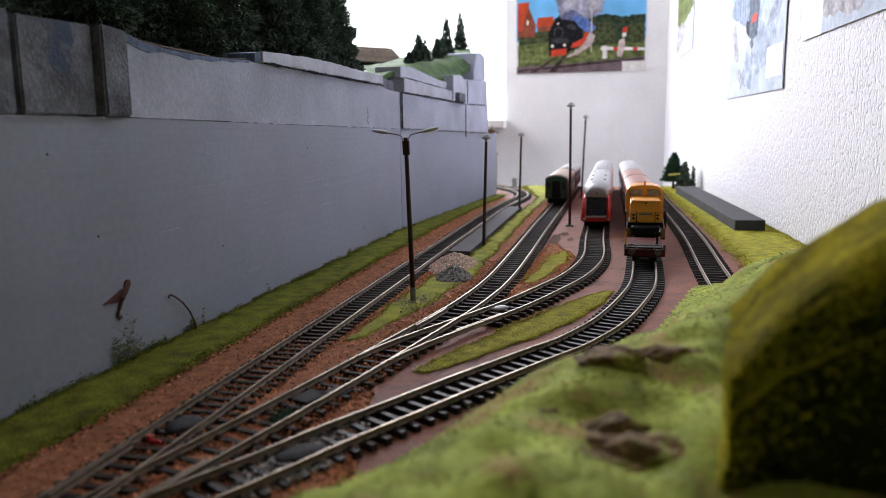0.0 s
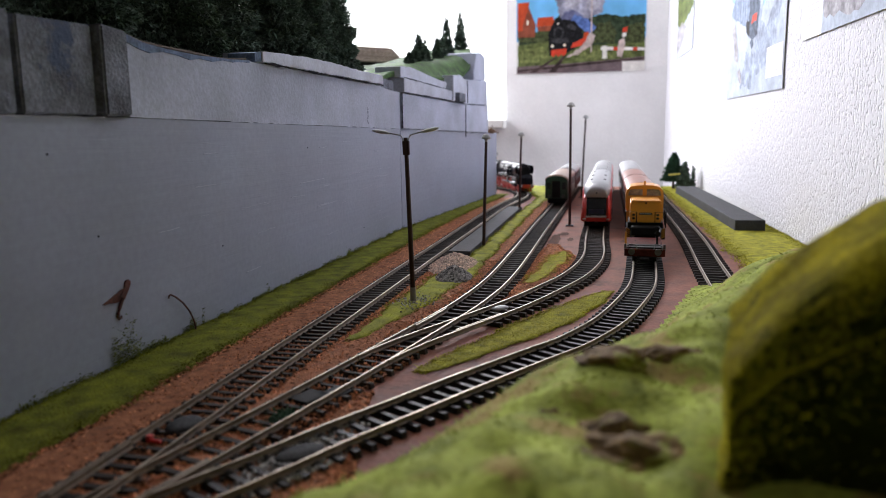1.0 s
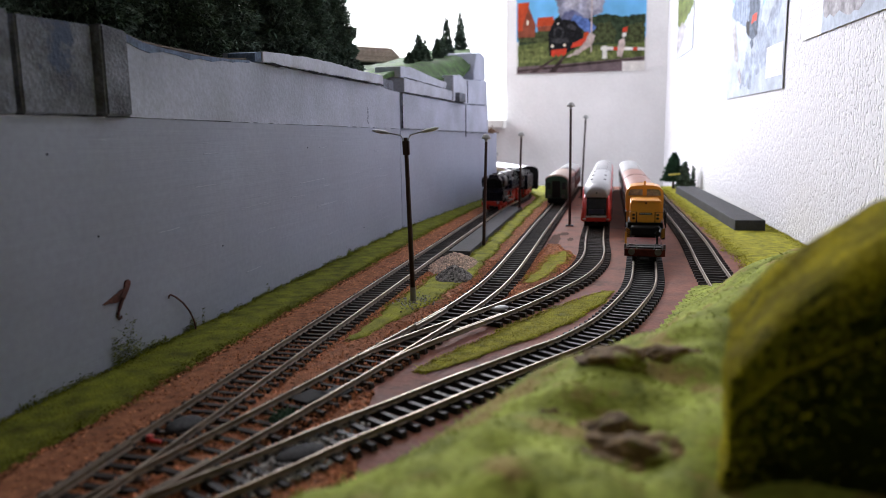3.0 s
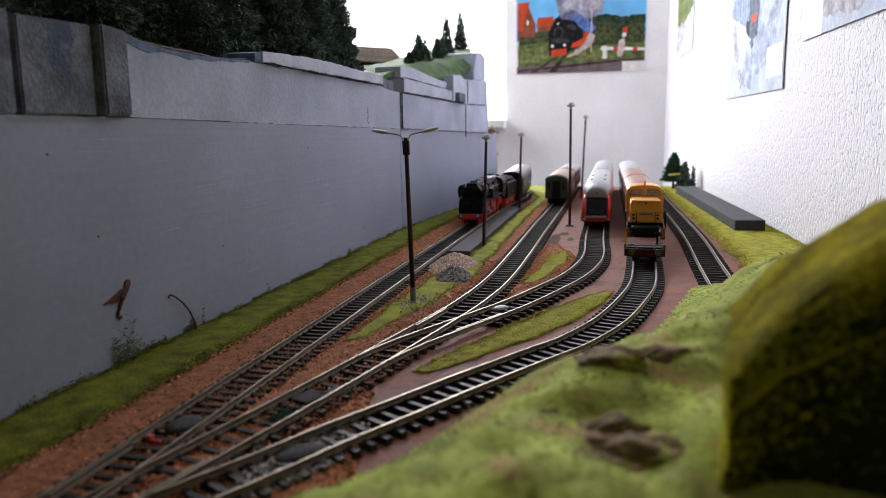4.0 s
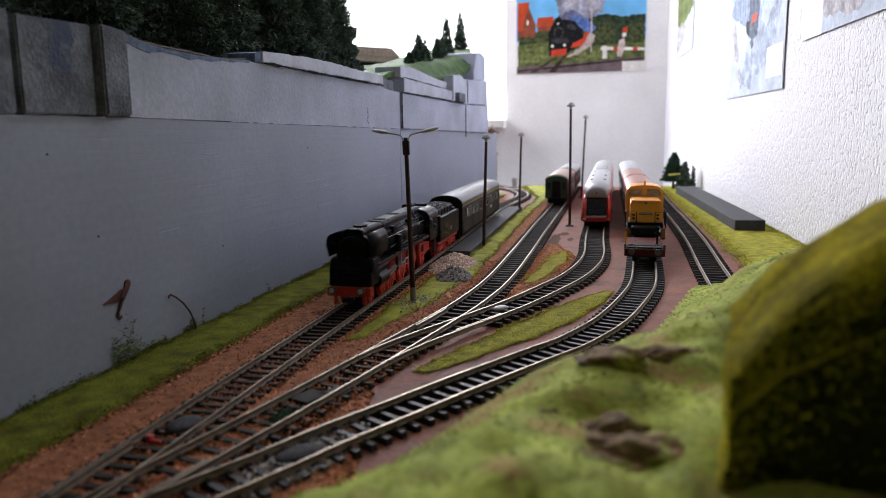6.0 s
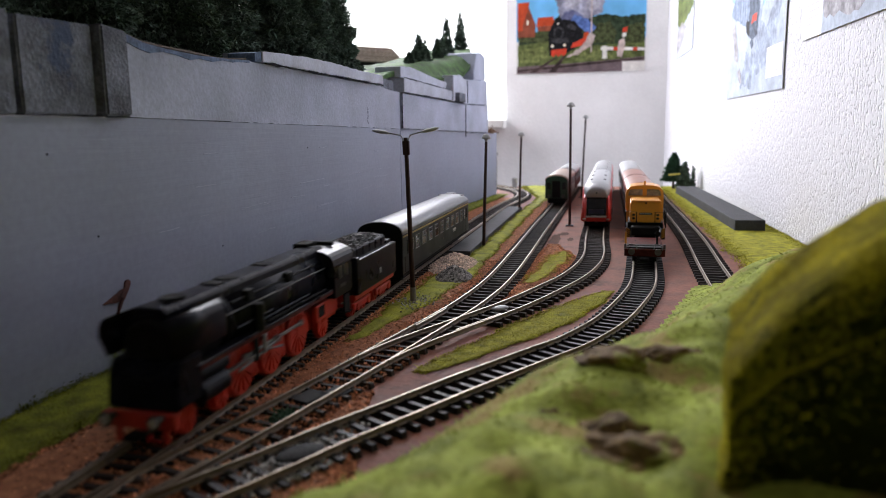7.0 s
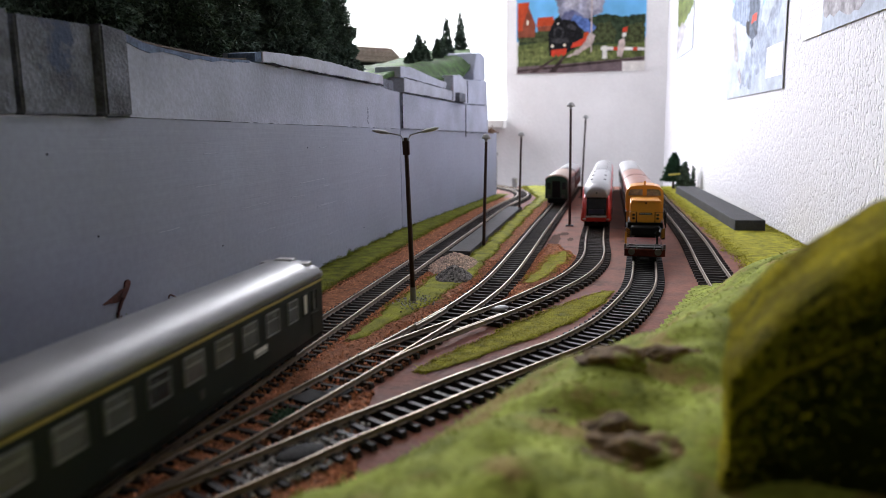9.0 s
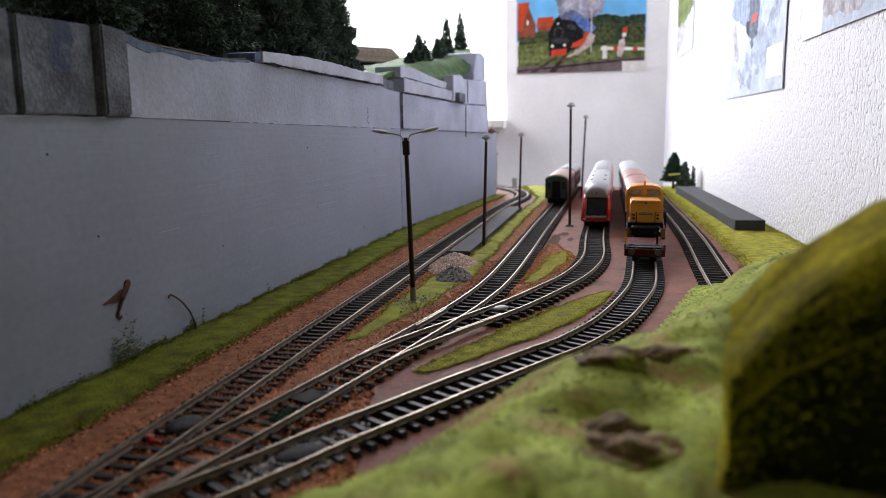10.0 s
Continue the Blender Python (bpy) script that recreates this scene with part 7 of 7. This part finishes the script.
def yard_bits():
    """Small loose pieces lying in the yard."""
    dark = mat("dark_grey_cap", (0.045, 0.047, 0.05), 0.8, 0, 0.3, 0.003, 0.5, spec=0.2)

    def cap(x, y, rx, ry, h, m, label, turn=0.0):
        bm = bmesh.new()
        bmesh.ops.create_uvsphere(bm, u_segments=20, v_segments=10, radius=1)
        bmesh.ops.scale(bm, vec=(rx, ry, h), verts=bm.verts)
        ob = tagged(link("track_magnet_cap", bm, m, None, "", True), label, "cap")
        ob.matrix_basis = pose(x, y, 0.0027, 0, 0, turn)

    cap(-0.159, 0.2405, 0.0058, 0.0085, 0.0022, dark, "dark grey oval cap between the rails", -4)
    cap(-0.1042, 0.2255, 0.0055, 0.0095, 0.0018, dark, "dark grey oval cap between curved rails", -38)
    cap(-0.0672, 0.4466, 0.0042, 0.0066, 0.0016, M_MIDGREY, "pale grey oval cap on the sleepers", -40)
    lever = thing("switch_lever", "small bright red switch lever piece beside the point", "lever", pose(-0.1615, 0.2235, 0.0028, 0, 0, -10))
    part("bar", box(-0.0008, 0.0045, -0.0007, 0.0007, 0.0, 0.0012, 0.0003), M_TRED, lever)
    part("stub", box(-0.0016, 0.0002, -0.0012, 0.0014, 0.0, 0.0026, 0.0004), M_TRED, lever)
    # switch machine plates by the points
    for x, y, a, w, l_ in ((-0.1235, 0.2785, -22, 0.0055, 0.007), (-0.114, 0.2855, -22, 0.005, 0.006)):
        sw = thing("point_drive_box", "flat black point drive box by the turnout", "point drive", pose(x, y, 0, 0, 0, a))
        part("box", box(-w, w, -l_, l_, 0.0, 0.0031, 0.0004), M_DULLBLACK, sw)
    # grey and green loose scatter between the turnout's rails
    n = 1500
    pts = np.stack([RNG.normal(-0.106, 0.009, n), RNG.normal(0.226, 0.016, n), RNG.uniform(0.0004, 0.0024, n)], 1)
    d = np.min(np.linalg.norm(pts[:, None, :2] - PLAN_B[None], axis=2), axis=1)
    o = stones("grey_ballast", pts[d < 0.0135], 0.0011, M_GREYPEBBLE)
    tagged(o, "grey ballast scattered between the turnout rails", "ballast", "", "stuff")
    n = 350
    pts = np.stack([RNG.normal(-0.1248, 0.0022, n), RNG.normal(0.256, 0.004, n), RNG.uniform(0.001, 0.0036, n)], 1)
    tagged(stones("green_scatter", pts, 0.0008, M_FIRGREEN), "dark green scatter clump between rails", "scatter", "", "stuff")
    n = 420
    pts = np.stack([RNG.normal(-0.1258, 0.005, n), RNG.normal(0.4567, 0.009, n), RNG.uniform(0.0012, 0.0028, n)], 1)
    tagged(stones("grey_scatter", pts, 0.0008, M_GREYPEBBLE), "grey grit round the lamp's foot", "grit", "", "stuff")
    # brown granules spilled over the near turnout
    n = 7000
    pts = np.stack([RNG.uniform(-0.176, -0.095, n), RNG.uniform(0.15, 0.36, n), RNG.uniform(0.0006, 0.0022, n)], 1)
    d = np.minimum(np.min(np.linalg.norm(pts[:, None, :2] - PLAN_A[None, 180:300], axis=2), axis=1), np.min(np.linalg.norm(pts[:, None, :2] - PLAN_E[None], axis=2), axis=1))
    tagged(stones("spilled_granules", pts[d < 0.014], 0.0009, M_GRAVEL), "red-brown granules spilled between the sleepers", "granules", "", "stuff")
    # paint flakes on the bare board
    for x, y, rx, ry in ((-0.0495, 0.80, 0.005, 0.012), (-0.0565, 0.745, 0.0055, 0.055), (-0.053, 0.705, 0.006, 0.025), (-0.041, 0.76, 0.003, 0.012)):
        bm = bmesh.new()
        bm.faces.new([bm.verts.new((x + a * rx, y + b * ry, 0.0005)) for a, b in blob(0, 0, 1, 1, 18, x * 900)])
        tagged(link("bare_patch", bm, M_BARE), "dark brown bare patch on the board", "", "", "structure")


yard_bits()


def drive_train():
    """Key the train: its front's place along the wall track, and its wheels and rods."""
    # seconds and the distance of the front from the zero line along the track
    marks = [(0.0, 1.49), (0.4, 1.405), (0.8, 1.31), (1.0, 1.265), (1.3, 1.203), (1.6, 1.15), (2.0, 1.098), (2.4, 1.05), (2.7, 1.013), (3.3, 0.931), (3.8, 0.854), (4.0, 0.818), (4.5, 0.725), (5.0, 0.6245), (5.5, 0.5215), (6.0, 0.418), (6.5, 0.314), (6.8, 0.251), (7.0, 0.209), (7.5, 0.1065), (8.0, 0.006), (8.5, -0.085), (9.0, -0.176), (9.5, -0.2695), (9.9, -0.36), (10.0, -0.385)]
    ts, fs = [m[0] for m in marks], [m[1] for m in marks]
    step = np.linalg.norm(np.diff(PLAN_A, axis=0), axis=1)
    cum = np.concatenate([[0], np.cumsum(step)])
    zero = np.interp(0.0, PLAN_A[:, 1][:300], cum[:300])

    def front(t):
        return float(np.interp(t, ts, fs))

    def at(s):
        s = s + zero
        return np.array((np.interp(s, cum, PLAN_A[:, 0]), np.interp(s, cum, PLAN_A[:, 1])))

    def placed(t, a, b):
        """Pose of a vehicle whose pivots lie at a and b along its own y axis."""
        p, q = at(front(t) + a), at(front(t) + b)
        d = (q - p) / np.linalg.norm(q - p)
        o = p - d * a
        return Matrix.Translation((o[0], o[1], RAIL_TOP)) @ Matrix.Rotation(math.atan2(-d[0], d[1]), 4, "Z")

    for key in ("loco", "tender", "coach"):
        ob, a, b, sets, rods = TRAIN[key]
        times = sorted(set([round(k * 0.2, 3) for k in range(51)]))
        walk(ob, [(t, placed(t, a, b)) for t in times])
        fine = [k / 15 for k in range(151)]
        roll = lambda t, r: (fs[0] - front(t)) / r
        for w, y, r in sets:
            rows = fine if r > 0.008 else [k / 30 for k in range(301)]
            walk(w, [(t, Matrix.Translation((0, y, r)) @ Matrix.Rotation(roll(t, r), 4, "X")) for t in rows])
        for o, s, x, y in rods:
            r, c = 0.0115, 0.0046
            rows = []
            for t in fine:
                an = roll(t, r) + (math.pi / 2 if s > 0 else 0)
                m = Matrix.Translation((s * x, y - c * math.sin(an), r + c * math.cos(an)))
                if o.name.startswith("main_rod"):
                    m = m @ Matrix.Rotation(math.atan2(c * math.cos(an) - 0.001, 0.036), 4, "X")
                rows.append((t, m))
            walk(o, rows)


def motions():
    """The steam train runs along the wall track towards the near end and out of view."""
    drive_train()


motions()
